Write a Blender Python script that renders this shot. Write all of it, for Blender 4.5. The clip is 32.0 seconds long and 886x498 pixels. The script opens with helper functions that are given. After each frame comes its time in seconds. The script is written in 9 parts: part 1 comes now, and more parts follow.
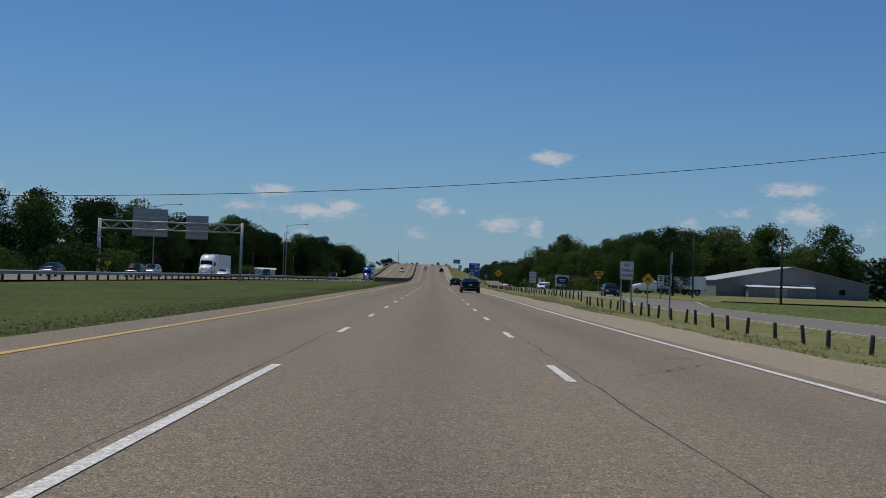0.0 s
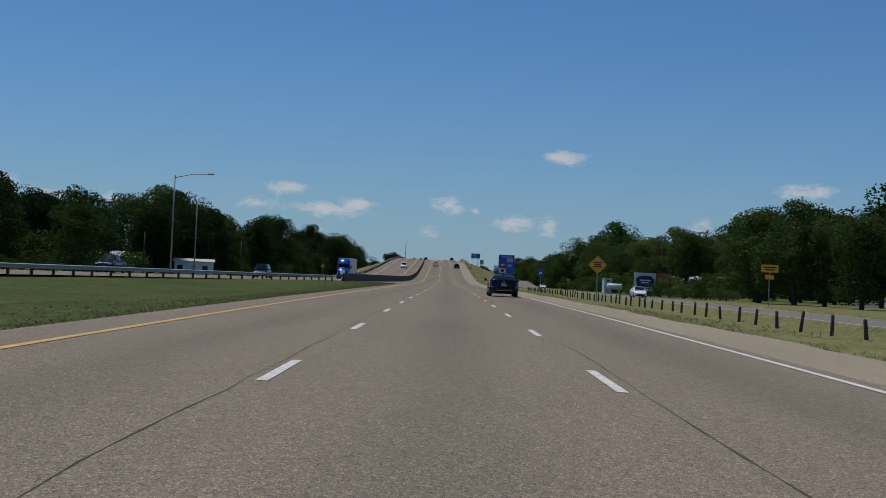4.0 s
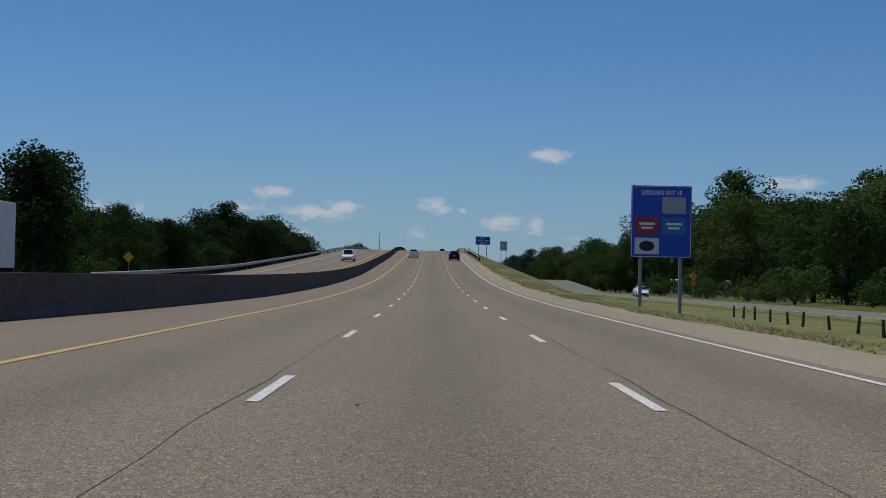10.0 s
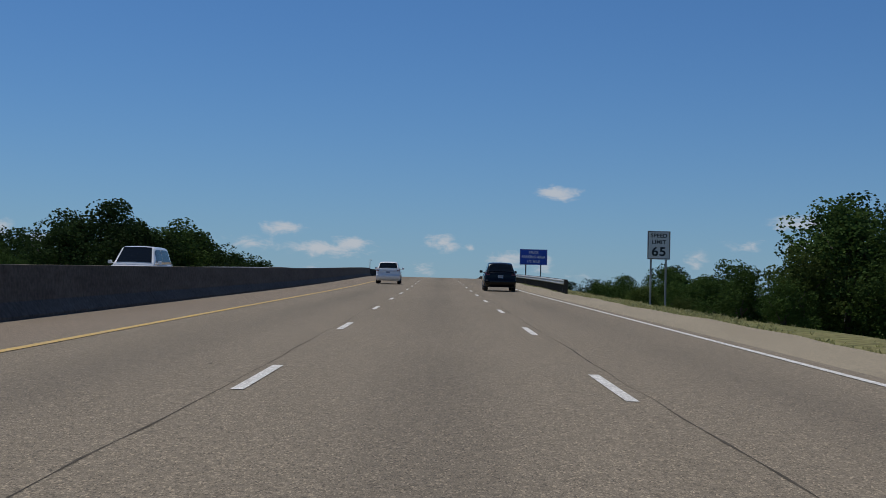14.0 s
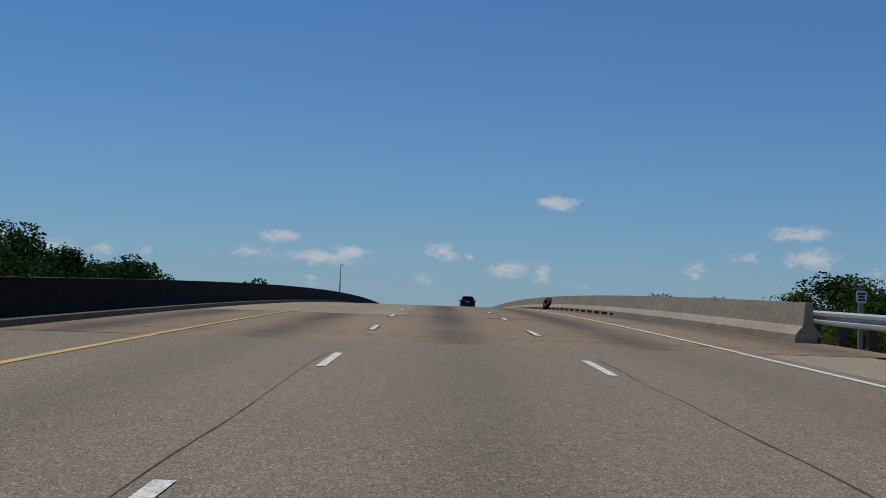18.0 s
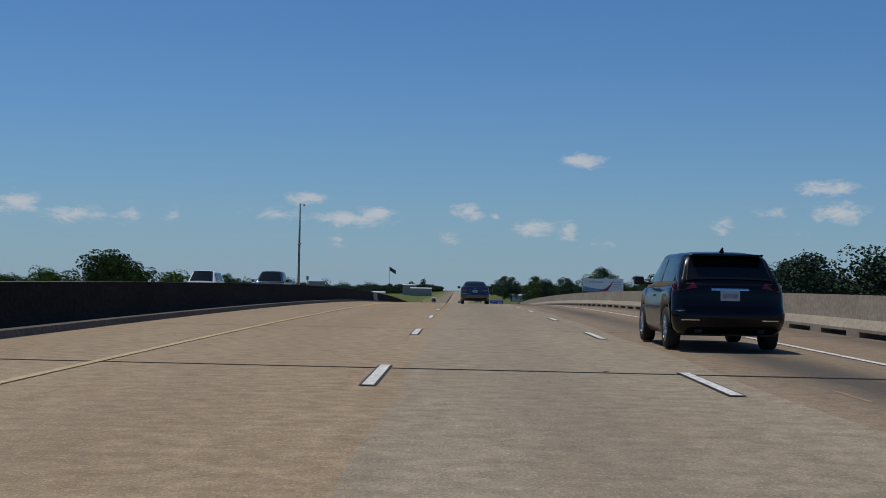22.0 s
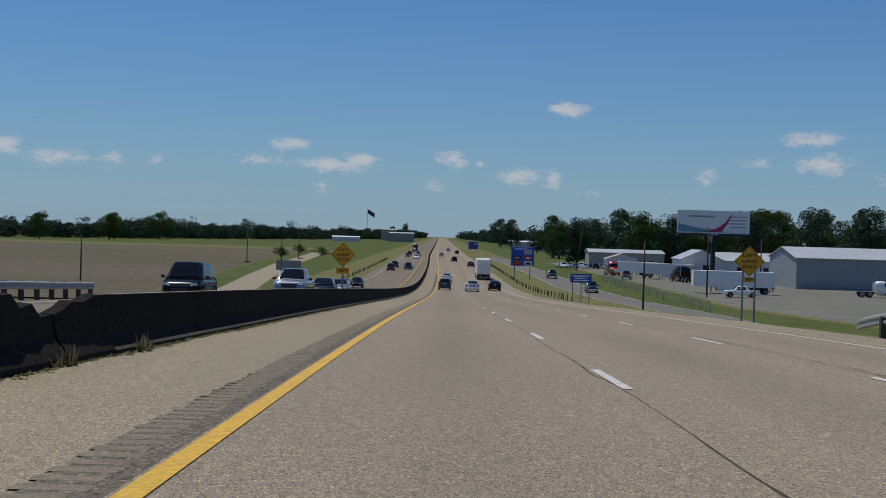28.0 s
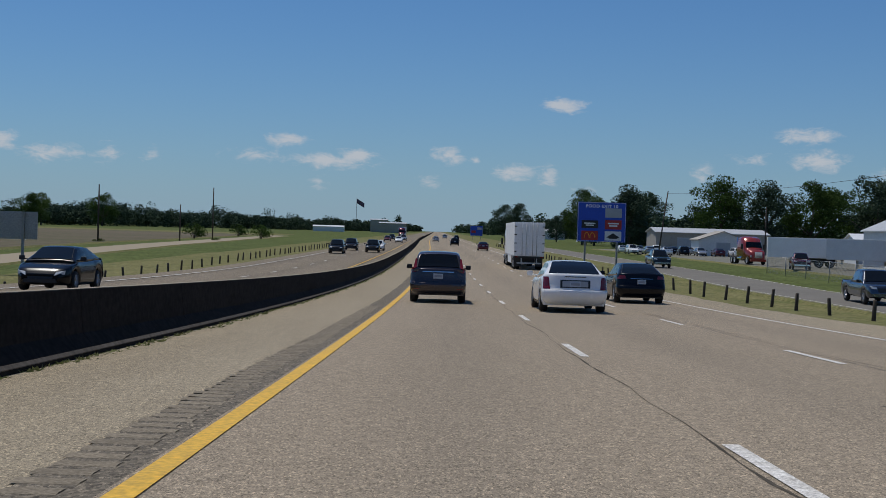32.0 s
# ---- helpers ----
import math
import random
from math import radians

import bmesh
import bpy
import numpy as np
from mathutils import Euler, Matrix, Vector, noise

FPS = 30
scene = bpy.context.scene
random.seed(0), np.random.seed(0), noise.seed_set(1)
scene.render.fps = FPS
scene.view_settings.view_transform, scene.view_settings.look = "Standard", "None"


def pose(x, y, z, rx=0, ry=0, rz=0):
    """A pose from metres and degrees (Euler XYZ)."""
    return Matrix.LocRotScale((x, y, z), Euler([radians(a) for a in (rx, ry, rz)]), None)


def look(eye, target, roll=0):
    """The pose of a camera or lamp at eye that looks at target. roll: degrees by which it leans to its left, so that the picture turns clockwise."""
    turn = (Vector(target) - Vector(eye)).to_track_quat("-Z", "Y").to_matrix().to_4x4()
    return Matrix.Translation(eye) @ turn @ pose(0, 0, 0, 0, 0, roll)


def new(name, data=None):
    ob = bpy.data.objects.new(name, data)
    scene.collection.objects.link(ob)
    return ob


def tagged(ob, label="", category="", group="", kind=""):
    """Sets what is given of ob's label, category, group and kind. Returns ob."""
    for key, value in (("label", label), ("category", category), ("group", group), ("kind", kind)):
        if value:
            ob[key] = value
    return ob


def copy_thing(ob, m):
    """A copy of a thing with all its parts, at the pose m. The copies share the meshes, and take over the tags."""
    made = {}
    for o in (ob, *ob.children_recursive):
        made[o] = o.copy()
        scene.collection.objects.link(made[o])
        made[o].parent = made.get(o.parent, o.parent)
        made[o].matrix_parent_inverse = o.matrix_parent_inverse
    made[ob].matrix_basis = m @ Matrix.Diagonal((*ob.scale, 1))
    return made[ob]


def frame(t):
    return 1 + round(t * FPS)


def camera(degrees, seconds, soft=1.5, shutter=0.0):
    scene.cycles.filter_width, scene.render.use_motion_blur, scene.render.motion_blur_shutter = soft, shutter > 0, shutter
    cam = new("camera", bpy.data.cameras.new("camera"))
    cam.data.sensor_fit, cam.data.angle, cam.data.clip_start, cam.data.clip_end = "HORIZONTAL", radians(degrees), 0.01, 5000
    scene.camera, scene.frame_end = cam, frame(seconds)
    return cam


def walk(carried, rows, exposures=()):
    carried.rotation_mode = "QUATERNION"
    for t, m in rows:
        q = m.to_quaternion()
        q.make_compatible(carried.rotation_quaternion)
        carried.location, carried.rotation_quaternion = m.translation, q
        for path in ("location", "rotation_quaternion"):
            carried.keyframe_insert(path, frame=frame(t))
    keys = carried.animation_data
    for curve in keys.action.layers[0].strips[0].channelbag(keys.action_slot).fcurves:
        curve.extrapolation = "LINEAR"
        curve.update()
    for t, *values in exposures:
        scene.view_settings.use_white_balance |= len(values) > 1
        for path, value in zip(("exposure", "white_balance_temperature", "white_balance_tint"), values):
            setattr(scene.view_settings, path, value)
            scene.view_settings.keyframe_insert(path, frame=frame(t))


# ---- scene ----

# ---------------------------------------------------------------- camera
cam = camera(38.00, 32.0, soft=0.85)
# seconds, x, y, z, yaw, pitch, roll
PATH = [
    (0, 0.17, -8.40, 1.13, -0.31, 1.49, -2.09),
    (0.5, 0.14, 8.73, 1.13, -0.58, 1.42, -2.73),
    (1, 0.13, 25.76, 1.14, -0.48, 1.40, -1.98),
    (1.5, 0.15, 42.64, 1.16, -0.35, 1.46, -2.68),
    (2, 0.18, 59.47, 1.21, -0.19, 1.51, -1.99),
    (2.5, 0.19, 76.37, 1.26, -0.11, 1.45, -2.51),
    (3, 0.17, 93.39, 1.30, -0.07, 1.46, -1.86),
    (3.5, 0.09, 110.51, 1.34, 0.16, 1.45, -2.20),
    (4, -0.02, 127.73, 1.40, 0.26, 1.42, -2.58),
    (4.5, -0.16, 144.98, 1.48, 0.21, 1.39, -2.60),
    (5, -0.28, 162.22, 1.55, 0.09, 1.40, -2.32),
    (5.5, -0.37, 179.41, 1.61, 0.02, 1.46, -1.81),
    (6, -0.41, 196.53, 1.66, 0.01, 1.54, -1.61),
    (6.5, -0.42, 213.67, 1.70, -0.04, 1.46, -2.44),
    (7, -0.44, 231.21, 1.73, -0.06, 1.54, -1.65),
    (7.5, -0.49, 249.35, 1.77, -0.31, 1.47, -2.49),
    (8, -0.52, 267.34, 1.80, -0.33, 1.50, -2.05),
    (8.5, -0.51, 284.50, 1.84, -0.31, 1.49, -2.02),
    (9, -0.45, 301.39, 1.88, -0.25, 1.39, -1.40),
    (9.5, -0.37, 318.77, 1.93, -0.19, 1.46, -1.45),
    (10, -0.36, 336.89, 1.96, -0.24, 1.45, -1.19),
    (10.5, -0.46, 355.71, 2.00, -0.33, 1.45, -1.48),
    (11, -0.58, 374.55, 2.06, -0.35, 1.51, -1.74),
    (11.5, -0.62, 392.75, 2.14, -0.21, 1.67, -1.61),
    (12, -0.61, 410.62, 2.30, -0.21, 1.83, -1.71),
    (12.5, -0.63, 428.58, 2.55, -0.22, 2.16, -1.76),
    (13, -0.65, 446.64, 2.89, -0.18, 2.53, -1.62),
    (13.5, -0.68, 464.72, 3.34, -0.10, 2.84, -1.77),
    (14, -0.75, 482.72, 3.89, 0.08, 3.09, -1.58),
    (14.5, -0.89, 500.60, 4.52, 0.11, 3.36, -2.01),
    (15, -1.07, 518.41, 5.19, 0.17, 3.60, -2.36),
    (15.5, -1.28, 536.21, 5.85, 0.28, 3.76, -2.46),
    (16, -1.48, 554.09, 6.53, 0.33, 3.81, -2.45),
    (16.5, -1.65, 572.10, 7.24, 0.22, 3.72, -2.46),
    (17, -1.78, 590.16, 7.97, 0.01, 3.55, -2.20),
    (17.5, -1.84, 607.67, 8.68, 0.08, 3.54, -1.18),
    (18, -1.89, 624.78, 9.36, 0.03, 3.50, -1.89),
    (18.5, -1.97, 641.78, 9.99, 0.07, 3.29, -1.52),
    (19, -2.07, 658.88, 10.57, 0.11, 3.50, -1.36),
    (19.5, -2.18, 676.17, 11.10, 0.26, 3.01, -0.94),
    (20, -2.29, 693.52, 11.55, 0.03, 2.58, -1.03),
    (20.5, -2.41, 710.75, 11.93, 0.16, 2.41, -1.32),
    (21, -2.57, 727.90, 12.24, 0.52, 2.10, -1.10),
    (21.5, -2.84, 744.99, 12.49, 1.02, 1.90, -0.93),
    (22, -3.21, 762.03, 12.67, 1.23, 1.69, -1.00),
    (22.5, -3.68, 779.04, 12.81, 1.50, 1.61, -1.28),
    (23, -4.21, 796.10, 12.88, 1.55, 1.37, -1.63),
    (23.5, -4.76, 813.31, 12.89, 1.64, 1.15, -1.64),
    (24, -5.29, 830.66, 12.84, 1.39, 0.83, -1.82),
    (24.5, -5.76, 848.13, 12.71, 1.29, 0.66, -1.51),
    (25, -6.19, 865.66, 12.53, 1.24, 0.39, -1.41),
    (25.5, -6.59, 883.20, 12.28, 1.06, 0.31, -1.68),
    (26, -6.95, 900.72, 11.98, 0.82, 0.12, -1.75),
    (26.5, -7.28, 918.25, 11.63, 0.61, -0.20, -1.63),
    (27, -7.56, 935.78, 11.21, 0.47, -0.49, -1.48),
    (27.5, -7.79, 953.33, 10.72, 0.47, -0.62, -1.47),
    (28, -7.98, 970.89, 10.18, 0.51, -0.64, -1.62),
    (28.5, -8.13, 988.49, 9.57, 0.27, -0.91, -1.59),
    (29, -8.25, 1006.14, 8.90, 0.24, -0.91, -1.70),
    (29.5, -8.33, 1023.85, 8.18, 0.23, -1.04, -1.52),
    (30, -8.40, 1041.48, 7.44, 0.30, -1.07, -1.73),
    (30.5, -8.47, 1059.15, 6.69, 0.33, -1.13, -1.64),
    (31, -8.56, 1077.10, 5.96, 0.37, -1.08, -1.61),
    (31.5, -8.68, 1095.05, 5.25, 0.35, -1.01, -1.46),
    (32, -8.83, 1113.00, 4.59, 0.32, -0.81, -1.72),
]
walk(cam, [(t, pose(x, y, z, 90 + pitch, roll, yaw)) for t, x, y, z, yaw, pitch, roll in PATH])

# ---------------------------------------------------------------- road alignment
# grade in per cent every 40 m from y = -60, heading in degrees every 120 m
GRADE = [-0.01, 0.00, 0.02, 0.35, 0.19, 0.51, 0.29, 0.19, 0.20, 0.26, 0.17, 0.37, 1.35, 2.64, 3.78, 3.70, 4.11, 3.95, 3.24, 2.23, 1.36, 0.58, -0.26, -1.15, -1.84, -2.66, -3.48, -4.18, -4.21, -3.78, -2.74, -1.44, -0.13, 0.03, 0.02, 0.00, -0.00, -0.00, 0.00]
HEADING = [0.00, -0.00, 0.01, 0.07, 0.29, 0.25, 0.39, 0.31, 0.64, 0.36, 0.22, 0.56, 1.00]
GY = np.arange(-60, 1500, 5.0)
_g = np.interp(GY, np.arange(-60, 1500, 40.0), GRADE) / 100
_h = np.radians(np.interp(GY, np.arange(-60, 1500, 120.0), HEADING))
GZ = np.concatenate([[0], np.cumsum((_g[1:] + _g[:-1]) / 2 * 5)])
GX = np.concatenate([[0], np.cumsum(-(_h[1:] + _h[:-1]) / 2 * 5)])
GZ, GX = GZ - GZ[12], GX - GX[12]
END_TURN = -math.tan(radians(0.6))


def road_z(y):
    return float(np.interp(y, GY, GZ))


def road_x(y):
    if y > GY[-1]:
        return float(GX[-1] + (y - GY[-1]) * END_TURN)
    return float(np.interp(y, GY, GX))


def rp(y, u, dz=0.0):
    """A point u metres right of the middle lane's centre line at y, dz above the carriageway."""
    return Vector((road_x(y) + u, y, road_z(y) + dz))

# ---------------------------------------------------------------- world, sun
SUN = Vector((-0.27, 0.27, 1.0)).normalized()
world = bpy.data.worlds.new("world")
scene.world = world
world.use_nodes = True
wn, wl = world.node_tree.nodes, world.node_tree.links
wn.clear()


def wmath(op, a, b=None, c=None):
    n = wn.new("ShaderNodeMath")
    n.operation = op
    for i, v in enumerate((a, b, c)):
        if v is None:
            continue
        if isinstance(v, (int, float)):
            n.inputs[i].default_value = v
        else:
            wl.new(v, n.inputs[i])
    return n.outputs[0]


sky = wn.new("ShaderNodeTexSky")
sky.sky_type = "NISHITA"
sky.sun_disc = False
sky.sun_elevation = math.asin(SUN.z)
sky.sun_rotation = math.atan2(SUN.x, SUN.y)
sky.altitude, sky.air_density, sky.dust_density, sky.ozone_density = 60, 1.0, 0.15, 4.0
tc = wn.new("ShaderNodeTexCoord")
sep = wn.new("ShaderNodeSeparateXYZ")
wl.new(tc.outputs["Generated"], sep.inputs[0])
az = wmath("MULTIPLY", wmath("ARCTAN2", sep.outputs[0], sep.outputs[1]), 57.2958)
el = wmath("MULTIPLY", wmath("ARCSINE", sep.outputs[2]), 57.2958)
cxyz = wn.new("ShaderNodeCombineXYZ")
wl.new(az, cxyz.inputs[0])
wl.new(el, cxyz.inputs[1])
# fair-weather clouds: azimuth, elevation, half width, half height (degrees), density
CLOUDS = [(4.95, 5.68, 1.05, 0.36, 1.0), (-7.35, 3.78, 1.15, 0.34, 0.95), (-8.8, 3.1, 1.35, 0.36, 0.6), (-5.3, 2.96, 2.1, 0.36, 0.95),
          (-4.3, 3.2, 1.0, 0.36, 1.0), (-0.25, 3.35, 0.8, 0.42, 0.95), (1.05, 3.15, 0.3, 0.2, 0.7), (2.75, 2.65, 1.1, 0.38, 0.9),
          (4.25, 2.6, 0.55, 0.5, 0.85), (-1.0, 2.1, 0.6, 0.4, 0.45), (15.3, 4.5, 1.35, 0.38, 1.0), (15.8, 3.45, 1.35, 0.5, 0.9),
          (13.0, 3.45, 1.0, 0.35, 0.5), (11.0, 2.95, 0.6, 0.42, 0.75), (-19.6, 3.3, 1.0, 0.5, 0.95), (-17.4, 2.85, 1.2, 0.5, 0.9),
          (-15.0, 2.85, 0.7, 0.5, 0.6), (-13.2, 3.0, 0.5, 0.4, 0.45), (14.3, 2.5, 0.4, 0.35, 0.5), (18.6, 2.9, 0.5, 0.4, 0.6),
          (6.0, 2.1, 0.6, 0.3, 0.4), (-5.9, 2.1, 0.5, 0.4, 0.45), (-26, 3.4, 2.0, 0.6, 0.8), (24, 3.6, 1.8, 0.6, 0.8), (-36, 4.5, 2.5, 0.8, 0.8),
          (38, 5.0, 2.6, 0.8, 0.8)]
best = None
for a, e, w, h, s in CLOUDS:
    n = wn.new("ShaderNodeVectorMath")
    n.operation = "MULTIPLY_ADD"
    wl.new(cxyz.outputs[0], n.inputs[0])
    n.inputs[1].default_value = (1 / w, 1 / h, 0)
    n.inputs[2].default_value = (-a / w, -e / h, 0)
    ln = wn.new("ShaderNodeVectorMath")
    ln.operation = "LENGTH"
    wl.new(n.outputs[0], ln.inputs[0])
    m = wmath("MULTIPLY", wmath("SUBTRACT", 1.25, ln.outputs["Value"]), s)
    best = m if best is None else wmath("MAXIMUM", best, m)
nz = wn.new("ShaderNodeTexNoise")
nz.inputs["Scale"].default_value = 1.35
nz.inputs["Detail"].default_value = 7
nz.inputs["Roughness"].default_value = 0.66
nz.inputs["Distortion"].default_value = 0.5
flat = wn.new("ShaderNodeVectorMath")
flat.operation = "MULTIPLY"
flat.inputs[1].default_value = (0.8, 1.9, 1)
wl.new(cxyz.outputs[0], flat.inputs[0])
wl.new(flat.outputs[0], nz.inputs["Vector"])
dens = wmath("ADD", wmath("MAXIMUM", best, 0.0), wmath("MULTIPLY", wmath("SUBTRACT", nz.outputs["Fac"], 0.5), 2.6))
mr = wn.new("ShaderNodeMapRange")
mr.interpolation_type = "SMOOTHSTEP"
mr.inputs["From Min"].default_value, mr.inputs["From Max"].default_value = 0.12, 1.15
mr.inputs["To Max"].default_value = 0.85
wl.new(wmath("MULTIPLY", dens, wmath("GREATER_THAN", best, 0.0)), mr.inputs["Value"])
mix = wn.new("ShaderNodeMix")
mix.data_type = "RGBA"
wl.new(mr.outputs[0], mix.inputs["Factor"])
# clear summer sky: deeper blue above, pale blue-grey haze towards the horizon
tint = wn.new("ShaderNodeMix")
tint.data_type, tint.blend_type = "RGBA", "MULTIPLY"
tint.inputs["Factor"].default_value = 1
wl.new(sky.outputs[0], tint.inputs[6])
tint.inputs[7].default_value = (0.63, 1.04, 1.46, 1)
haze = wn.new("ShaderNodeMix")
haze.data_type = "RGBA"
wl.new(wmath("MULTIPLY", wmath("EXPONENT", wmath("MULTIPLY", wmath("MAXIMUM", el, 0.0), -0.24)), 0.85), haze.inputs["Factor"])
wl.new(tint.outputs[2], haze.inputs[6])
haze.inputs[7].default_value = (5.0, 7.0, 9.0, 1)
wl.new(haze.outputs[2], mix.inputs[6])
mix.inputs[7].default_value = (9.5, 10.0, 10.8, 1)
bg = wn.new("ShaderNodeBackground")
bg.inputs["Strength"].default_value = 0.05
wl.new(mix.outputs[2], bg.inputs["Color"])
out = wn.new("ShaderNodeOutputWorld")
wl.new(bg.outputs[0], out.inputs["Surface"])

sun = new("sun", bpy.data.lights.new("sun", "SUN"))
sun.data.energy, sun.data.angle, sun.data.color = 2.9, radians(0.53), (1.0, 0.955, 0.88)
sun.matrix_world = look(SUN * 200, (0, 0, 0))
scene.view_settings.exposure = 0.0

# ---------------------------------------------------------------- materials
MATS = {}


def mat(name, color, rough=0.8, metal=0.0, color2=None, scale=1.0, stretch=(1, 1, 1), fine=30.0, fine_amount=0.15, bump=0.0, bump_scale=None,
        spec=0.5, coat=0.0, uv=False, island=False):
    """A surface with two scales of colour variation (patches and grain) and optional relief."""
    if name in MATS:
        return MATS[name]
    m = bpy.data.materials.new(name)
    MATS[name] = m
    m.use_nodes = True
    n, l = m.node_tree.nodes, m.node_tree.links
    b = n["Principled BSDF"]
    b.inputs["Roughness"].default_value = rough
    b.inputs["Metallic"].default_value = metal
    b.inputs["Specular IOR Level"].default_value = spec
    b.inputs["Coat Weight"].default_value = coat
    b.inputs["Coat Roughness"].default_value = 0.04
    t = n.new("ShaderNodeTexCoord")
    mp = n.new("ShaderNodeMapping")
    mp.inputs["Scale"].default_value = stretch
    l.new(t.outputs["UV" if uv else "Object"], mp.inputs[0])
    big = n.new("ShaderNodeTexNoise")
    big.inputs["Scale"].default_value = scale
    big.inputs["Detail"].default_value = 5
    big.inputs["Roughness"].default_value = 0.85
    l.new(mp.outputs[0], big.inputs["Vector"])
    small = n.new("ShaderNodeTexNoise")
    small.inputs["Scale"].default_value = fine
    small.inputs["Detail"].default_value = 3
    l.new(t.outputs["UV" if uv else "Object"], small.inputs["Vector"])
    mx = n.new("ShaderNodeMix")
    mx.data_type = "RGBA"
    ramp = n.new("ShaderNodeMapRange")
    ramp.inputs["From Min"].default_value, ramp.inputs["From Max"].default_value = 0.33, 0.67
    l.new(big.outputs["Fac"], ramp.inputs["Value"])
    l.new(ramp.outputs[0], mx.inputs["Factor"])
    mx.inputs[6].default_value = (*color, 1)
    mx.inputs[7].default_value = (*(color2 or [c * 0.8 for c in color]), 1)
    gr = n.new("ShaderNodeMapRange")
    gr.inputs["From Min"].default_value, gr.inputs["From Max"].default_value = 0.3, 0.7
    gr.inputs["To Min"].default_value, gr.inputs["To Max"].default_value = 1 - fine_amount, 1 + fine_amount
    l.new(small.outputs["Fac"], gr.inputs["Value"])
    mul = n.new("ShaderNodeMix")
    mul.data_type, mul.blend_type = "RGBA", "MULTIPLY"
    mul.inputs["Factor"].default_value = 1
    l.new(mx.outputs[2], mul.inputs[6])
    l.new(gr.outputs[0], mul.inputs[7])
    last = mul.outputs[2]
    if island:
        g = n.new("ShaderNodeNewGeometry")
        o = n.new("ShaderNodeObjectInfo")
        ad = n.new("ShaderNodeMath")
        ad.operation = "ADD"
        l.new(g.outputs["Random Per Island"], ad.inputs[0])
        l.new(o.outputs["Random"], ad.inputs[1])
        r2 = n.new("ShaderNodeMapRange")
        r2.inputs["From Max"].default_value = 2
        r2.inputs["To Min"].default_value, r2.inputs["To Max"].default_value = 0.55, 1.5
        l.new(ad.outputs[0], r2.inputs["Value"])
        m2 = n.new("ShaderNodeMix")
        m2.data_type, m2.blend_type = "RGBA", "MULTIPLY"
        m2.inputs["Factor"].default_value = 1
        l.new(last, m2.inputs[6])
        l.new(r2.outputs[0], m2.inputs[7])
        last = m2.outputs[2]
    l.new(last, b.inputs["Base Color"])
    if bump:
        bp = n.new("ShaderNodeBump")
        bp.inputs["Strength"].default_value = bump
        bp.inputs["Distance"].default_value = 0.02
        src = small
        if bump_scale:
            src = n.new("ShaderNodeTexNoise")
            src.inputs["Scale"].default_value = bump_scale
            l.new(t.outputs["UV" if uv else "Object"], src.inputs["Vector"])
        l.new(src.outputs["Fac"], bp.inputs["Height"])
        l.new(bp.outputs[0], b.inputs["Normal"])
    return m


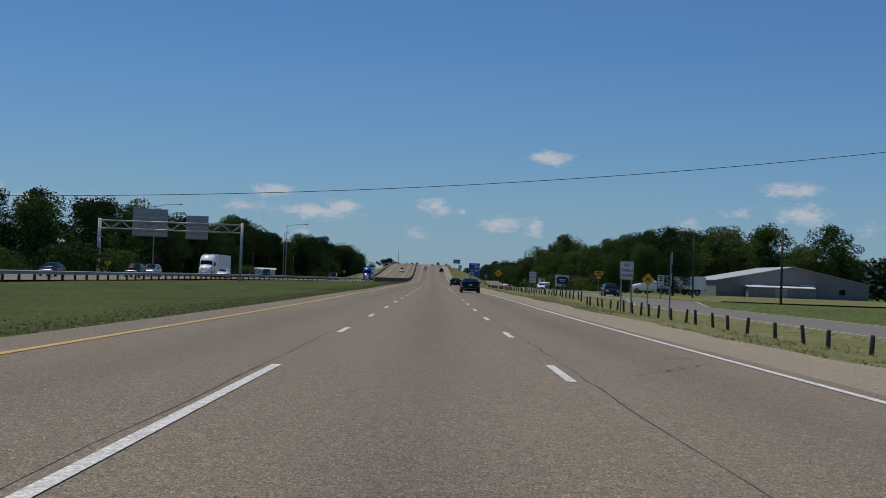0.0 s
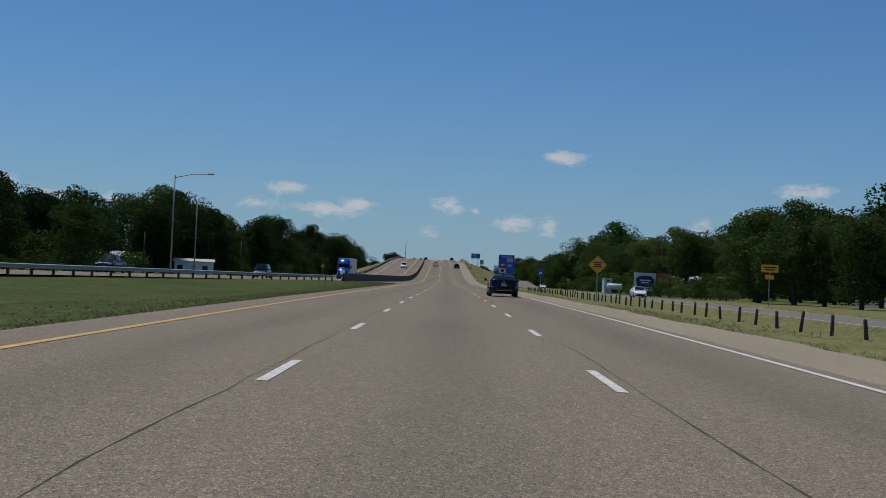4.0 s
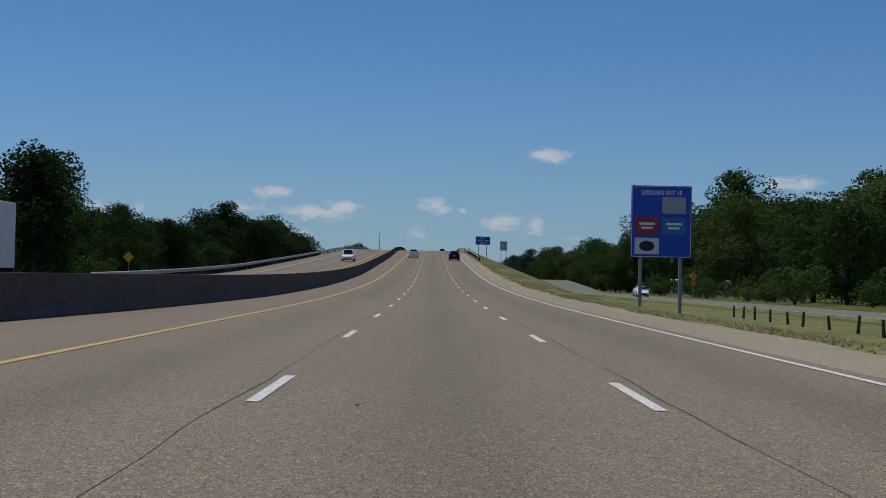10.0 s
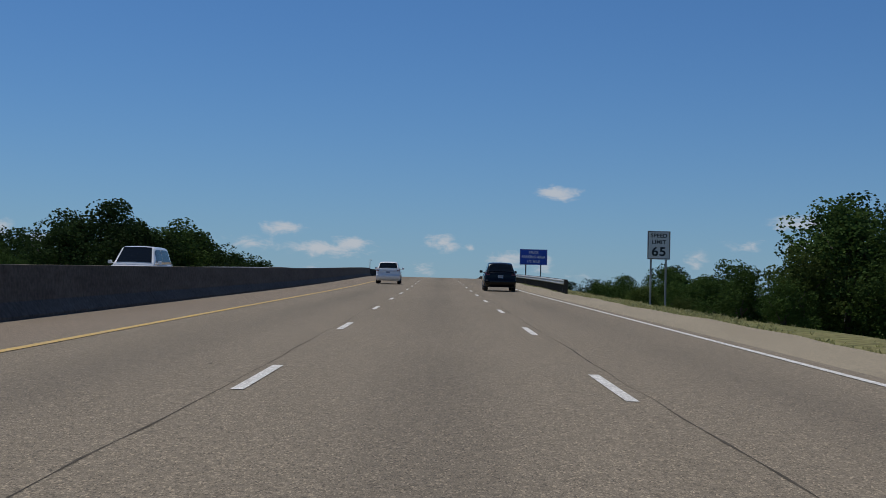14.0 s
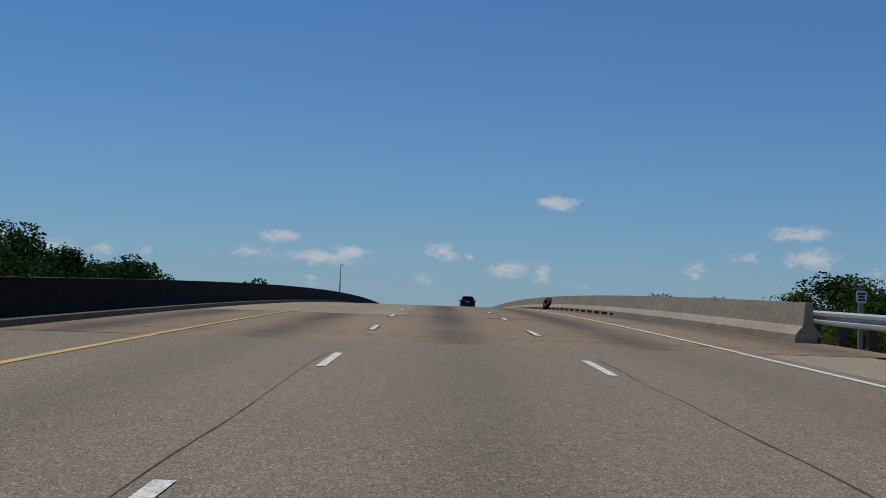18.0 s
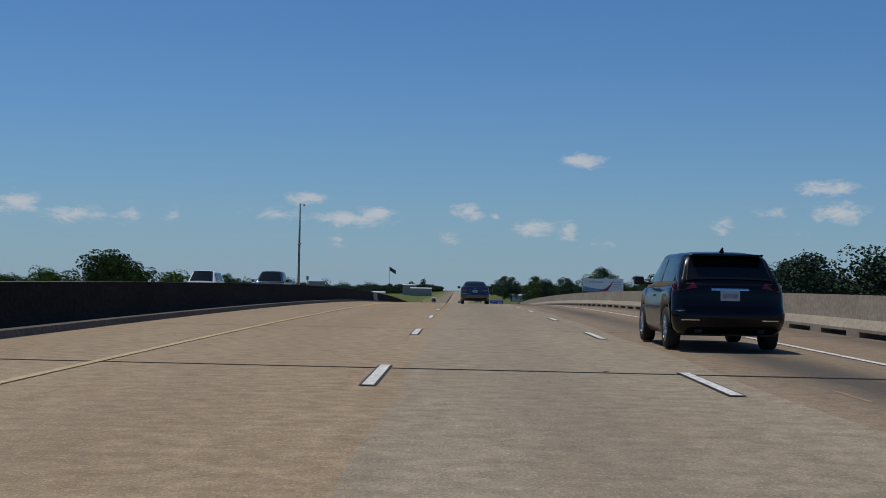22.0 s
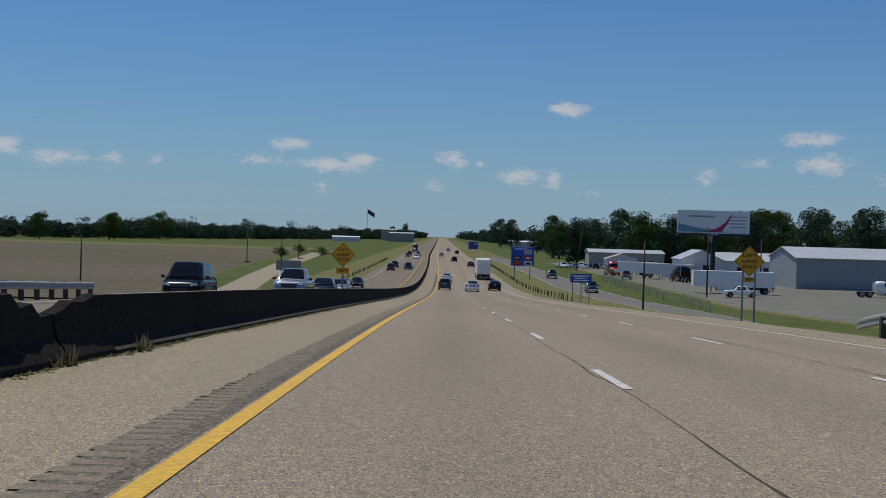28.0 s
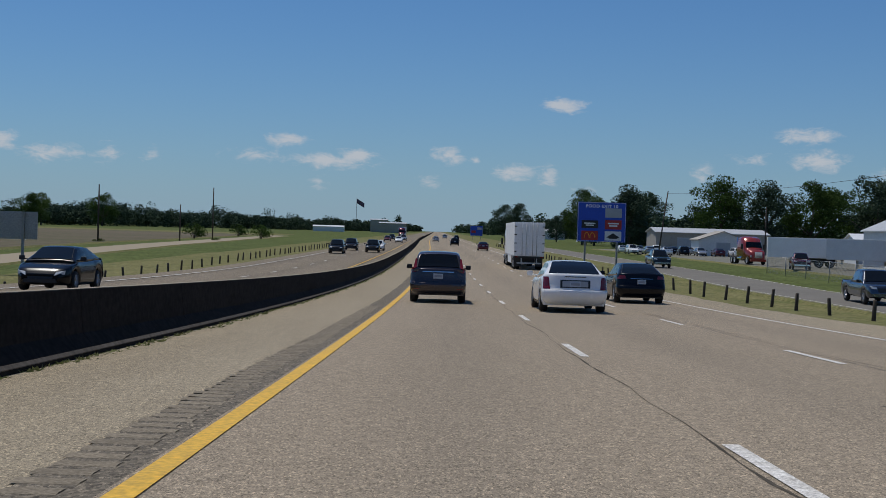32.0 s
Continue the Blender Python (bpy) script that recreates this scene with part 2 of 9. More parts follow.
def road_mat(name, light, dark, lane_dark, patch, fine=9.0, fine_amount=0.12, oil=0.5, grain=88.0, amp=0.95):
    """Pavement in the road's own coordinates: chippings, long streaks, worn patches and a dark drip band along each lane's middle."""
    m = mat(name, light, 0.82, color2=dark, scale=0.25, stretch=(1, 0.12, 1), fine=fine, fine_amount=fine_amount, bump=0.05, uv=True, spec=0.12, bump_scale=60)
    m.node_tree.nodes["Principled BSDF"].inputs["Roughness"].default_value = 0.85
    n, l = m.node_tree.nodes, m.node_tree.links
    b = n["Principled BSDF"]
    prev = b.inputs["Base Color"].links[0].from_socket
    t = n.new("ShaderNodeTexCoord")
    s = n.new("ShaderNodeSeparateXYZ")
    l.new(t.outputs["UV"], s.inputs[0])

    def ma(op, a, bb=None, c=None):
        q = n.new("ShaderNodeMath")
        q.operation = op
        for i, v in enumerate((a, bb, c)):
            if v is None:
                continue
            if isinstance(v, (int, float)):
                q.inputs[i].default_value = v
            else:
                l.new(v, q.inputs[i])
        return q.outputs[0]

    wav = ma("COSINE", ma("MULTIPLY", s.outputs[0], 2 * math.pi / 3.658))
    band = ma("POWER", ma("MULTIPLY_ADD", wav, 0.5, 0.5), 3.0)
    nn = n.new("ShaderNodeTexNoise")
    nn.inputs["Scale"].default_value = 0.05
    nn.inputs["Detail"].default_value = 4
    l.new(t.outputs["UV"], nn.inputs["Vector"])
    amt = ma("MULTIPLY", ma("MULTIPLY", band, oil), ma("MULTIPLY_ADD", nn.outputs["Fac"], 1.6, -0.2))
    mx = n.new("ShaderNodeMix")
    mx.data_type = "RGBA"
    mx.clamp_factor = True
    l.new(amt, mx.inputs["Factor"])
    l.new(prev, mx.inputs[6])
    mx.inputs[7].default_value = (*lane_dark, 1)
    # scattered stains
    st = n.new("ShaderNodeTexNoise")
    st.inputs["Scale"].default_value = 0.8
    st.inputs["Detail"].default_value = 5
    st.inputs["Roughness"].default_value = 0.65
    mp = n.new("ShaderNodeMapping")
    mp.inputs["Scale"].default_value = (1, 0.3, 1)
    l.new(t.outputs["UV"], mp.inputs[0])
    l.new(mp.outputs[0], st.inputs["Vector"])
    sm = n.new("ShaderNodeMapRange")
    sm.inputs["From Min"].default_value, sm.inputs["From Max"].default_value = 0.56, 0.72
    sm.inputs["To Max"].default_value = 0.55
    l.new(st.outputs["Fac"], sm.inputs["Value"])
    m3 = n.new("ShaderNodeMix")
    m3.data_type = "RGBA"
    l.new(sm.outputs[0], m3.inputs["Factor"])
    l.new(mx.outputs[2], m3.inputs[6])
    m3.inputs[7].default_value = (*patch, 1)
    # chippings: single light and dark grains
    out = m3.outputs[2]
    for sc, lo, hi in ((grain, 1 - 0.5 * amp, 1 + 0.75 * amp), (grain * 2.1, 1 - 0.35 * amp, 1 + 0.5 * amp)):
        vo = n.new("ShaderNodeTexVoronoi")
        vo.inputs["Scale"].default_value = sc
        sq = n.new("ShaderNodeMapping")
        sq.inputs["Scale"].default_value = (1, 0.4, 1)
        l.new(t.outputs["UV"], sq.inputs[0])
        l.new(sq.outputs[0], vo.inputs["Vector"])
        rp_ = n.new("ShaderNodeValToRGB")
        el = rp_.color_ramp.elements
        el[0].color, el[1].color = (lo, lo, lo, 1), (hi, hi * 0.98, hi * 0.95, 1)
        for pos, v in ((0.22, 1 - 0.1 * amp), (0.8, 1 + 0.07 * amp)):
            q = el.new(pos)
            q.color = (v, v, v, 1)
        sp = n.new("ShaderNodeSeparateColor")
        l.new(vo.outputs["Color"], sp.inputs[0])
        l.new(sp.outputs[0], rp_.inputs[0])
        mg = n.new("ShaderNodeMix")
        mg.data_type, mg.blend_type = "RGBA", "MULTIPLY"
        mg.inputs["Factor"].default_value = 1
        l.new(out, mg.inputs[6])
        l.new(rp_.outputs[0], mg.inputs[7])
        out = mg.outputs[2]
    l.new(out, b.inputs["Base Color"])
    return m


ASPHALT = road_mat("asphalt", (0.222, 0.185, 0.135), (0.19, 0.158, 0.114), (0.108, 0.092, 0.07), (0.195, 0.165, 0.122))
OPP_ASPHALT = ASPHALT
LEFT_SHOULDER = road_mat("left_shoulder_asphalt", (0.225, 0.182, 0.135), (0.185, 0.15, 0.112), (0.15, 0.125, 0.095), (0.25, 0.205, 0.152), oil=0.0)
SHOULDER = road_mat("shoulder_asphalt", (0.315, 0.268, 0.19), (0.255, 0.214, 0.15), (0.2, 0.17, 0.125), (0.33, 0.278, 0.193), oil=0.0)
PALE_ASPHALT = road_mat("pale_asphalt", (0.302, 0.25, 0.184), (0.262, 0.217, 0.158), (0.185, 0.157, 0.121), (0.28, 0.235, 0.172))
DECK = road_mat("bridge_deck_concrete", (0.26, 0.196, 0.13), (0.212, 0.157, 0.102), (0.098, 0.084, 0.066), (0.262, 0.172, 0.1), fine=5.0, fine_amount=0.18, oil=1.45, grain=80.0, amp=0.42)
FRONTAGE = mat("old_asphalt", (0.20, 0.187, 0.163), 0.9, color2=(0.155, 0.145, 0.126), scale=0.3, fine=12, bump=0.2, spec=0.1)
GRAVEL_LOT = mat("gravel_yard", (0.20, 0.18, 0.15), 0.9, color2=(0.12, 0.125, 0.08), scale=0.15, fine=8, fine_amount=0.3, bump=0.3)
WHITE_PAINT = mat("white_road_paint", (0.76, 0.745, 0.70), 0.7, color2=(0.42, 0.39, 0.34), scale=7, fine=45, fine_amount=0.4, spec=0.2)
YELLOW_PAINT = mat("yellow_road_paint", (0.74, 0.42, 0.015), 0.6, color2=(0.60, 0.36, 0.03), scale=0.7, fine=22, fine_amount=0.25)
WORN_YELLOW = mat("worn_yellow_paint", (0.60, 0.37, 0.055), 0.65, color2=(0.40, 0.275, 0.105), scale=0.9, fine=18, fine_amount=0.3)
FADED_YELLOW = mat("faded_yellow_paint", (0.50, 0.37, 0.15), 0.7, color2=(0.36, 0.28, 0.155), scale=1.2, fine=15, fine_amount=0.3)
BLACK_PAINT = mat("black_road_paint", (0.02, 0.02, 0.02), 0.7, fine=20)
TAR = mat("tar_seam", (0.022, 0.02, 0.018), 0.9, fine=10, spec=0.08)
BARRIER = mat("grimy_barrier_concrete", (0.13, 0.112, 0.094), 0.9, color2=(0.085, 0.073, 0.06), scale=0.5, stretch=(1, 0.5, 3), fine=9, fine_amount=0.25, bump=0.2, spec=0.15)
# near-black: stain plus painted shade of the barrier side turned from the sun
SHADED_SOOT = mat("sooty_shaded_barrier", (0.034, 0.029, 0.025), 0.9, color2=(0.02, 0.017, 0.015), scale=0.6, stretch=(1, 0.4, 2.5), fine=9, fine_amount=0.25, bump=0.15, spec=0.04)
PALE_CONC = mat("pale_barrier_concrete", (0.37, 0.315, 0.235), 0.88, color2=(0.265, 0.222, 0.165), scale=0.55, stretch=(1, 0.5, 2.2), fine=10, fine_amount=0.2, bump=0.25, spec=0.2)
GRASS = mat("grass", (0.115, 0.135, 0.045), 0.95, color2=(0.07, 0.092, 0.028), scale=0.07, fine=2.2, fine_amount=0.45, bump=0.6, bump_scale=6, spec=0.05)
MEDIAN_GRASS = mat("median_grass", (0.082, 0.098, 0.03), 0.95, color2=(0.048, 0.062, 0.018), scale=0.12, stretch=(1, 0.4, 1), fine=3.5, fine_amount=0.4, bump=0.6, bump_scale=7, spec=0.05)
DRY_GRASS = mat("dry_grass", (0.205, 0.185, 0.085), 0.95, color2=(0.115, 0.125, 0.045), scale=0.2, fine=4, fine_amount=0.4, bump=0.5, bump_scale=8, spec=0.05)
FIELD = mat("bare_field_soil", (0.15, 0.122, 0.092), 0.95, color2=(0.108, 0.103, 0.06), scale=0.016, stretch=(0.35, 1, 1), fine=0.6, fine_amount=0.2, spec=0.05)
STEEL = mat("galvanised_steel", (0.50, 0.51, 0.50), 0.5, metal=0.35, color2=(0.40, 0.41, 0.40), scale=2, fine=15)
POLE_STEEL = mat("dull_grey_pole", (0.30, 0.31, 0.31), 0.6, metal=0.3, color2=(0.23, 0.24, 0.24), scale=1, fine=12)
WOOD = mat("weathered_wood", (0.085, 0.065, 0.05), 0.9, color2=(0.05, 0.04, 0.03), scale=3, stretch=(4, 4, 0.6), fine=25, bump=0.3)
BLACK = mat("black_rubber", (0.018, 0.018, 0.018), 0.75, fine=20, fine_amount=0.2)


# ---------------------------------------------------------------- building helpers
def part(name, bm, material, parent=None, label="", smooth=False):
    me = bpy.data.meshes.new(name)
    bm.to_mesh(me)
    bm.free()
    mats = material if isinstance(material, (list, tuple)) else [material]
    for q in mats:
        me.materials.append(q)
    if smooth:
        for f in me.polygons:
            f.use_smooth = True
    ob = new(name, me)
    if parent is not None:
        ob.parent = parent
    if label:
        tagged(ob, label)
    return ob


def thing(name, m, label, category, group="", kind=""):
    e = new(name)
    e.empty_display_size = 0.2
    e.matrix_world = m
    return tagged(e, label, category, group, kind)


def box(bm, x0, x1, y0, y1, z0, z1, mi=0, bevel=0.0):
    vs = [bm.verts.new((x, y, z)) for z in (z0, z1) for y in (y0, y1) for x in (x0, x1)]
    fs = []
    for q in ((0, 2, 3, 1), (4, 5, 7, 6), (0, 1, 5, 4), (2, 6, 7, 3), (1, 3, 7, 5), (0, 4, 6, 2)):
        f = bm.faces.new([vs[i] for i in q])
        f.material_index = mi
        fs.append(f)
    if bevel:
        es = list({e for f in fs for e in f.edges})
        bmesh.ops.bevel(bm, geom=es, offset=bevel, segments=2, affect="EDGES", profile=0.6)
    return bm


def boxbm(*a, **k):
    return box(bmesh.new(), *a, **k)


def tube(bm, pts, radii, n=10, mi=0, cap=True):
    """A round bar along points; radii one number or one a point."""
    pts = [Vector(q) for q in pts]
    if isinstance(radii, (int, float)):
        radii = [radii] * len(pts)
    rings = []
    for i, q in enumerate(pts):
        d = (pts[min(i + 1, len(pts) - 1)] - pts[max(i - 1, 0)]).normalized()
        a = d.cross(Vector((0, 0, 1)) if abs(d.z) < 0.9 else Vector((1, 0, 0))).normalized()
        b = d.cross(a)
        rings.append([bm.verts.new(q + radii[i] * (math.cos(6.28319 * k / n) * a + math.sin(6.28319 * k / n) * b)) for k in range(n)])
    for r0, r1 in zip(rings, rings[1:]):
        for k in range(n):
            f = bm.faces.new((r0[k], r0[(k + 1) % n], r1[(k + 1) % n], r1[k]))
            f.material_index = mi
            f.smooth = True
    if cap:
        for r in (rings[0][::-1], rings[-1]):
            bm.faces.new(r).material_index = mi
    return bm


def ys(y0, y1, step=5.0):
    n = max(1, int(math.ceil((y1 - y0) / step)))
    return [y0 + (y1 - y0) * i / n for i in range(n + 1)]


def val(f, y):
    return f(y) if callable(f) else f


def strip(bm, y0, y1, ul, ur, dz=0.0, step=5.0, cross=1, mi=0):
    """A ribbon of pavement along the road between two offsets, with road coordinates in its UVs."""
    uv = bm.loops.layers.uv.verify()
    rows = []
    for y in ys(y0, y1, step):
        a, b = val(ul, y), val(ur, y)
        rows.append([(bm.verts.new(rp(y, a + (b - a) * k / cross, val(dz, y))), (a + (b - a) * k / cross, y)) for k in range(cross + 1)])
    for r0, r1 in zip(rows, rows[1:]):
        for k in range(cross):
            q = (r0[k], r0[k + 1], r1[k + 1], r1[k])
            f = bm.faces.new([v for v, _ in q])
            f.material_index = mi
            for lp, (_, c) in zip(f.loops, q):
                lp[uv].uv = c
    return bm


def prism(bm, y0, y1, u, profile, step=5.0, dz=0.0, mi=0):
    """A closed outline (offset, height) drawn along the road."""
    rings = [[bm.verts.new(rp(y, val(u, y) + a, val(dz, y) + b)) for a, b in profile] for y in ys(y0, y1, step)]
    n = len(profile)
    for r0, r1 in zip(rings, rings[1:]):
        for k in range(n):
            bm.faces.new((r0[k], r0[(k + 1) % n], r1[(k + 1) % n], r1[k])).material_index = mi
    bm.faces.new(rings[0])
    bm.faces.new(rings[-1][::-1])
    bmesh.ops.recalc_face_normals(bm, faces=bm.faces)
    return bm


def structure(name, bm, material, label, category, smooth=False):
    return tagged(part(name, bm, material, None, "", smooth), label, category, "", "structure")

# ---------------------------------------------------------------- ground and pavements
BRIDGE0, BRIDGE1 = 648.0, 950.0
FAR = 4300.0


def base_z(y):
    return float(np.interp(y, [-200, 0, 300, 900, 1240], [-0.1, 0.0, 0.15, 0.3, 1.2]))


def opp(y):
    """Middle of the opposite carriageway."""
    return float(np.interp(y, [-200, 185, 230, 270, 320, 400, 480, 2000], [-40.5, -40.5, -36.5, -30.5, -23.6, -17.4, -15.4, -14.1]))


def opp_half(y):
    return float(np.interp(y, [0, 300, 420, 960, 1040], [8.6, 8.6, 6.6, 6.2, 5.6]))


def barrier_u(y):
    return float(np.interp(y, [300, 311, 322, 334, 346, 375, 400, 470, 600, 648, 950, 1000, 3000], [-15.4, -14.9, -13.2, -11.7, -10.9, -9.3, -8.5, -8.15, -8.5, -9.0, -9.0, -8.4, -8.4]))


def left_edge(y):
    """Left edge of the pavement."""
    if y < 294:
        return -6.75
    if y < 312:
        return -6.75 - ((y - 294) / 18) ** 1.5 * 7.5
    return barrier_u(y) + 0.1


def ground_z(y, u):
    b, r = base_z(y), road_z(y) - 0.14
    o, hw = opp(y), opp_half(y)
    if u > 7.4:
        d = u - 7.4
        z = r - 0.03 * min(d, 3) - max(0, d - 3.0) / (2.6 if y < 1000 else 4.0)
    elif u < o - hw:
        z = r - 0.1 - max(0, (o - hw - u) - 0.5) / 3.2
    else:
        z = r
        near, far = left_edge(y), o + hw
        if near - far > 2:
            k = (near - u) / (near - far)
            if 0 < k < 1:
                z = r + 0.132 * max(0.0, min(1.0, (y - 225) / 50)) - 0.55 * math.sin(math.pi * k) ** 1.2 * min(1, (near - far) / 12) * max(0.0, min(1.0, (290 - y) / 70))
    if BRIDGE0 + 4 < y < BRIDGE1 - 4:
        dy = min(y - BRIDGE0 - 4, BRIDGE1 - 4 - y)
        z = min(z, r - dy / 1.6)
    return max(b, z) if r > b else min(b, max(z, r - 0.4))


def field_noise(x, y):
    return 0.12 * noise.noise(Vector((x * 0.05, y * 0.05, 3)))


gy = [-300, -150] + ys(-90, 640, 6) + ys(644, 924, 4) + ys(930, 1500, 8) + [1560, 1650, 1800, 2000, 2300, 2700, 3200, 3800, 4400, 5000]
gu = [-2600, -1200, -600, -350, -220, -160, -120, -95, -80, -70, -62, -56, -52, -49, -46, -42, -38, -34, -31, -28, -26, -24, -22, -20, -18, -15.5, -13,
      -11, -9, -7, -5, 0, 5, 7.4, 8.4, 9.4, 10.4, 11.5, 13, 15, 17, 20, 23, 26, 30, 34, 38, 44, 52, 62, 75, 95, 130, 180, 260, 400, 700, 1300, 2600]
bm = bmesh.new()
grid = []
for y in gy:
    grid.append([bm.verts.new((road_x(y) + u, y, ground_z(y, u) - (0 if abs(u) < 20 else 0.0) + (field_noise(u, y) if abs(u) > 30 or u > 9 else 0))) for u in gu])
for r0, r1 in zip(grid, grid[1:]):
    for k in range(len(gu) - 1):
        f = bm.faces.new((r0[k], r0[k + 1], r1[k + 1], r1[k]))
        f.smooth = True
        ym, um = (r0[k].co.y + r1[k].co.y) / 2, (gu[k] + gu[k + 1]) / 2
        o, hw = opp(ym), opp_half(ym)
        f.material_index = 1 if (o + hw - 1 < um < -6 and ym < 340) else (2 if 7 < um < 24 or (o - hw - 12 < um < o - hw) else 0)
ground = structure("ground", bm, [GRASS, MEDIAN_GRASS, DRY_GRASS], "flat mown and rough grass land beside the highway", "ground", True)

road = thing("road", Matrix(), "three-lane asphalt highway carriageway climbing to a bridge", "road", kind="structure")
bm = bmesh.new()
strip(bm, -90, BRIDGE0, -5.75, 5.45, 0.0, 4, 6)
part("lanes", bm, ASPHALT, road, "brownish worn asphalt with chippings")
bm = bmesh.new()
strip(bm, BRIDGE1, 1500, -5.75, 5.45, 0.0, 4, 6)
strip(bm, 1500, FAR, -5.75, 5.45, 0.0, 200, 3)
part("lanes", bm, PALE_ASPHALT, road, "paler worn asphalt with chippings")
bm = bmesh.new()
for y0, y1 in ((-90, BRIDGE0), (BRIDGE1, 1500), (1500, FAR)):
    st = 3 if y1 < 2000 else 200
    if y0 > 0:
        strip(bm, y0, y1, left_edge, -5.75, -0.006, st, 2)
    strip(bm, y0, y1, 5.45, lambda y: 7.45 + 0.15 * math.sin(y * 0.21) + 0.12 * math.sin(y * 0.73), -0.006, st, 2)
part("shoulder", bm, SHOULDER, road, "paler dusty shoulder")
part("shoulder", strip(bmesh.new(), -90, BRIDGE0, left_edge, -5.75, -0.006, 3, 2), LEFT_SHOULDER, road, "brownish asphalt shoulder beside the median")

opposite_road = thing("road", Matrix(), "opposite highway carriageway beyond the median", "road", kind="structure")
bm = bmesh.new()
for y0, y1 in ((-90, BRIDGE0), (BRIDGE1, 1500), (1500, FAR)):
    st = 5 if y1 < 2000 else 200
    strip(bm, y0, y1, lambda y: opp(y) - opp_half(y), lambda y: opp(y) + opp_half(y) if y < 330 else barrier_u(y) - 0.05, -0.02, st, 4)
part("lanes", bm, OPP_ASPHALT, opposite_road)

# lane markings
DASH = 12.192


def marking(name, y0, y1, u0, u1, material, dz=0.006, step=4, parent=road):
    return part(name, strip(bmesh.new(), y0, y1, u0, u1, dz, step), material, parent)


for y0, y1, m in ((-90, 300, WORN_YELLOW), (300, BRIDGE0, WORN_YELLOW), (BRIDGE0, 818, FADED_YELLOW), (818, BRIDGE1, YELLOW_PAINT), (BRIDGE1, 1500, YELLOW_PAINT)):
    marking("yellow_edge_line", y0, y1, lambda y: -5.50 + 0.03 * (y > 900) + 0.02 * (BRIDGE0 < y < BRIDGE1), lambda y: -5.34 + 0.03 * (y > 900) - 0.015 * (BRIDGE0 < y < BRIDGE1), m, 0.012 if BRIDGE0 <= y0 < BRIDGE1 else 0.008)
    marking("white_edge_line", y0, y1, 5.00, 5.13, WHITE_PAINT, 0.012 if BRIDGE0 <= y0 < BRIDGE1 else 0.008)
marking("yellow_edge_line", 1500, FAR, -5.50, -5.34, YELLOW_PAINT, 0.01, 200)
marking("white_edge_line", 1500, FAR, 5.00, 5.13, WHITE_PAINT, 0.01, 200)
for line, (u, phases) in enumerate(((1.829, (6.90, 6.62, 9.50)), (-1.829, (6.57, 7.05, 9.39)))):
    for k in range(-8, 112):
        y = phases[0] + k * DASH
        if y > BRIDGE0 - 2:
            y = phases[1] + k * DASH
            if y > BRIDGE1 - 4:
                y = phases[2] + k * DASH
        if line == 1:
            y += float(np.interp(y, [0, 215, 245, 315, 365, 390, 460, 640, 650], [-0.2, -0.15, -0.35, -0.1, 0.7, 1.1, 0.5, 0.3, 0.0]))
        if y > 1330:
            break
        on_deck = BRIDGE0 < y < BRIDGE1 - 3
        n = 3.05
        if line == 1 and k == 0:
            y, n = -3.2, 11.3
        v = u + (float(np.interp(y, [190, 215, 330, 360], [0, 0.08, 0.08, 0])) if line == 1 else 0.0)
        marking("lane_dash", y, y + n, v - 0.062, v + 0.062, WHITE_PAINT, 0.016 if on_deck else 0.008, 1.6)
        if on_deck:
            marking("dash_border", y - 0.05, y + n + 0.05, u - 0.092, u + 0.088, BLACK_PAINT, 0.012, 1.6)
bm = bmesh.new()
for u in (1.829, -1.829):
    for k in range(150):
        y = 1330 + k * DASH
        strip(bm, y, y + 3.05, u - 0.06, u + 0.06, 0.01, 4)
far_dashes = tagged(part("far_lane_dashes", bm, WHITE_PAINT, road), "white lane dashes far ahead", kind="stuff")
# opposite carriageway markings


def opp_lane(y):
    return float(np.interp(y, [300, 420], [5.49, 3.66]))


for name, sgn, m in (("white_edge_line", -1, WHITE_PAINT), ("yellow_edge_line", 1, YELLOW_PAINT)):
    bm = bmesh.new()
    for y0, y1 in ((-90, BRIDGE0), (BRIDGE0, BRIDGE1), (BRIDGE1, 1500)):
        strip(bm, y0, y1, lambda y: opp(y) + sgn * opp_lane(y) - 0.07, lambda y: opp(y) + sgn * opp_lane(y) + 0.07, 0.012, 5)
    part(name, bm, m, opposite_road)
bm = bmesh.new()
for k in range(-6, 130):
    y = k * DASH
    for du in ((-1.83, 1.83) if y < 380 else (0.0,)):
        strip(bm, y, y + 3.05, lambda q: opp(q) + du - 0.06, lambda q: opp(q) + du + 0.06, 0.012, 3.1)
tagged(part("lane_dashes", bm, WHITE_PAINT, opposite_road), "white lane dashes", kind="stuff")

# frontage roads
fr = thing("frontage_road", Matrix(), "grey two-lane frontage road beyond the verge", "road", kind="structure")


def on_ground(name, y0, y1, ul, ur, material, parent, dz=0.05, step=5.0, cross=3):
    bm = bmesh.new()
    rows = []
    for y in ys(y0, y1, step):
        a, b = val(ul, y), val(ur, y)
        z = max(ground_z(y, a + (b - a) * k / cross) for k in range(cross + 1)) + dz
        rows.append([bm.verts.new((road_x(y) + a + (b - a) * k / cross, y, z)) for k in range(cross + 1)])
    for r0, r1 in zip(rows, rows[1:]):
        for k in range(cross):
            bm.faces.new((r0[k], r0[k + 1], r1[k + 1], r1[k]))
    for side in (0, cross):
        lo = [bm.verts.new(r[side].co + Vector((0.7 if side else -0.7, 0, -0.4))) for r in rows]
        for i in range(len(rows) - 1):
            f = bm.faces.new((rows[i][side], rows[i + 1][side], lo[i + 1], lo[i]))
            f.material_index = 1
    bmesh.ops.recalc_face_normals(bm, faces=bm.faces)
    return part(name, bm, [material, DRY_GRASS], parent)


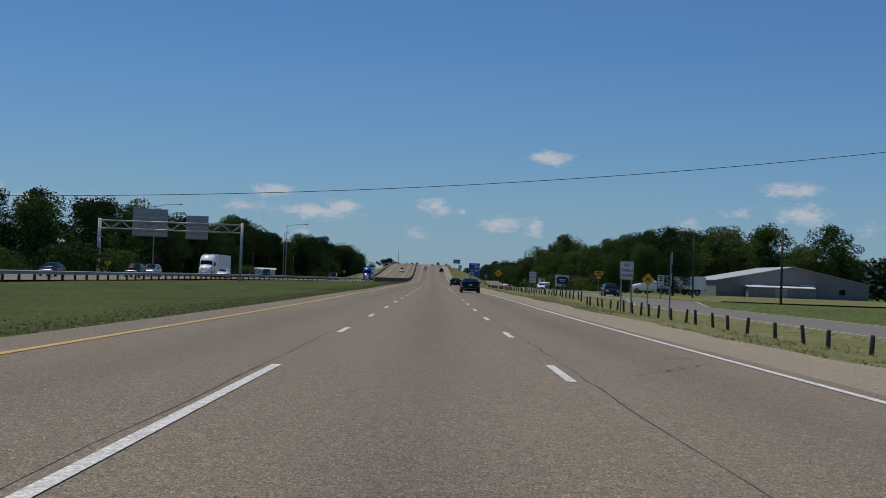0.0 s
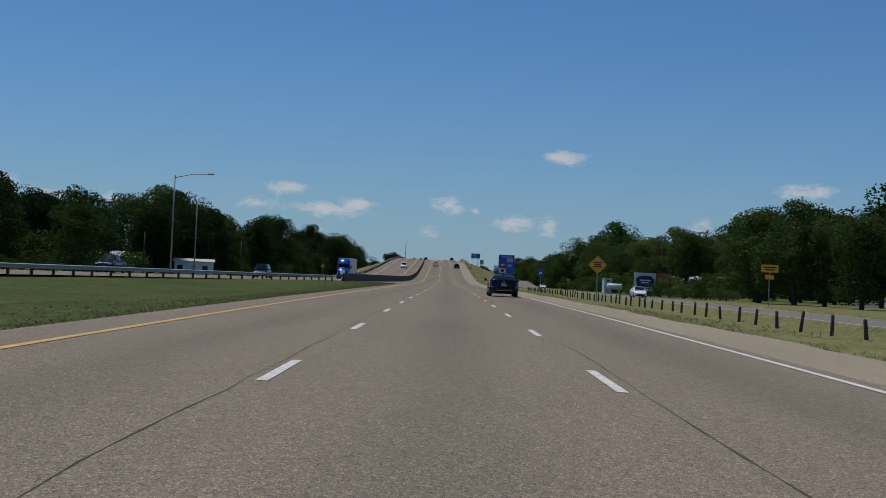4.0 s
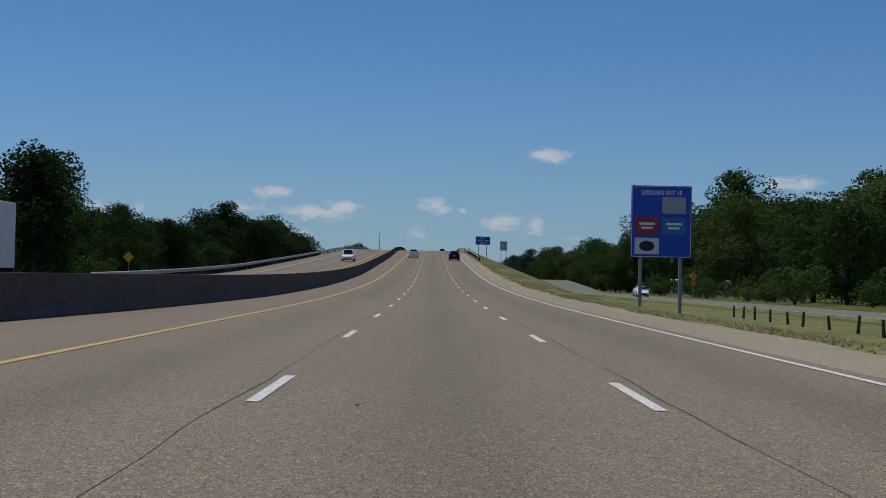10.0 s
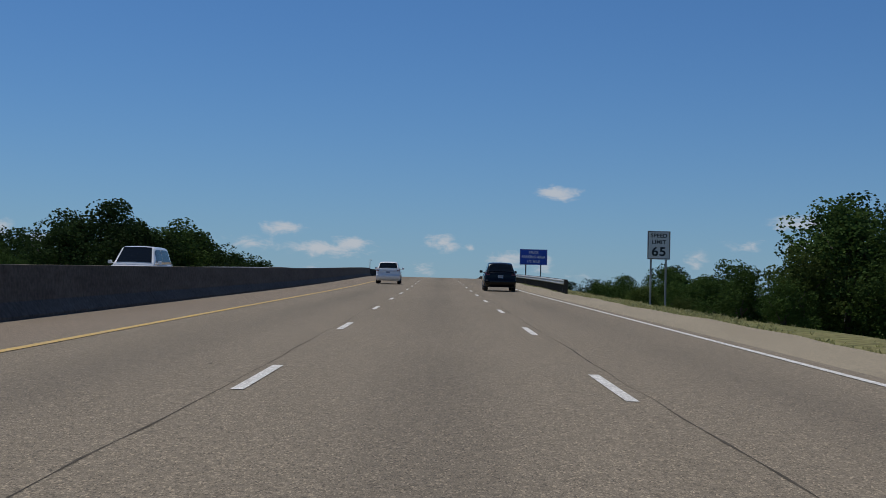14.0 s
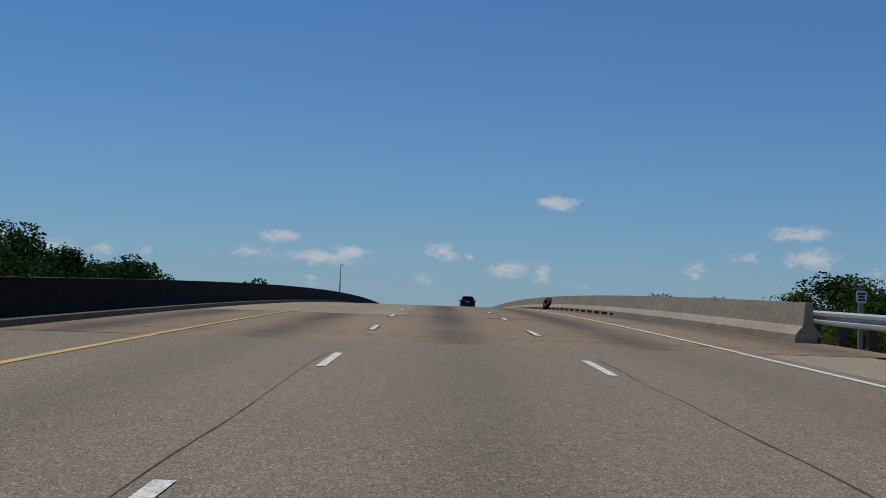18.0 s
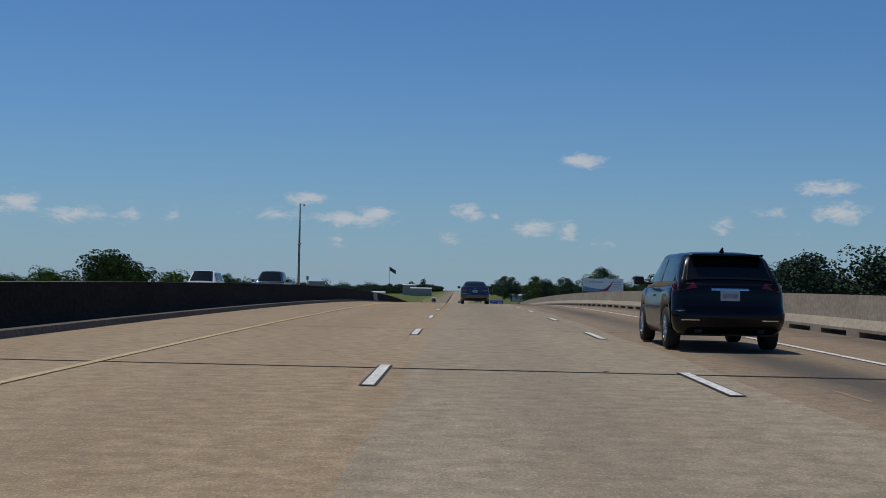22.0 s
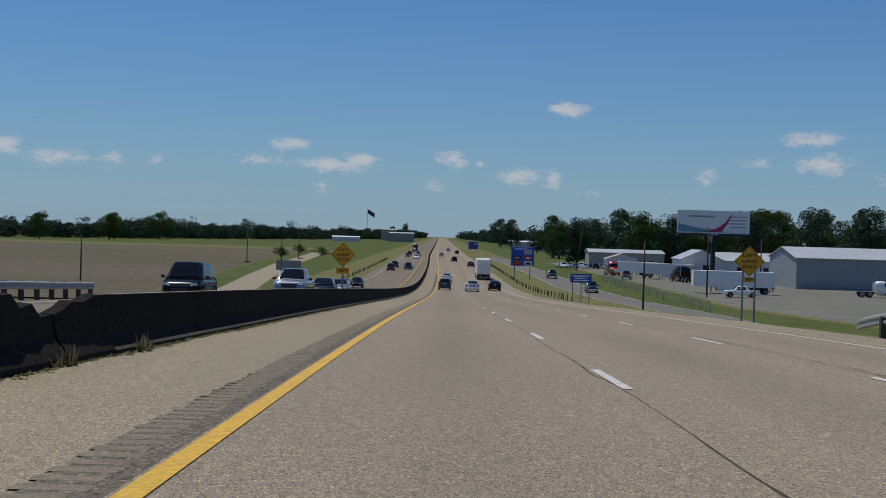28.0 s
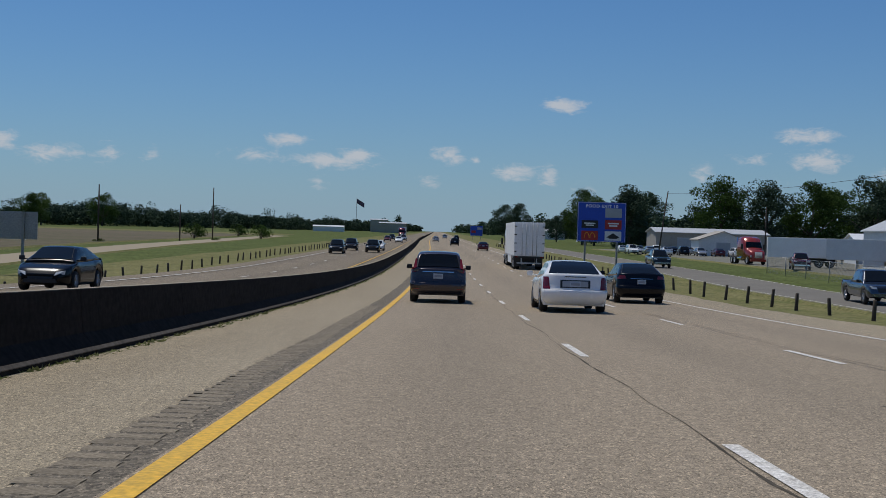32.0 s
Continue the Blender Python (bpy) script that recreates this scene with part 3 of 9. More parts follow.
def fr_right(y):
    return float(np.interp(y, [-90, 150, 373, 600, 900, 1100, 1130, 1164, 1200, 1500], [16.2, 16.8, 24.6, 27, 28, 27, 24.5, 18.5, 15.8, 15.0]))


def fr_left(y):
    return float(np.interp(y, [960, 1060, 1135, 1214, 1300, 1543], [-26, -27.5, -30.2, -36.4, -42.5, -52.5]))


on_ground("pavement", -90, 1500, fr_right, lambda y: fr_right(y) + 6.8, FRONTAGE, fr, 0.17)
for off in (0.25, 6.45):
    on_ground("edge_line", -90, 1500, lambda y: fr_right(y) + off, lambda y: fr_right(y) + off + 0.1, WHITE_PAINT, fr, 0.19, 5.0, 1)
frl = thing("frontage_road", Matrix(), "pale frontage road beside the bare field", "road", kind="structure")
on_ground("pavement", 1000, 1543, lambda y: fr_left(y) - 5.6, fr_left, SHOULDER, frl, 0.17)

# bare field, yards
fieldt = thing("field", Matrix(), "bare brown tilled field with grassy margins", "field", kind="structure")
on_ground("soil", 1128, 1560, lambda y: -420, lambda y: fr_left(max(y, 1000)) - 12.0, FIELD, fieldt, 0.22, 8, 6)
on_ground("green_margin", 1560, 1640, -420, -62, DRY_GRASS, fieldt, 0.22, 10, 6)
yard = thing("yard", Matrix(), "gravel truck yard beside the frontage road", "yard", kind="structure")
on_ground("gravel", 1096, 1420, lambda y: float(np.interp(y, [1096, 1150, 1420], [52, 37, 33.5])), 120, GRAVEL_LOT, yard, 0.2, 8, 4)
on_ground("dry_grass", 130, 318, 31, 118, DRY_GRASS, yard, 0.14, 8, 4)

# ---------------------------------------------------------------- bridge
bridge = thing("bridge", Matrix(), "long concrete highway overpass with stained deck and parapets", "bridge", kind="structure")
bm = bmesh.new()
strip(bm, BRIDGE0, BRIDGE1, lambda y: barrier_u(y) - 0.0, 8.35, 0.0, 4, 8)
part("deck", bm, DECK, bridge, "rust-stained concrete deck")
bm = bmesh.new()
strip(bm, BRIDGE0, BRIDGE1, lambda y: opp(y) - opp_half(y), lambda y: barrier_u(y) - 0.0, 0.0, 4, 4)
part("deck", bm, DECK, bridge)
prism(bm := bmesh.new(), BRIDGE0, BRIDGE1, 0, [(-22.2, -0.02), (8.6, -0.02), (8.6, -0.45), (7.4, -0.5), (7.2, -1.5), (-20.8, -1.5), (-21.0, -0.5), (-22.2, -0.45)], 8, -0.02)
part("girder", bm, PALE_CONC, bridge)
for y in range(676, 930, 25):
    for u in (-19, -11, -4, 4):
        tube(bm := bmesh.new(), [rp(y, u, base_z(y) - road_z(y) - 0.5), rp(y, u, -2.2)], 0.55, 14)
        part("pier", bm, PALE_CONC, bridge)
    p0 = rp(y, 0)
    part("pier_cap", boxbm(p0.x - 20.5, p0.x + 6.8, y - 0.7, y + 0.7, p0.z - 2.4, p0.z - 1.52, bevel=0.05), PALE_CONC, bridge)
for y in (BRIDGE0, BRIDGE1):
    p0 = rp(y, 0)
    part("abutment", boxbm(p0.x - 22, p0.x + 8.4, y - 0.6, y + 0.6, p0.z - 4.5, p0.z - 0.03), PALE_CONC, bridge)

# ---------------------------------------------------------------- barriers
JERSEY = [(-0.3, 0.0), (-0.3, 0.08), (-0.13, 0.33), (-0.08, 1.0), (0.08, 1.0), (0.13, 0.33), (0.3, 0.08), (0.3, 0.0)]


def jersey(name, y0, y1, u, hgt, material, label, dz=0.0, piece=0.0, parent=None):
    prof = [(a, b * hgt) for a, b in JERSEY]
    if not piece:
        b = part(name, prism(bmesh.new(), y0, y1, u, prof, 4, dz), material, parent)
        return b
    n = int(round((y1 - y0) / piece))
    for i in range(n):
        a = y0 + (y1 - y0) * i / n
        b = part(name, prism(bmesh.new(), a + 0.008, a + (y1 - y0) / n - 0.008, u, prof, 4, dz), material, parent)


median = thing("median_barrier", Matrix(), "long concrete median barrier with joints, dark from stain and painted shade", "barrier", kind="structure")
jersey("barrier_segment", 310.5, 470, barrier_u, 1.08, BARRIER, "", -0.02, 6.1, median)
jersey("barrier_segment", 470, BRIDGE0, barrier_u, 1.06, BARRIER, "", -0.02, 6.1, median)
# from the bridge on, the side's shade is put into the barrier colour
jersey("barrier_segment", BRIDGE0, 880, barrier_u, 0.92, SHADED_SOOT, "", 0.0, 6.1, median)
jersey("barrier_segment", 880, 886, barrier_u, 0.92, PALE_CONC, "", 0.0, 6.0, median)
jersey("barrier_segment", 886, 980.5, barrier_u, 0.9, SHADED_SOOT, "", -0.01, 6.1, median)


def ragged(stations, label):
    """A barrier length whose upper edge has broken away; stations: (y, height)."""
    bm = bmesh.new()
    rings = [[bm.verts.new(rp(y, barrier_u(y) + a, b * 0.9 if b * 0.9 < q else q - 0.02 * (a > 0))) for a, b in JERSEY] for y, q in stations]
    for r0, r1 in zip(rings, rings[1:]):
        for k in range(len(JERSEY)):
            bm.faces.new((r0[k], r0[(k + 1) % len(JERSEY)], r1[(k + 1) % len(JERSEY)], r1[k]))
    bm.faces.new(rings[0])
    bm.faces.new(rings[-1][::-1])
    bmesh.ops.recalc_face_normals(bm, faces=bm.faces)
    part("barrier_segment", bm, SHADED_SOOT, median, label)


ragged([(980.52, 0.9), (983.6, 0.9), (984.1, 0.84), (984.7, 0.86), (985.0, 0.7), (985.4, 0.74), (985.7, 0.58), (986.08, 0.6)], "barrier end with a broken upper corner")
ragged([(986.2, 0.6), (986.6, 0.66), (986.9, 0.74), (987.4, 0.73), (987.9, 0.81), (988.18, 0.81)], "barrier end with a chipped upper corner")
jersey("barrier_segment", 988.2, 1300, barrier_u, 0.8, SHADED_SOOT, "", -0.01, 6.1, median)
part("barrier_run", prism(bmesh.new(), 1300, 3000, barrier_u, [(a, b * 0.8) for a, b in JERSEY], 20, -0.01), SHADED_SOOT, median)
# toe ledge: lighter grey paints the light it catches below the dark face
for y0, y1, hh in ((955, 980.5, 0.9), (988.2, 1300, 0.8)):
    part("toe_edge", prism(bmesh.new(), y0, y1, barrier_u, [(0.302, 0.066 * hh), (0.306, 0.08 * hh), (0.275, 0.126 * hh), (0.26, 0.126 * hh), (0.26, 0.066 * hh)], 6, -0.01), BARRIER, median, "barrier toe edge in a greyer colour for the light on it")
# kerb at the barrier's foot on the deck; lighter colour paints its lit top
part("kerb", prism(bmesh.new(), BRIDGE0, BRIDGE1, lambda y: barrier_u(y) + 0.42, [(-0.2, 0), (-0.2, 0.13), (0.16, 0.13), (0.2, 0)], 6), BARRIER, median)

parapet = thing("parapet", Matrix(), "pale concrete bridge parapet with drainage slots at its foot", "parapet", kind="structure")
jersey("parapet_segment", BRIDGE0 + 6, BRIDGE1, 8.05, 0.8, PALE_CONC, "", 0.12, 9.0, parapet)
part("footing_block", prism(bmesh.new(), BRIDGE0 + 6, 684, 7.98, [(-0.24, 0), (-0.24, 0.12), (0.28, 0.12), (0.28, 0)], 6), PALE_CONC, parapet)
y = 685.2
while y < BRIDGE1 - 3:
    part("footing_block", prism(bmesh.new(), y, y + 0.95, 7.98, [(-0.24, 0), (-0.24, 0.12), (0.28, 0.12), (0.28, 0)], 3), PALE_CONC, parapet)
    y += 3.0
opp_parapet = thing("parapet", Matrix(), "far concrete bridge parapet of the opposite carriageway", "parapet", kind="structure")
jersey("parapet_segment", BRIDGE0 - 4, BRIDGE1 + 4, lambda y: opp(y) - opp_half(y) + 0.4, 0.85, PALE_CONC, "", 0.0, 9.0, opp_parapet)
# thin strip on the median barrier's upper edge, its pale colour painting the sunlight
for y0, y1, hh, dz in ((313, 470, 1.08, -0.02), (470, BRIDGE0, 1.06, -0.02), (BRIDGE0, 880, 0.92, 0.0), (886, 983, 0.9, -0.01), (989, 1300, 0.8, -0.01)):
    part("worn_edge", prism(bmesh.new(), y0, y1, barrier_u, [(-0.07, hh), (-0.07, hh + 0.008), (0.07, hh + 0.008), (0.07, hh)], 6, dz), PALE_CONC, median, "upper edge strip painted pale as sunlit")

# deck joints, approach patches, pavement seams
for y, w in ((651, 0.05), (668, 0.16), (680.6, 0.06), (695, 0.05), (709.3, 0.12), (724, 0.06), (737, 0.16), (750.5, 0.06), (764, 0.05), (778, 0.14), (791, 0.05), (804, 0.05), (817, 0.08),
             (828, 0.05), (840.2, 0.14), (853.6, 0.05), (868, 0.05), (882, 0.1), (896, 0.05), (910, 0.05), (924, 0.06), (938, 0.05)):
    bm = bmesh.new()
    edge = []
    for k in range(13):
        u = barrier_u(y) + 0.8 + (6.9 - barrier_u(y)) * k / 12
        v = y - 0.32 - 0.06 * u
        edge.append((bm.verts.new(rp(v - w / 2, u, 0.0042)), bm.verts.new(rp(v + w / 2, u, 0.0042))))
    for (a, b), (c, d) in zip(edge, edge[1:]):
        bm.faces.new((a, c, d, b))
    part("joint", bm, TAR, bridge, "dark expansion joint")
PALE_PATCH = road_mat("pale_deck_pour", (0.312, 0.264, 0.188), (0.242, 0.201, 0.139), (0.2, 0.17, 0.122), (0.295, 0.222, 0.142), fine=4.0, fine_amount=0.2, oil=0.3, grain=80.0, amp=0.4)
RUSTY_PATCH = road_mat("rusty_deck_pour", (0.312, 0.242, 0.156), (0.262, 0.19, 0.116), (0.22, 0.165, 0.105), (0.30, 0.195, 0.11), fine=4.0, fine_amount=0.2, oil=0.3, grain=80.0, amp=0.42)
GREY_PATCH = road_mat("grey_deck_pour", (0.303, 0.252, 0.177), (0.242, 0.198, 0.138), (0.19, 0.158, 0.115), (0.285, 0.21, 0.135), fine=4.0, fine_amount=0.2, oil=0.5, grain=80.0, amp=0.42)
RUST = mat("rust_deck_stain", (0.30, 0.208, 0.122), 0.85, color2=(0.262, 0.19, 0.12), scale=0.4, stretch=(1, 0.2, 1), fine=6, fine_amount=0.2, uv=True, spec=0.12)
DARK_PATCH = mat("dark_asphalt_patch", (0.055, 0.05, 0.045), 0.8, color2=(0.085, 0.075, 0.065), scale=1.5, fine=10, uv=True, spec=0.08)
random.seed(11)
part("slab_strip", strip(bmesh.new(), 668, 764, -8.3, lambda y: -1.45 + 0.04 * math.sin(y * 0.9), 0.002, 2, 3), PALE_PATCH, bridge, "paler left-hand deck pour")
part("slab_strip", strip(bmesh.new(), 764, BRIDGE1, lambda y: -1.5 + 0.05 * math.sin(y * 0.7), lambda y: 2.3 + 0.06 * math.sin(y * 0.5), 0.002, 2, 3), GREY_PATCH, bridge, "greyer middle deck pour")
part("slab_strip", strip(bmesh.new(), 764, BRIDGE1, -8.3, lambda y: -1.5 + 0.05 * math.sin(y * 0.7), 0.002, 2, 3), RUSTY_PATCH, bridge, "rust-tinted left-hand deck pour")


def blot(y, u, ly, lu, dz, rnd):
    """An irregular flat stain or spall."""
    bm = bmesh.new()
    uv = bm.loops.layers.uv.verify()
    n = 20
    pts = []
    rr = [rnd.uniform(0.3, 1.0) for _ in range(n)]
    for k in range(n):
        a = 6.28319 * k / n
        r = 0.5 * rr[k] + 0.25 * (rr[k - 1] + rr[(k + 1) % n])
        pts.append((y + ly * r * math.sin(a), u + lu * r * math.cos(a)))
    f = bm.faces.new([bm.verts.new(rp(a, b, dz)) for a, b in pts])
    for lp, c in zip(f.loops, pts):
        lp[uv].uv = (c[1], c[0])
    bmesh.ops.recalc_face_normals(bm, faces=bm.faces)
    if f.normal.z < 0:
        bmesh.ops.reverse_faces(bm, faces=[f])
    return bm


rnd = random.Random(6)
for i in range(110):
    part("spall", blot(rnd.uniform(BRIDGE0, BRIDGE1), rnd.uniform(-7, 6.5), rnd.uniform(0.04, 0.16), rnd.uniform(0.02, 0.08), 0.0055, rnd), (DARK_PATCH, RUST)[i % 2], bridge)
for i in range(20):
    part("rust_stain", blot(rnd.uniform(BRIDGE0 + 4, BRIDGE1), rnd.uniform(-5, 5), rnd.uniform(0.3, 1.4), rnd.uniform(0.03, 0.1), 0.0032, rnd), RUST, bridge)
for i in range(26):
    yy, uu = rnd.uniform(760, BRIDGE1), rnd.uniform(-5.2, -1.7)
    part("rust_stain", blot(yy, uu, rnd.uniform(0.8, 3.2), rnd.uniform(0.08, 0.45), 0.0034 + 0.0001 * i / 26, rnd), RUST, bridge)
for i in range(30):
    part("spot", blot(rnd.uniform(-40, BRIDGE0 - 10), rnd.uniform(-5, 5), rnd.uniform(0.05, 0.16), rnd.uniform(0.02, 0.08), 0.004, rnd), DARK_PATCH, road)
for i in range(16):
    part("spot", blot(rnd.uniform(BRIDGE1, 1180), rnd.uniform(-7.5, 5), rnd.uniform(0.04, 0.12), rnd.uniform(0.02, 0.08), 0.004, rnd), DARK_PATCH, road)
# longitudinal seams and cracks


def seam(y0, y1, u, w=0.035, wob=0.05, parent=None, mat_=None, seed=0):
    rnd = random.Random(seed)
    off = {}

    def uu(y):
        k = math.floor(y / 1.5)
        for q in (k, k + 1):
            if q not in off:
                off[q] = rnd.uniform(-wob, wob)
        f = y / 1.5 - k
        return u + off[k] * (1 - f) + off[k + 1] * f

    def ww(y):
        return w * (0.25 + 1.1 * math.sin(y * 0.31) ** 2 * math.sin(y * 1.9) ** 2)
    return part("seam", strip(bmesh.new(), y0, y1, lambda y: uu(y) - ww(y) / 2, lambda y: uu(y) + ww(y) / 2, 0.003, 0.75), mat_ or TAR, parent or road, "thin dark pavement seam")


def crack(y0, u0, y1, u1, w, seed, parent, n=22, wob=0.06):
    """A jagged open crack between two points of the pavement."""
    rnd = random.Random(seed)
    bm = bmesh.new()
    rows = []
    for i in range(n + 1):
        f = i / n
        y = y0 + (y1 - y0) * f
        u = u0 + (u1 - u0) * f + rnd.gauss(0, wob) * math.sin(math.pi * min(1, f * 4, (1 - f) * 4) / 2)
        g = 0.55 * w * rnd.uniform(0.2, 1.0)
        across = abs(u1 - u0) > abs(y1 - y0)
        a, b = (rp(y - g, u, 0.0062), rp(y + g, u, 0.0062)) if across else (rp(y, u - g, 0.0062), rp(y, u + g, 0.0062))
        rows.append((bm.verts.new(a), bm.verts.new(b)))
    for (a, b), (c, d) in zip(rows, rows[1:]):
        bm.faces.new((a, b, d, c))
    bmesh.ops.recalc_face_normals(bm, faces=bm.faces)
    if sum(f.normal.z for f in bm.faces) < 0:
        bmesh.ops.reverse_faces(bm, faces=list(bm.faces))
    return part("crack", bm, TAR, parent, "dark jagged crack")


for i, (y0, u0, y1, u1, w) in enumerate(((682, 0.1, 697, 0.35, 0.03), (688, 0.9, 693, 0.6, 0.02), (690, 2.2, 701, 3.3, 0.02), (699, 3.2, 704, 4.4, 0.03), (653, -1.2, 653.4, 3.4, 0.04),
                                          (655.5, 0.3, 656, 4.8, 0.03), (716, 2.6, 722, 3.2, 0.02), (741, 1.4, 744, 4.2, 0.02),
                                          (801, -0.6, 802, 1.0, 0.03), (846, -4.0, 846.6, -1.2, 0.03), (871, -3.8, 871.4, 0.8, 0.04), (873, -2.4, 873.5, 0.6, 0.04))):
    crack(y0, u0, y1, u1, w, 40 + i, bridge)
for i, (y0, u0, y1, u1, w) in enumerate(((366, 2.2, 366.3, 5.3, 0.025), (375, 2.4, 375.4, 5.2, 0.02), (264, 2.2, 264.2, 5.0, 0.02), (13, 3.4, 13.4, 5.2, 0.04), (8, 2.6, 12, 4.6, 0.02),
                                          (1067, 0.9, 1067.6, 4.9, 0.04), (1059, 2.3, 1059.4, 4.6, 0.02), (1100, 2.2, 1100.4, 4.2, 0.02), (431, 2.2, 431.3, 5.2, 0.02))):
    crack(y0, u0, y1, u1, w, 70 + i, road)
SEAM_DARK = mat("seam_dark", (0.055, 0.048, 0.038), 0.9, color2=(0.11, 0.094, 0.072), scale=0.8, fine=10, uv=True, spec=0.08)
SEAM = mat("seam_grey", (0.095, 0.08, 0.062), 0.85, color2=(0.16, 0.135, 0.10), scale=0.6, fine=10, uv=True)
seam(-90, BRIDGE0 - 4, -2.0, 0.022, 0.04, road, SEAM_DARK, 1)
seam(-90, BRIDGE0 - 4, 2.05, 0.026, 0.04, road, SEAM_DARK, 2)
seam(BRIDGE1, 1250, 2.05, 0.04, 0.06, road, SEAM, 3)
seam(BRIDGE1, 1250, -1.93, 0.03, 0.06, road, SEAM_DARK, 4)
seam(BRIDGE1, 1250, 2.2, 0.02, 0.05, road, SEAM_DARK, 5)
for i, y in enumerate((30, 108, 176, 421, 1060, 1046)):
    u0 = random.uniform(0.5, 3.0)
    n = 14
    bm = bmesh.new()
    for k in range(n):
        a, b = u0 + k * 0.35, u0 + (k + 1) * 0.35
        if b > 6.5:
            break
        yy = y + 0.25 * math.sin(k * 0.7 + i)
        strip(bm, yy, yy + 0.035 + 0.02 * math.sin(k), a, b, 0.0035, 1)
    part("cross_crack", bm, SEAM, road)
# rumble strip on the left shoulder after the bridge
RUMBLE_BAND = road_mat("rumble_band", (0.165, 0.142, 0.108), (0.125, 0.108, 0.082), (0.1, 0.09, 0.07), (0.21, 0.185, 0.14), fine=14.0, fine_amount=0.35, oil=0.0, grain=45.0, amp=1.0)
part("rumble_band", strip(bmesh.new(), 956, 1250, lambda y: -5.98 + 0.04 * math.sin(y * 0.8), -5.51, 0.002, 2), RUMBLE_BAND, road, "milled dark rumble strip band")
verts, faces = [], []
y = 960.0
while y < 1150:
    a, b = -6.02 + random.uniform(-0.03, 0.03), -5.66 + random.uniform(-0.04, 0.03)
    lift = 0.008 * min(1.0, (y - 955) / 60)
    k = len(verts)
    for dy, dz in ((0.0, 0.003), (0.05, lift), (0.15, lift), (0.2, 0.003)):
        verts += [tuple(rp(y + dy, a, dz)), tuple(rp(y + dy, b, dz))]
    for q in range(3):
        faces.append((k + 2 * q, k + 2 * q + 1, k + 2 * q + 3, k + 2 * q + 2))
    y += 0.305
me = bpy.data.meshes.new("rumble_ridges")
me.from_pydata(verts, [], faces)
me.materials.append(mat("rumble_ridge", (0.27, 0.23, 0.17), 0.9, color2=(0.17, 0.145, 0.108), scale=3, fine=40, fine_amount=0.3, spec=0.1))
ridges = tagged(new("rumble_ridges", me), "milled rumble strip ridges", kind="stuff")
ridges.parent = road
# grass and weeds at the foot of the median barrier after the bridge
WEED = mat("weed_green", (0.12, 0.15, 0.05), 0.9, color2=(0.17, 0.165, 0.075), scale=1.0, fine=5, fine_amount=0.3, island=True)


def see_through(m, amount):
    """Lets part of the light that falls on a thin leaf shine through it."""
    n, l = m.node_tree.nodes, m.node_tree.links
    b = n["Principled BSDF"]
    t = n.new("ShaderNodeBsdfTranslucent")
    l.new(b.inputs["Base Color"].links[0].from_socket, t.inputs["Color"])
    x = n.new("ShaderNodeMixShader")
    x.inputs[0].default_value = amount
    l.new(b.outputs[0], x.inputs[1])
    l.new(t.outputs[0], x.inputs[2])
    l.new(x.outputs[0], n["Material Output"].inputs["Surface"])
    return m


see_through(WEED, 0.4)
DRY_WEED = mat("weed_dry", (0.24, 0.205, 0.12), 0.9, color2=(0.15, 0.15, 0.07), scale=1.0, fine=5, fine_amount=0.3, island=True)
see_through(DRY_WEED, 0.3)


def tuft_field(name, rows, label, hmin=0.08, hmax=0.3, material=None, parent=None):
    bm = bmesh.new()
    for x, y, z in rows:
        h = random.uniform(hmin, hmax)
        for k in range(3):
            a = random.uniform(0, 6.28)
            w = random.uniform(0.02, 0.05)
            d = Vector((math.cos(a), math.sin(a), 0))
            t = Vector((random.uniform(-0.12, 0.12), random.uniform(-0.12, 0.12), h))
            p0 = Vector((x, y, z - 0.02))
            bm.faces.new([bm.verts.new(q) for q in (p0 - d * w, p0 + d * w, p0 + t)])
    return tagged(part(name, bm, material or WEED, parent), label, "grass", kind="stuff")


rows = []
for i in range(5200):
    y = 960 + 300 * random.random() ** 1.5
    d = 1.0 if noise.noise(Vector((y * 0.25, 0, 0))) > -0.05 else 0.35
    q = rp(y, barrier_u(y) + 0.31 + abs(random.gauss(0, 0.09)) * d, 0.0)
    rows.append(q)
tuft_field("barrier_foot_weeds", rows, "low green weeds along the barrier foot", 0.015, 0.06)
rows = [rp(989.3 + random.gauss(0, 0.25), barrier_u(989) + 0.42 + random.gauss(0, 0.08), 0.0) for i in range(14)]
rows += [rp(985.9 + random.gauss(0, 0.2), barrier_u(986) + 0.4 + random.gauss(0, 0.06), 0.0) for i in range(8)]
tuft_field("tall_weeds", rows, "tall dry weed sprouting at the barrier foot", 0.08, 0.3, DRY_WEED)
rows = []
for i in range(2600):
    y = 284 + 34 * random.random()
    u = left_edge(y) - 0.05 - abs(random.gauss(0, 1.0))
    if u > barrier_u(max(y, 311)) + 1.2:
        rows.append(Vector((road_x(y) + u, y, ground_z(y, u))))
tuft_field("median_tip_grass", rows, "dry pale grass where the median runs out", 0.03, 0.16, DRY_WEED)
rows = []
for i in range(26000):
    y = random.uniform(-20, 640)
    q = rp(y, 7.55 + abs(random.gauss(0, 2.4)), 0)
    if noise.noise(Vector((q.x * 0.5, y * 0.12, 7))) > -0.25:
        rows.append(Vector((q.x, q.y, ground_z(y, q.x - road_x(y)))))
tuft_field("verge_grass", rows, "rough yellow-green grass along the verge", 0.03, 0.14, see_through(mat("verge_blades", (0.34, 0.31, 0.15), 0.9, color2=(0.22, 0.23, 0.09), scale=0.6, fine=5, island=True), 0.45))
rows = []
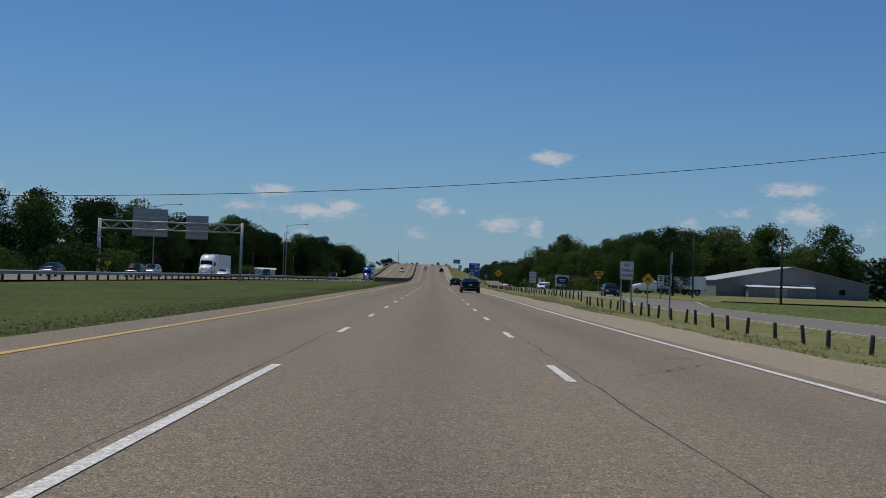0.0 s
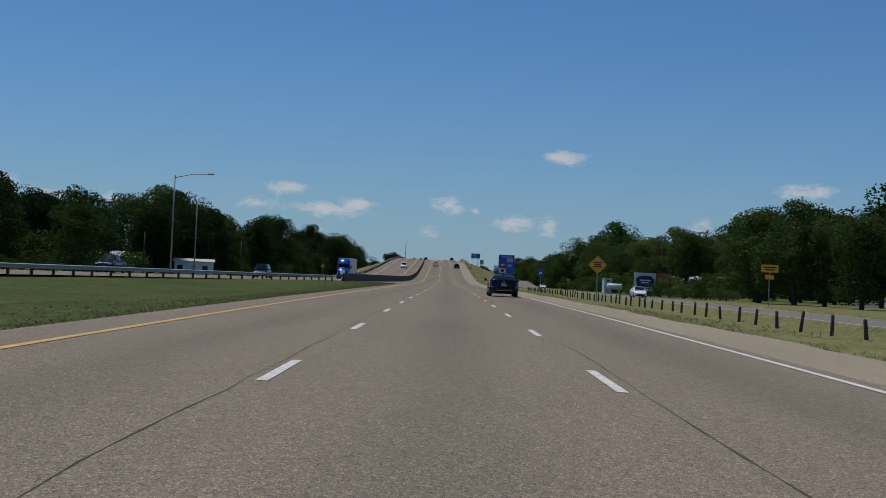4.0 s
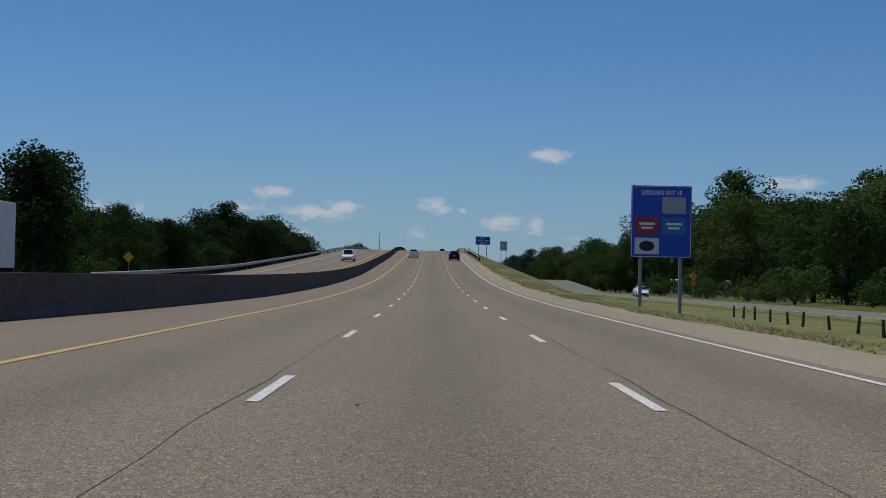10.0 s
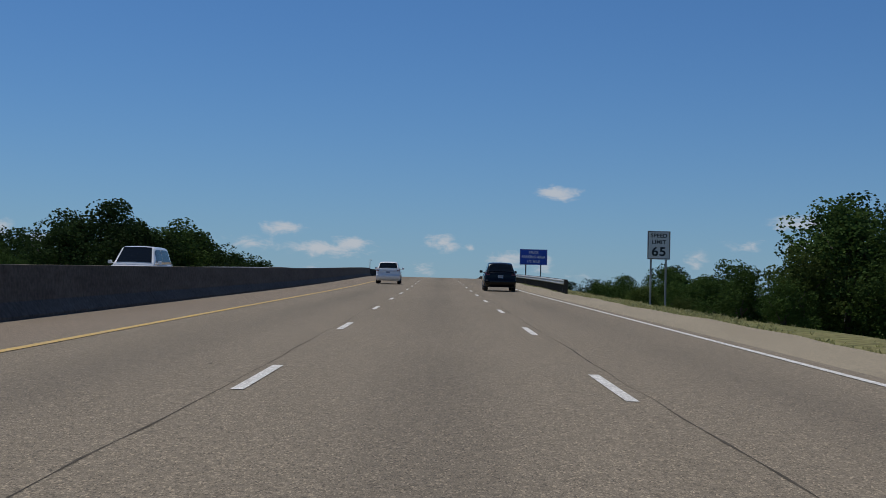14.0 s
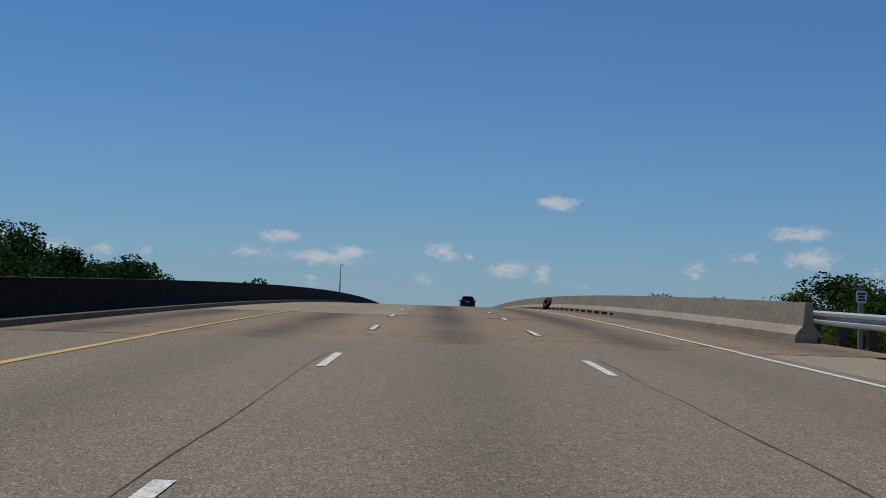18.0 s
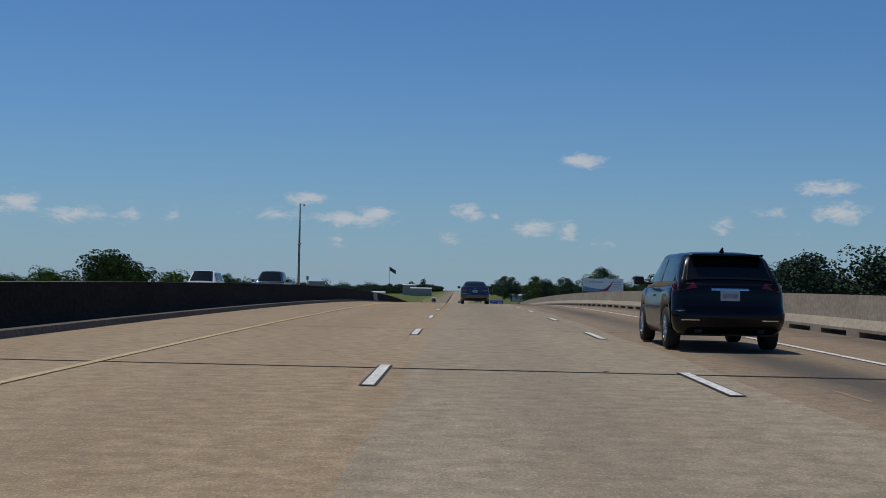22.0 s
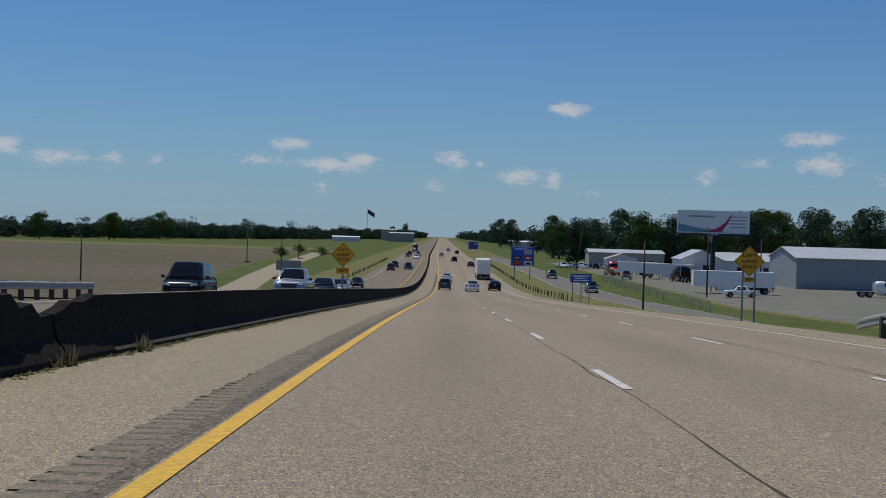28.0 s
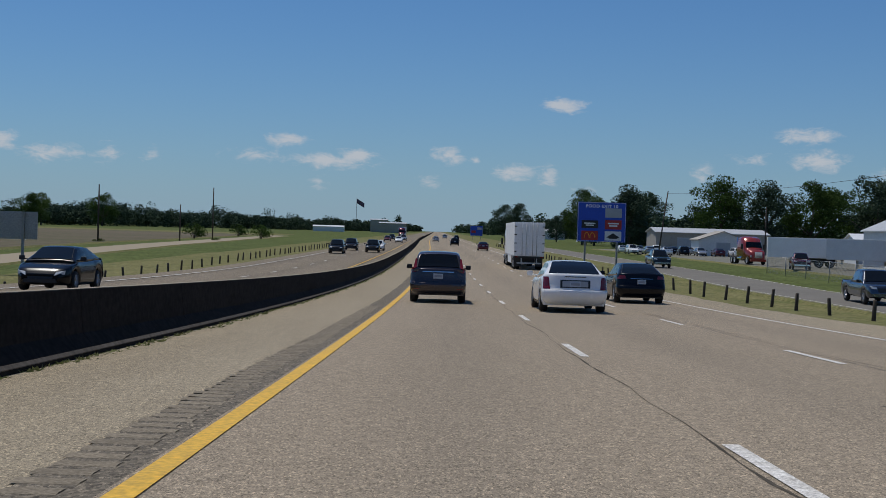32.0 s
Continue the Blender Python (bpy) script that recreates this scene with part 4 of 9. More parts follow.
for i in range(16000):
    y = random.uniform(-5, 306)
    u = -6.8 - abs(random.gauss(0, 2.6))
    rows.append(Vector((road_x(y) + u, y, ground_z(y, u))))
tuft_field("median_edge_grass", rows, "rough grass along the median edge", 0.03, 0.09, see_through(mat("median_blades", (0.2, 0.21, 0.085), 0.9, color2=(0.12, 0.15, 0.05), scale=0.6, fine=5, island=True), 0.45))

# ---------------------------------------------------------------- signs, poles, rails
SIGN_WHITE = mat("white_sign_sheeting", (0.72, 0.73, 0.72), 0.45, color2=(0.62, 0.63, 0.62), scale=1.5, fine=8, fine_amount=0.06)
SIGN_BLUE = mat("blue_sign_sheeting", (0.014, 0.075, 0.52), 0.45, color2=(0.014, 0.062, 0.42), scale=0.8, fine=8, fine_amount=0.08)
SIGN_YELLOW = mat("yellow_sign_sheeting", (0.90, 0.43, 0.015), 0.45, color2=(0.82, 0.38, 0.015), scale=1.5, fine=8, fine_amount=0.08)
SIGN_RED = mat("red_sign_sheeting", (0.42, 0.03, 0.025), 0.45, fine=8, fine_amount=0.08)
SIGN_GREY = mat("grey_sign_panel", (0.42, 0.44, 0.46), 0.5, fine=8, fine_amount=0.08)
SIGN_LBLUE = mat("light_blue_panel", (0.03, 0.20, 0.50), 0.5, fine=8, fine_amount=0.08)
SIGN_BACK = mat("bare_aluminium_back", (0.36, 0.37, 0.38), 0.5, metal=0.5, color2=(0.28, 0.29, 0.30), scale=1.0, fine=10)
LETTER_BLACK = mat("black_lettering", (0.015, 0.015, 0.015), 0.5, fine=20)
LETTER_WHITE = mat("white_lettering", (0.90, 0.90, 0.90), 0.45, fine=20, fine_amount=0.05)


def letters(text, x, z, cap, material, parent, y=-0.03, width=None):
    """Raised letters on a sign face that looks towards -y, centred at x, z."""
    c = bpy.data.curves.new("lettering", "FONT")
    c.body, c.size, c.align_x, c.align_y, c.extrude, c.offset = text, cap / 0.70, "CENTER", "CENTER", 0.003, cap * 0.03
    c.space_character = 1.08
    o = bpy.data.objects.new("lettering", c)
    scene.collection.objects.link(o)
    me = bpy.data.meshes.new_from_object(o)
    bpy.data.objects.remove(o)
    bpy.data.curves.remove(c)
    me.materials.append(material)
    xs = [v.co.x for v in me.vertices]
    s = (width / (max(xs) - min(xs))) if width else 1.0
    for v in me.vertices:
        v.co = (x + v.co.x * s, y - v.co.z, z + v.co.y)
    ob = new("lettering", me)
    ob.parent = parent
    return ob


def plate_bars(parent, x, z, w, h, rows, material, y=-0.028):
    """Lines of writing too small to read, as bars."""
    for i in range(rows):
        zc = z + h / 2 - h * (i + 0.5) / rows
        ww = w * (0.95, 0.7, 0.85)[i % 3]
        part("writing_bar", boxbm(x - ww / 2, x + ww / 2, y, y + 0.006, zc - h / rows * 0.28, zc + h / rows * 0.28), material, parent)


def rounded_plate(w, h, t=0.02, r=0.06, diamond=False, n=4):
    pts = []
    for cx, cz, a0 in ((w / 2 - r, h / 2 - r, 0), (-w / 2 + r, h / 2 - r, 90), (-w / 2 + r, -h / 2 + r, 180), (w / 2 - r, -h / 2 + r, 270)):
        for k in range(n + 1):
            a = radians(a0 + 90 * k / n)
            pts.append((cx + r * math.cos(a), cz + r * math.sin(a)))
    if diamond:
        c = math.sqrt(0.5)
        pts = [(c * (x - z), c * (x + z)) for x, z in pts]
    bm = bmesh.new()
    f = [bm.verts.new((x, -t / 2, z)) for x, z in pts]
    b = [bm.verts.new((x, t / 2, z)) for x, z in pts]
    bm.faces.new(f)
    bm.faces.new(b[::-1])
    for i in range(len(pts)):
        bm.faces.new((f[i], b[i], b[(i + 1) % len(pts)], f[(i + 1) % len(pts)]))
    bmesh.ops.recalc_face_normals(bm, faces=bm.faces)
    return bm


def shift(ob, x=0, y=0, z=0):
    ob.location = (x, y, z)
    return ob


def gz(y, u):
    return ground_z(y, u)


def place(y, u, z=None, turn=0.0):
    return pose(road_x(y) + u, y, gz(y, u) if z is None else z, 0, 0, turn)


def road_sign(name, y, u, w, h, top, face, label, posts=(0.0,), category="road sign", border=None, post_mat=POLE_STEEL, post_w=0.045, turn=0.0, panel="panel", z0=None):
    """A sign on posts; returns the thing and the panel, whose middle is the face's middle."""
    z = gz(y, u) if z0 is None else z0
    e = thing(name, place(y, u, z, turn), label, category)
    mid = top - z - h / 2
    for px in posts:
        part("post", boxbm(px - post_w, px + post_w, 0.02, 0.02 + 2 * post_w, -0.3, top - z - 0.1), post_mat, e)
    p = shift(part(panel, rounded_plate(w, h), face, e), 0, 0, mid)
    if border:
        bmb = bmesh.new()
        i, tk = 0.035, 0.025
        for a in ((-w / 2 + i, w / 2 - i, h / 2 - i - tk, h / 2 - i), (-w / 2 + i, w / 2 - i, -h / 2 + i, -h / 2 + i + tk)):
            box(bmb, a[0], a[1], -0.016, -0.011, a[2], a[3])
        for a in ((-w / 2 + i, -w / 2 + i + tk), (w / 2 - i - tk, w / 2 - i)):
            box(bmb, a[0], a[1], -0.016, -0.011, -h / 2 + i + tk, h / 2 - i - tk)
        part("border", bmb, border, p)
    return e, p


# white regulatory signs
e, p = road_sign("road_sign", 79, 13.1, 0.92, 1.24, 3.02, SIGN_WHITE, "white no thru trucks sign on two steel posts", (-0.34, 0.36), border=LETTER_BLACK)
for i, t in enumerate(("NO", "THRU", "TRUCKS")):
    letters(t, 0, 0.36 - 0.36 * i, 0.2, LETTER_BLACK, p, -0.015, 0.76 if i == 2 else None)
e, p = road_sign("road_sign", 140, 11.3, 0.8, 1.28, 2.75, SIGN_WHITE, "white rectangular sign reading local traffic only on two posts", (-0.3, 0.3), border=LETTER_BLACK)
for i, t in enumerate(("LOCAL", "TRAFFIC", "ONLY")):
    letters(t, 0, 0.36 - 0.36 * i, 0.19, LETTER_BLACK, p, -0.015, (0.6, 0.66, 0.5)[i])
e, p = road_sign("road_sign", 551, 11.6, 1.22, 1.52, 8.85, SIGN_WHITE, "white speed limit sign with large black 65", (-0.4, 0.4), border=LETTER_BLACK)
letters("SPEED", 0, 0.5, 0.2, LETTER_BLACK, p, -0.015, 0.86)
letters("LIMIT", 0, 0.16, 0.2, LETTER_BLACK, p, -0.015, 0.74)
letters("65", 0, -0.36, 0.46, LETTER_BLACK, p, -0.015, 0.74)
e, p = road_sign("road_sign", 148.6, 27.6, 0.75, 0.9, 3.0, SIGN_WHITE, "small white frontage road sign beside a yard", (0.0,))
plate_bars(p, 0, 0, 0.6, 0.7, 3, LETTER_BLACK, -0.018)
e, p = road_sign("road_sign", 653.2, 8.97, 0.24, 0.28, 10.48, SIGN_WHITE, "small white marker sign at the parapet end", (0.0,), z0=9.3)
plate_bars(p, 0, 0, 0.18, 0.2, 3, LETTER_BLACK, -0.018)
# backs of signs along the frontage road
e, p = road_sign("road_sign", 70.5, 14.6, 0.75, 0.75, 3.5, SIGN_BACK, "grey backs of two sign plates on a steel post", (0.0,), turn=75)
shift(part("lower_plate", rounded_plate(0.6, 0.75), SIGN_BACK, e), 0, 0, 2.25)

# yellow warning diamonds


def diamond(y, u, side, top, label, lines, posts=(0.0,), z0=None, plaque=None, category="warning sign", black_icon=""):
    z = gz(y, u) if z0 is None else z0
    e = thing("warning_sign", place(y, u, z), label, category)
    half = side * math.sqrt(0.5)
    for px in posts:
        part("post", boxbm(px - 0.045, px + 0.045, 0.02, 0.11, -0.3, top - z - (0.25 if px == 0 else half * 0.9)), POLE_STEEL, e)
    p = shift(part("panel", rounded_plate(side, side, diamond=True), SIGN_YELLOW, e), 0, 0, top - z - half)
    bmb = bmesh.new()
    s2 = side - 0.08
    c = math.sqrt(0.5)
    q = [(0, s2 * c), (s2 * c, 0), (0, -s2 * c), (-s2 * c, 0)]
    for a, b in zip(q, q[1:] + q[:1]):
        d = Vector((b[0] - a[0], 0, b[1] - a[1])).normalized() * 0
        tube(bmb, [(a[0], -0.014, a[1]), (b[0], -0.014, b[1])], 0.009, 4)
    part("border", bmb, LETTER_BLACK, p)
    for i, t in enumerate(lines):
        zc = (len(lines) - 1) / 2 * 0.26 * side - i * 0.26 * side
        letters(t, 0, zc, 0.15 * side, LETTER_BLACK, p, -0.015, side * (0.62 if abs(zc) > 0.05 else 0.7))
    if plaque:
        w, h, t = plaque
        pl = shift(part("plaque", rounded_plate(w, h, r=0.03), SIGN_YELLOW, e), 0, 0, top - z - 2 * half - h / 2 - 0.02)
        letters(t, 0, 0, h * 0.5, LETTER_BLACK, pl, -0.015, w * 0.8)
    return e, p


diamond(1036.5, -9.05, 0.9, 9.65, "yellow diamond lane-ends sign with plaque on the median barrier", ("LEFT", "LANE", "ENDS"), z0=road_z(1036.5) + 0.7, plaque=(0.66, 0.32, "1500 FT"))
diamond(1038.4, 12.1, 1.15, 10.05, "yellow diamond lane-ends sign with plaque on two posts", ("LEFT", "LANE", "ENDS"), (-0.32, 0.32), plaque=(0.5, 0.26, "1500 FT"))
e, p = diamond(228.5, 11.6, 1.06, 3.95, "yellow diamond warning sign with three lines of text by the shoulder", ())
plate_bars(p, 0, 0.02, 0.75, 0.5, 3, LETTER_BLACK, -0.018)
e, p = diamond(95, 17.2, 0.76, 2.5, "yellow diamond sign with black crossing arrows beside the frontage road", ())
for s in (1, -1):
    bmb = bmesh.new()
    tube(bmb, [(-0.2 * s, -0.016, -0.18), (-0.05 * s, -0.016, 0.0), (0.2 * s, -0.016, 0.16)], 0.04, 5)
    part("arrow", bmb, LETTER_BLACK, p)
e, p = diamond(522.7, 37.5, 0.95, 4.1, "yellow diamond curve sign with a speed plate below", (), plaque=(0.5, 0.5, "25"))
bmb = bmesh.new()
tube(bmb, [(-0.15, -0.016, -0.2), (-0.15, -0.016, 0.05), (0.0, -0.016, 0.18), (0.15, -0.016, 0.05), (0.15, -0.016, -0.15)], 0.04, 5)
part("arrow", bmb, LETTER_BLACK, p)
e, p = diamond(200, -53.0, 0.9, 3.0, "yellow diamond warning sign beyond the opposite carriageway", ())
diamond(480, -34.0, 0.9, 4.6, "yellow diamond warning sign beyond the opposite carriageway", ())
# orange plates
e, p = road_sign("road_sign", 270, 35.4, 1.9, 0.85, 4.8, SIGN_YELLOW, "orange-yellow rectangular sign with a small plate below", (0.0,))
plate_bars(p, 0, 0, 1.5, 0.5, 2, LETTER_BLACK, -0.018)
shift(part("lower_plate", rounded_plate(1.0, 0.5), SIGN_YELLOW, e), 0, 0, 3.3)
# route shield
e, p = road_sign("road_sign", 296, 12.0, 0.75, 0.95, 3.6, SIGN_BLUE, "blue route shield sign with a red band on top", (0.0,))
part("red_band", boxbm(-0.33, 0.33, -0.017, -0.011, 0.22, 0.4), SIGN_RED, p)
plate_bars(p, 0, -0.12, 0.42, 0.34, 1, LETTER_WHITE, -0.018)


# large blue service boards
def service_board(y, u0, u1, z0, z1, title, logos, label, cap):
    w, h = u1 - u0, z1 - z0
    e, p = road_sign("service_sign", y, (u0 + u1) / 2, w, h, z1, SIGN_BLUE, label, (-w * 0.33, w * 0.33), border=LETTER_WHITE, post_w=0.09)
    if title:
        letters(title, 0, h / 2 - 0.42, cap, LETTER_WHITE, p, -0.016, w * 0.66)
    for cx, cz, lw, lh, m, style in logos:
        q = shift(part("logo_panel", rounded_plate(lw, lh, 0.02, 0.04), m, p), cx, -0.018, cz)
        if style == "ring":
            part("logo_shape", ellipse(lw * 0.33, lh * 0.33, 8), LETTER_BLACK, q).location = (0, -0.012, 0)
        elif style == "bars":
            plate_bars(q, 0, 0, lw * 0.7, lh * 0.5, 2, LETTER_WHITE, -0.018)
        elif style == "arches":
            bmb = bmesh.new()
            for s in (-1, 1):
                tube(bmb, [(s * lw * 0.17 + lw * 0.15 * math.cos(a), -0.014, -lh * 0.25 + lh * 0.55 * math.sin(a)) for a in [math.pi * k / 8 for k in range(9)]], 0.035, 5)
            part("logo_shape", bmb, SIGN_YELLOW, q)
        elif style == "peak":
            bmb = bmesh.new()
            a = [bmb.verts.new((x, -0.014, z)) for x, z in ((-lw * 0.4, -lh * 0.15), (0, lh * 0.3), (lw * 0.4, -lh * 0.15), (lw * 0.2, -lh * 0.3), (-lw * 0.2, -lh * 0.3))]
            bmb.faces.new(a)
            part("logo_shape", bmb, LETTER_BLACK, q)
    return e


def ellipse(a, b, n=24):
    bm = bmesh.new()
    vs = [bm.verts.new((a * math.cos(6.28319 * k / n), 0, b * math.sin(6.28319 * k / n))) for k in range(n)]
    ext = [bm.verts.new(v.co + Vector((0, 0.008, 0))) for v in vs]
    bm.faces.new(vs)
    for k in range(n):
        bm.faces.new((vs[k], ext[k], ext[(k + 1) % n], vs[(k + 1) % n]))
    return bm


service_board(411, 11.15, 14.65, 3.6, 7.75, "LODGING EXIT 10",
              [(0.72, 0.95, 1.35, 0.95, SIGN_GREY, ""), (0.72, -0.25, 1.35, 0.95, SIGN_LBLUE, "bars"), (-0.82, -0.25, 1.35, 0.95, SIGN_RED, "bars"), (-0.82, -1.42, 1.4, 0.95, SIGN_WHITE, "ring")],
              "tall blue lodging sign board with coloured logo panels on two posts", 0.26)
e, p = road_sign("service_sign", 646.5, 11.95, 3.5, 1.98, 13.0, SIGN_BLUE, "blue truck parking area half mile sign on two posts", (-0.95, 0.95), border=LETTER_WHITE, post_w=0.08)
letters("TRUCK", 0, 0.58, 0.34, LETTER_WHITE, p, -0.016, 1.3)
letters("PARKING AREA", 0, 0.0, 0.34, LETTER_WHITE, p, -0.016, 3.0)
letters("1/2 MILE", 0, -0.58, 0.34, LETTER_WHITE, p, -0.016, 1.6)
service_board(1245, 9.95, 14.9, 3.95, 8.0, "FOOD EXIT 10",
              [(1.2, 0.95, 1.7, 0.95, SIGN_GREY, ""), (1.2, -0.25, 1.7, 0.95, SIGN_RED, "bars"), (-1.2, -0.25, 1.7, 0.8, LETTER_BLACK, "bars"), (-1.2, -1.4, 1.7, 0.95, SIGN_RED, "arches"), (1.2, -1.4, 1.7, 0.95, SIGN_WHITE, "peak")],
              "tall blue food sign board with logo panels on two posts", 0.3)
e = service_board(1640, 10.5, 15.5, 3.0, 7.0, "", [(1.2, 0.9, 1.7, 1.0, SIGN_GREY, ""), (-1.2, -0.4, 1.7, 1.0, SIGN_RED, "")], "distant blue service sign board by the roadside", 0.3)
e, p = road_sign("service_sign", 1114, 11.2, 2.35, 0.98, 6.25, SIGN_BLUE, "low blue sign with three lines of white text on three posts", (-0.9, 0.05, 0.95))
plate_bars(p, 0, 0, 2.0, 0.75, 3, LETTER_WHITE, -0.018)
# plain grey pole and small plate by the end guardrail


# ---------------------------------------------------------------- poles
def utility_pole(y, u, top, label="brown wooden utility pole with a crossarm", arm=True, lean=0.0, transformer=False, r=0.14):
    z = gz(y, u)
    e = thing("utility_pole", place(y, u, z), label, "utility pole")
    hgt = top - z
    part("pole", tube(bmesh.new(), [(0, 0, -0.5), (lean * 0.5, 0, hgt * 0.5), (lean, 0, hgt)], [r, r * 0.85, r * 0.65], 10), WOOD, e)
    if arm:
        part("crossarm", boxbm(lean - 1.2, lean + 1.2, -0.16, -0.06, hgt - 0.45, hgt - 0.33), WOOD, e)
        for x in (-1.1, -0.55, 0.55, 1.1):
            part("insulator", tube(bmesh.new(), [(lean + x, -0.11, hgt - 0.33), (lean + x, -0.11, hgt - 0.2)], [0.045, 0.03], 8), STEEL, e)
    if transformer:
        part("transformer", tube(bmesh.new(), [(lean + 0.42, 0, hgt - 2.4), (lean + 0.42, 0, hgt - 1.5)], 0.24, 12), POLE_STEEL, e)
    return e


utility_pole(180, 37.8, 10.1)
utility_pole(397.8, 44.8, 12.9)
utility_pole(345, 47, 11.5)
utility_pole(300, 46, 10.5, arm=False)
utility_pole(125, 36, 8.0, "plain wooden pole beside the yard", False)
utility_pole(1113.5, 18.1, 9.95, "bare grey wooden pole behind the roadside sign", False, r=0.12)
utility_pole(1175, -62, 8.6, "bare wooden pole in the field", False)
utility_pole(1368, -48.6, 11.8, "bare wooden pole beside the far frontage road", False)
utility_pole(1308, -55.8, 10.1, "bare wooden pole with weeds at its foot", False)
utility_pole(1352, -52, 8.0, "bare wooden pole in the field", False)
utility_pole(1330, 33.0, 12.4, "leaning wooden utility pole beside the frontage road", False, 1.4)
utility_pole(1180, 38.5, 12.6, "wooden utility pole with a transformer drum", False, transformer=True)
utility_pole(1340, 53.6, 10.5, "wooden utility pole among the yards", False)
utility_pole(1200, 52.0, 11.0, "wooden utility pole by the truck yard", False)
utility_pole(1045, 26.0, 9.5, "grey wooden pole behind the guardrail", False)
utility_pole(616, 51.5, 9.4, "wooden utility pole with a transformer drum before trees", False, transformer=True)
utility_pole(695, 56, 10.4, "thin wooden utility pole with a grey drum", False, transformer=True)
utility_pole(330, -48.0, 7.0, "wooden pole beyond the opposite carriageway", False)
utility_pole(420, -47.0, 8.5, "wooden pole beyond the opposite carriageway", False)


def wire(name, pts, r=0.011):
    c = [Vector(q) for q in pts]
    return tagged(part(name, tube(bmesh.new(), c, r, 5), BLACK), "thin black overhead cable sagging between poles", "cable")


def span(a, b, sag, n=24):
    a, b = Vector(a), Vector(b)
    return [a.lerp(b, k / n) - Vector((0, 0, sag * 4 * (k / n) * (1 - k / n))) for k in range(n + 1)]


wire("overhead_cable", [(u, 83, 7.94 + 0.085 * u + 0.0009 * u * u) for u in range(-90, 57, 4)], 0.022)
utility_pole(83, -90, 7.7, "wooden utility pole carrying the cable over the highway", False)
utility_pole(83, 54, 15.3, "tall wooden utility pole carrying the cable over the highway", False)
wire("overhead_cable", span((road_x(180) + 36.7, 180, 9.9), (road_x(300) + 45, 300, 10.2), 0.8), 0.02)
wire("overhead_cable", span((road_x(300) + 46, 300, 10.2), (road_x(398) + 44, 398, 12.5), 0.8), 0.02)
wire("overhead_cable", span((road_x(1180) + 38.5, 1180, 12.0), (road_x(1330) + 34.4, 1330, 12.0), 1.2), 0.02)


def street_lamp(y, u, top, reach, label):
    z = gz(y, u)
    e = thing("street_lamp", place(y, u, z), label, "street lamp")
    h = top - z
    part("pole", tube(bmesh.new(), [(0, 0, 0), (0, 0, h * 0.55), (0, 0, h)], [0.13, 0.10, 0.07], 10), POLE_STEEL, e)
    part("arm", tube(bmesh.new(), [(0, 0, h - 0.35), (reach * 0.5, 0, h + 0.15), (reach, 0, h + 0.25)], [0.05, 0.04, 0.035], 8), POLE_STEEL, e)
    bmb = boxbm(reach - 0.1, reach + 0.65, -0.16, 0.16, h + 0.16, h + 0.34, bevel=0.05)
    part("lamp_head", bmb, STEEL, e)
    part("base_flange", tube(bmesh.new(), [(0, 0, -0.05), (0, 0, 0.12)], 0.24, 12), STEEL, e)
    return e


street_lamp(208, -47.5, 12.4, 4.0, "grey street lamp with a long arm over the opposite carriageway")
street_lamp(286.2, -34.3, 13.0, 4.2, "grey street lamp with a long arm in the median")
street_lamp(330, -40.0, 12.5, 0.6, "grey street lamp beyond the opposite carriageway")

# high camera mast
e = thing("camera_mast", place(951, -24.6), "tall slim grey camera mast beside the bridge", "mast")
h = 24.6 - gz(951, -24.6)
part("pole", tube(bmesh.new(), [(0, 0, 0), (0, 0, h * 0.6), (0, 0, h)], [0.2, 0.16, 0.11], 12), POLE_STEEL, e)
part("camera_arm", tube(bmesh.new(), [(0, 0, h - 0.1), (0.55, 0, h - 0.05)], 0.04, 8), POLE_STEEL, e)
part("camera_dome", tube(bmesh.new(), [(0.6, 0, h - 0.05), (0.6, 0, h - 0.25), (0.6, 0, h - 0.42)], [0.13, 0.15, 0.05], 12), SIGN_WHITE, e)
part("collar", tube(bmesh.new(), [(0, 0, h * 0.62), (0, 0, h * 0.62 + 0.3)], 0.24, 12), STEEL, e)


def sign_back(y, u, w, z0, z1, label, rails=True):
    z = gz(y, u)
    e = thing("road_sign", place(y, u, z), label, "road sign")
    part("panel", boxbm(-w / 2, w / 2, 0, 0.03, z0 - z, z1 - z), SIGN_BACK, e)
    for px in (-w * 0.3, w * 0.3):
        part("post", boxbm(px - 0.08, px + 0.08, -0.13, -0.01, -0.3, z1 - z), POLE_STEEL, e)
    if rails:
        n = 6
        for i in range(n):
            zz = z0 - z + (z1 - z0) * (i + 0.5) / n
            part("rail", boxbm(-w / 2, w / 2, -0.04, -0.002, zz - 0.03, zz + 0.03), SIGN_BACK, e)
    return e


sign_back(1192, -31.0, 4.3, 3.3, 5.0, "bare grey back of a wide road sign on two posts")
sign_back(992, -26.5, 3.0, 11.2, 13.3, "grey back of a road sign beside the opposite carriageway")
e = thing("equipment_pole", place(989, -27.8), "slim grey post with a box on top beside a sign back", "post")
h = 14.2 - gz(989, -27.8)
part("pole", tube(bmesh.new(), [(0, 0, 0), (0, 0, h)], 0.07, 8), POLE_STEEL, e)
part("cabinet", boxbm(-0.2, 0.2, -0.15, 0.15, h - 0.7, h, bevel=0.03), SIGN_BACK, e)

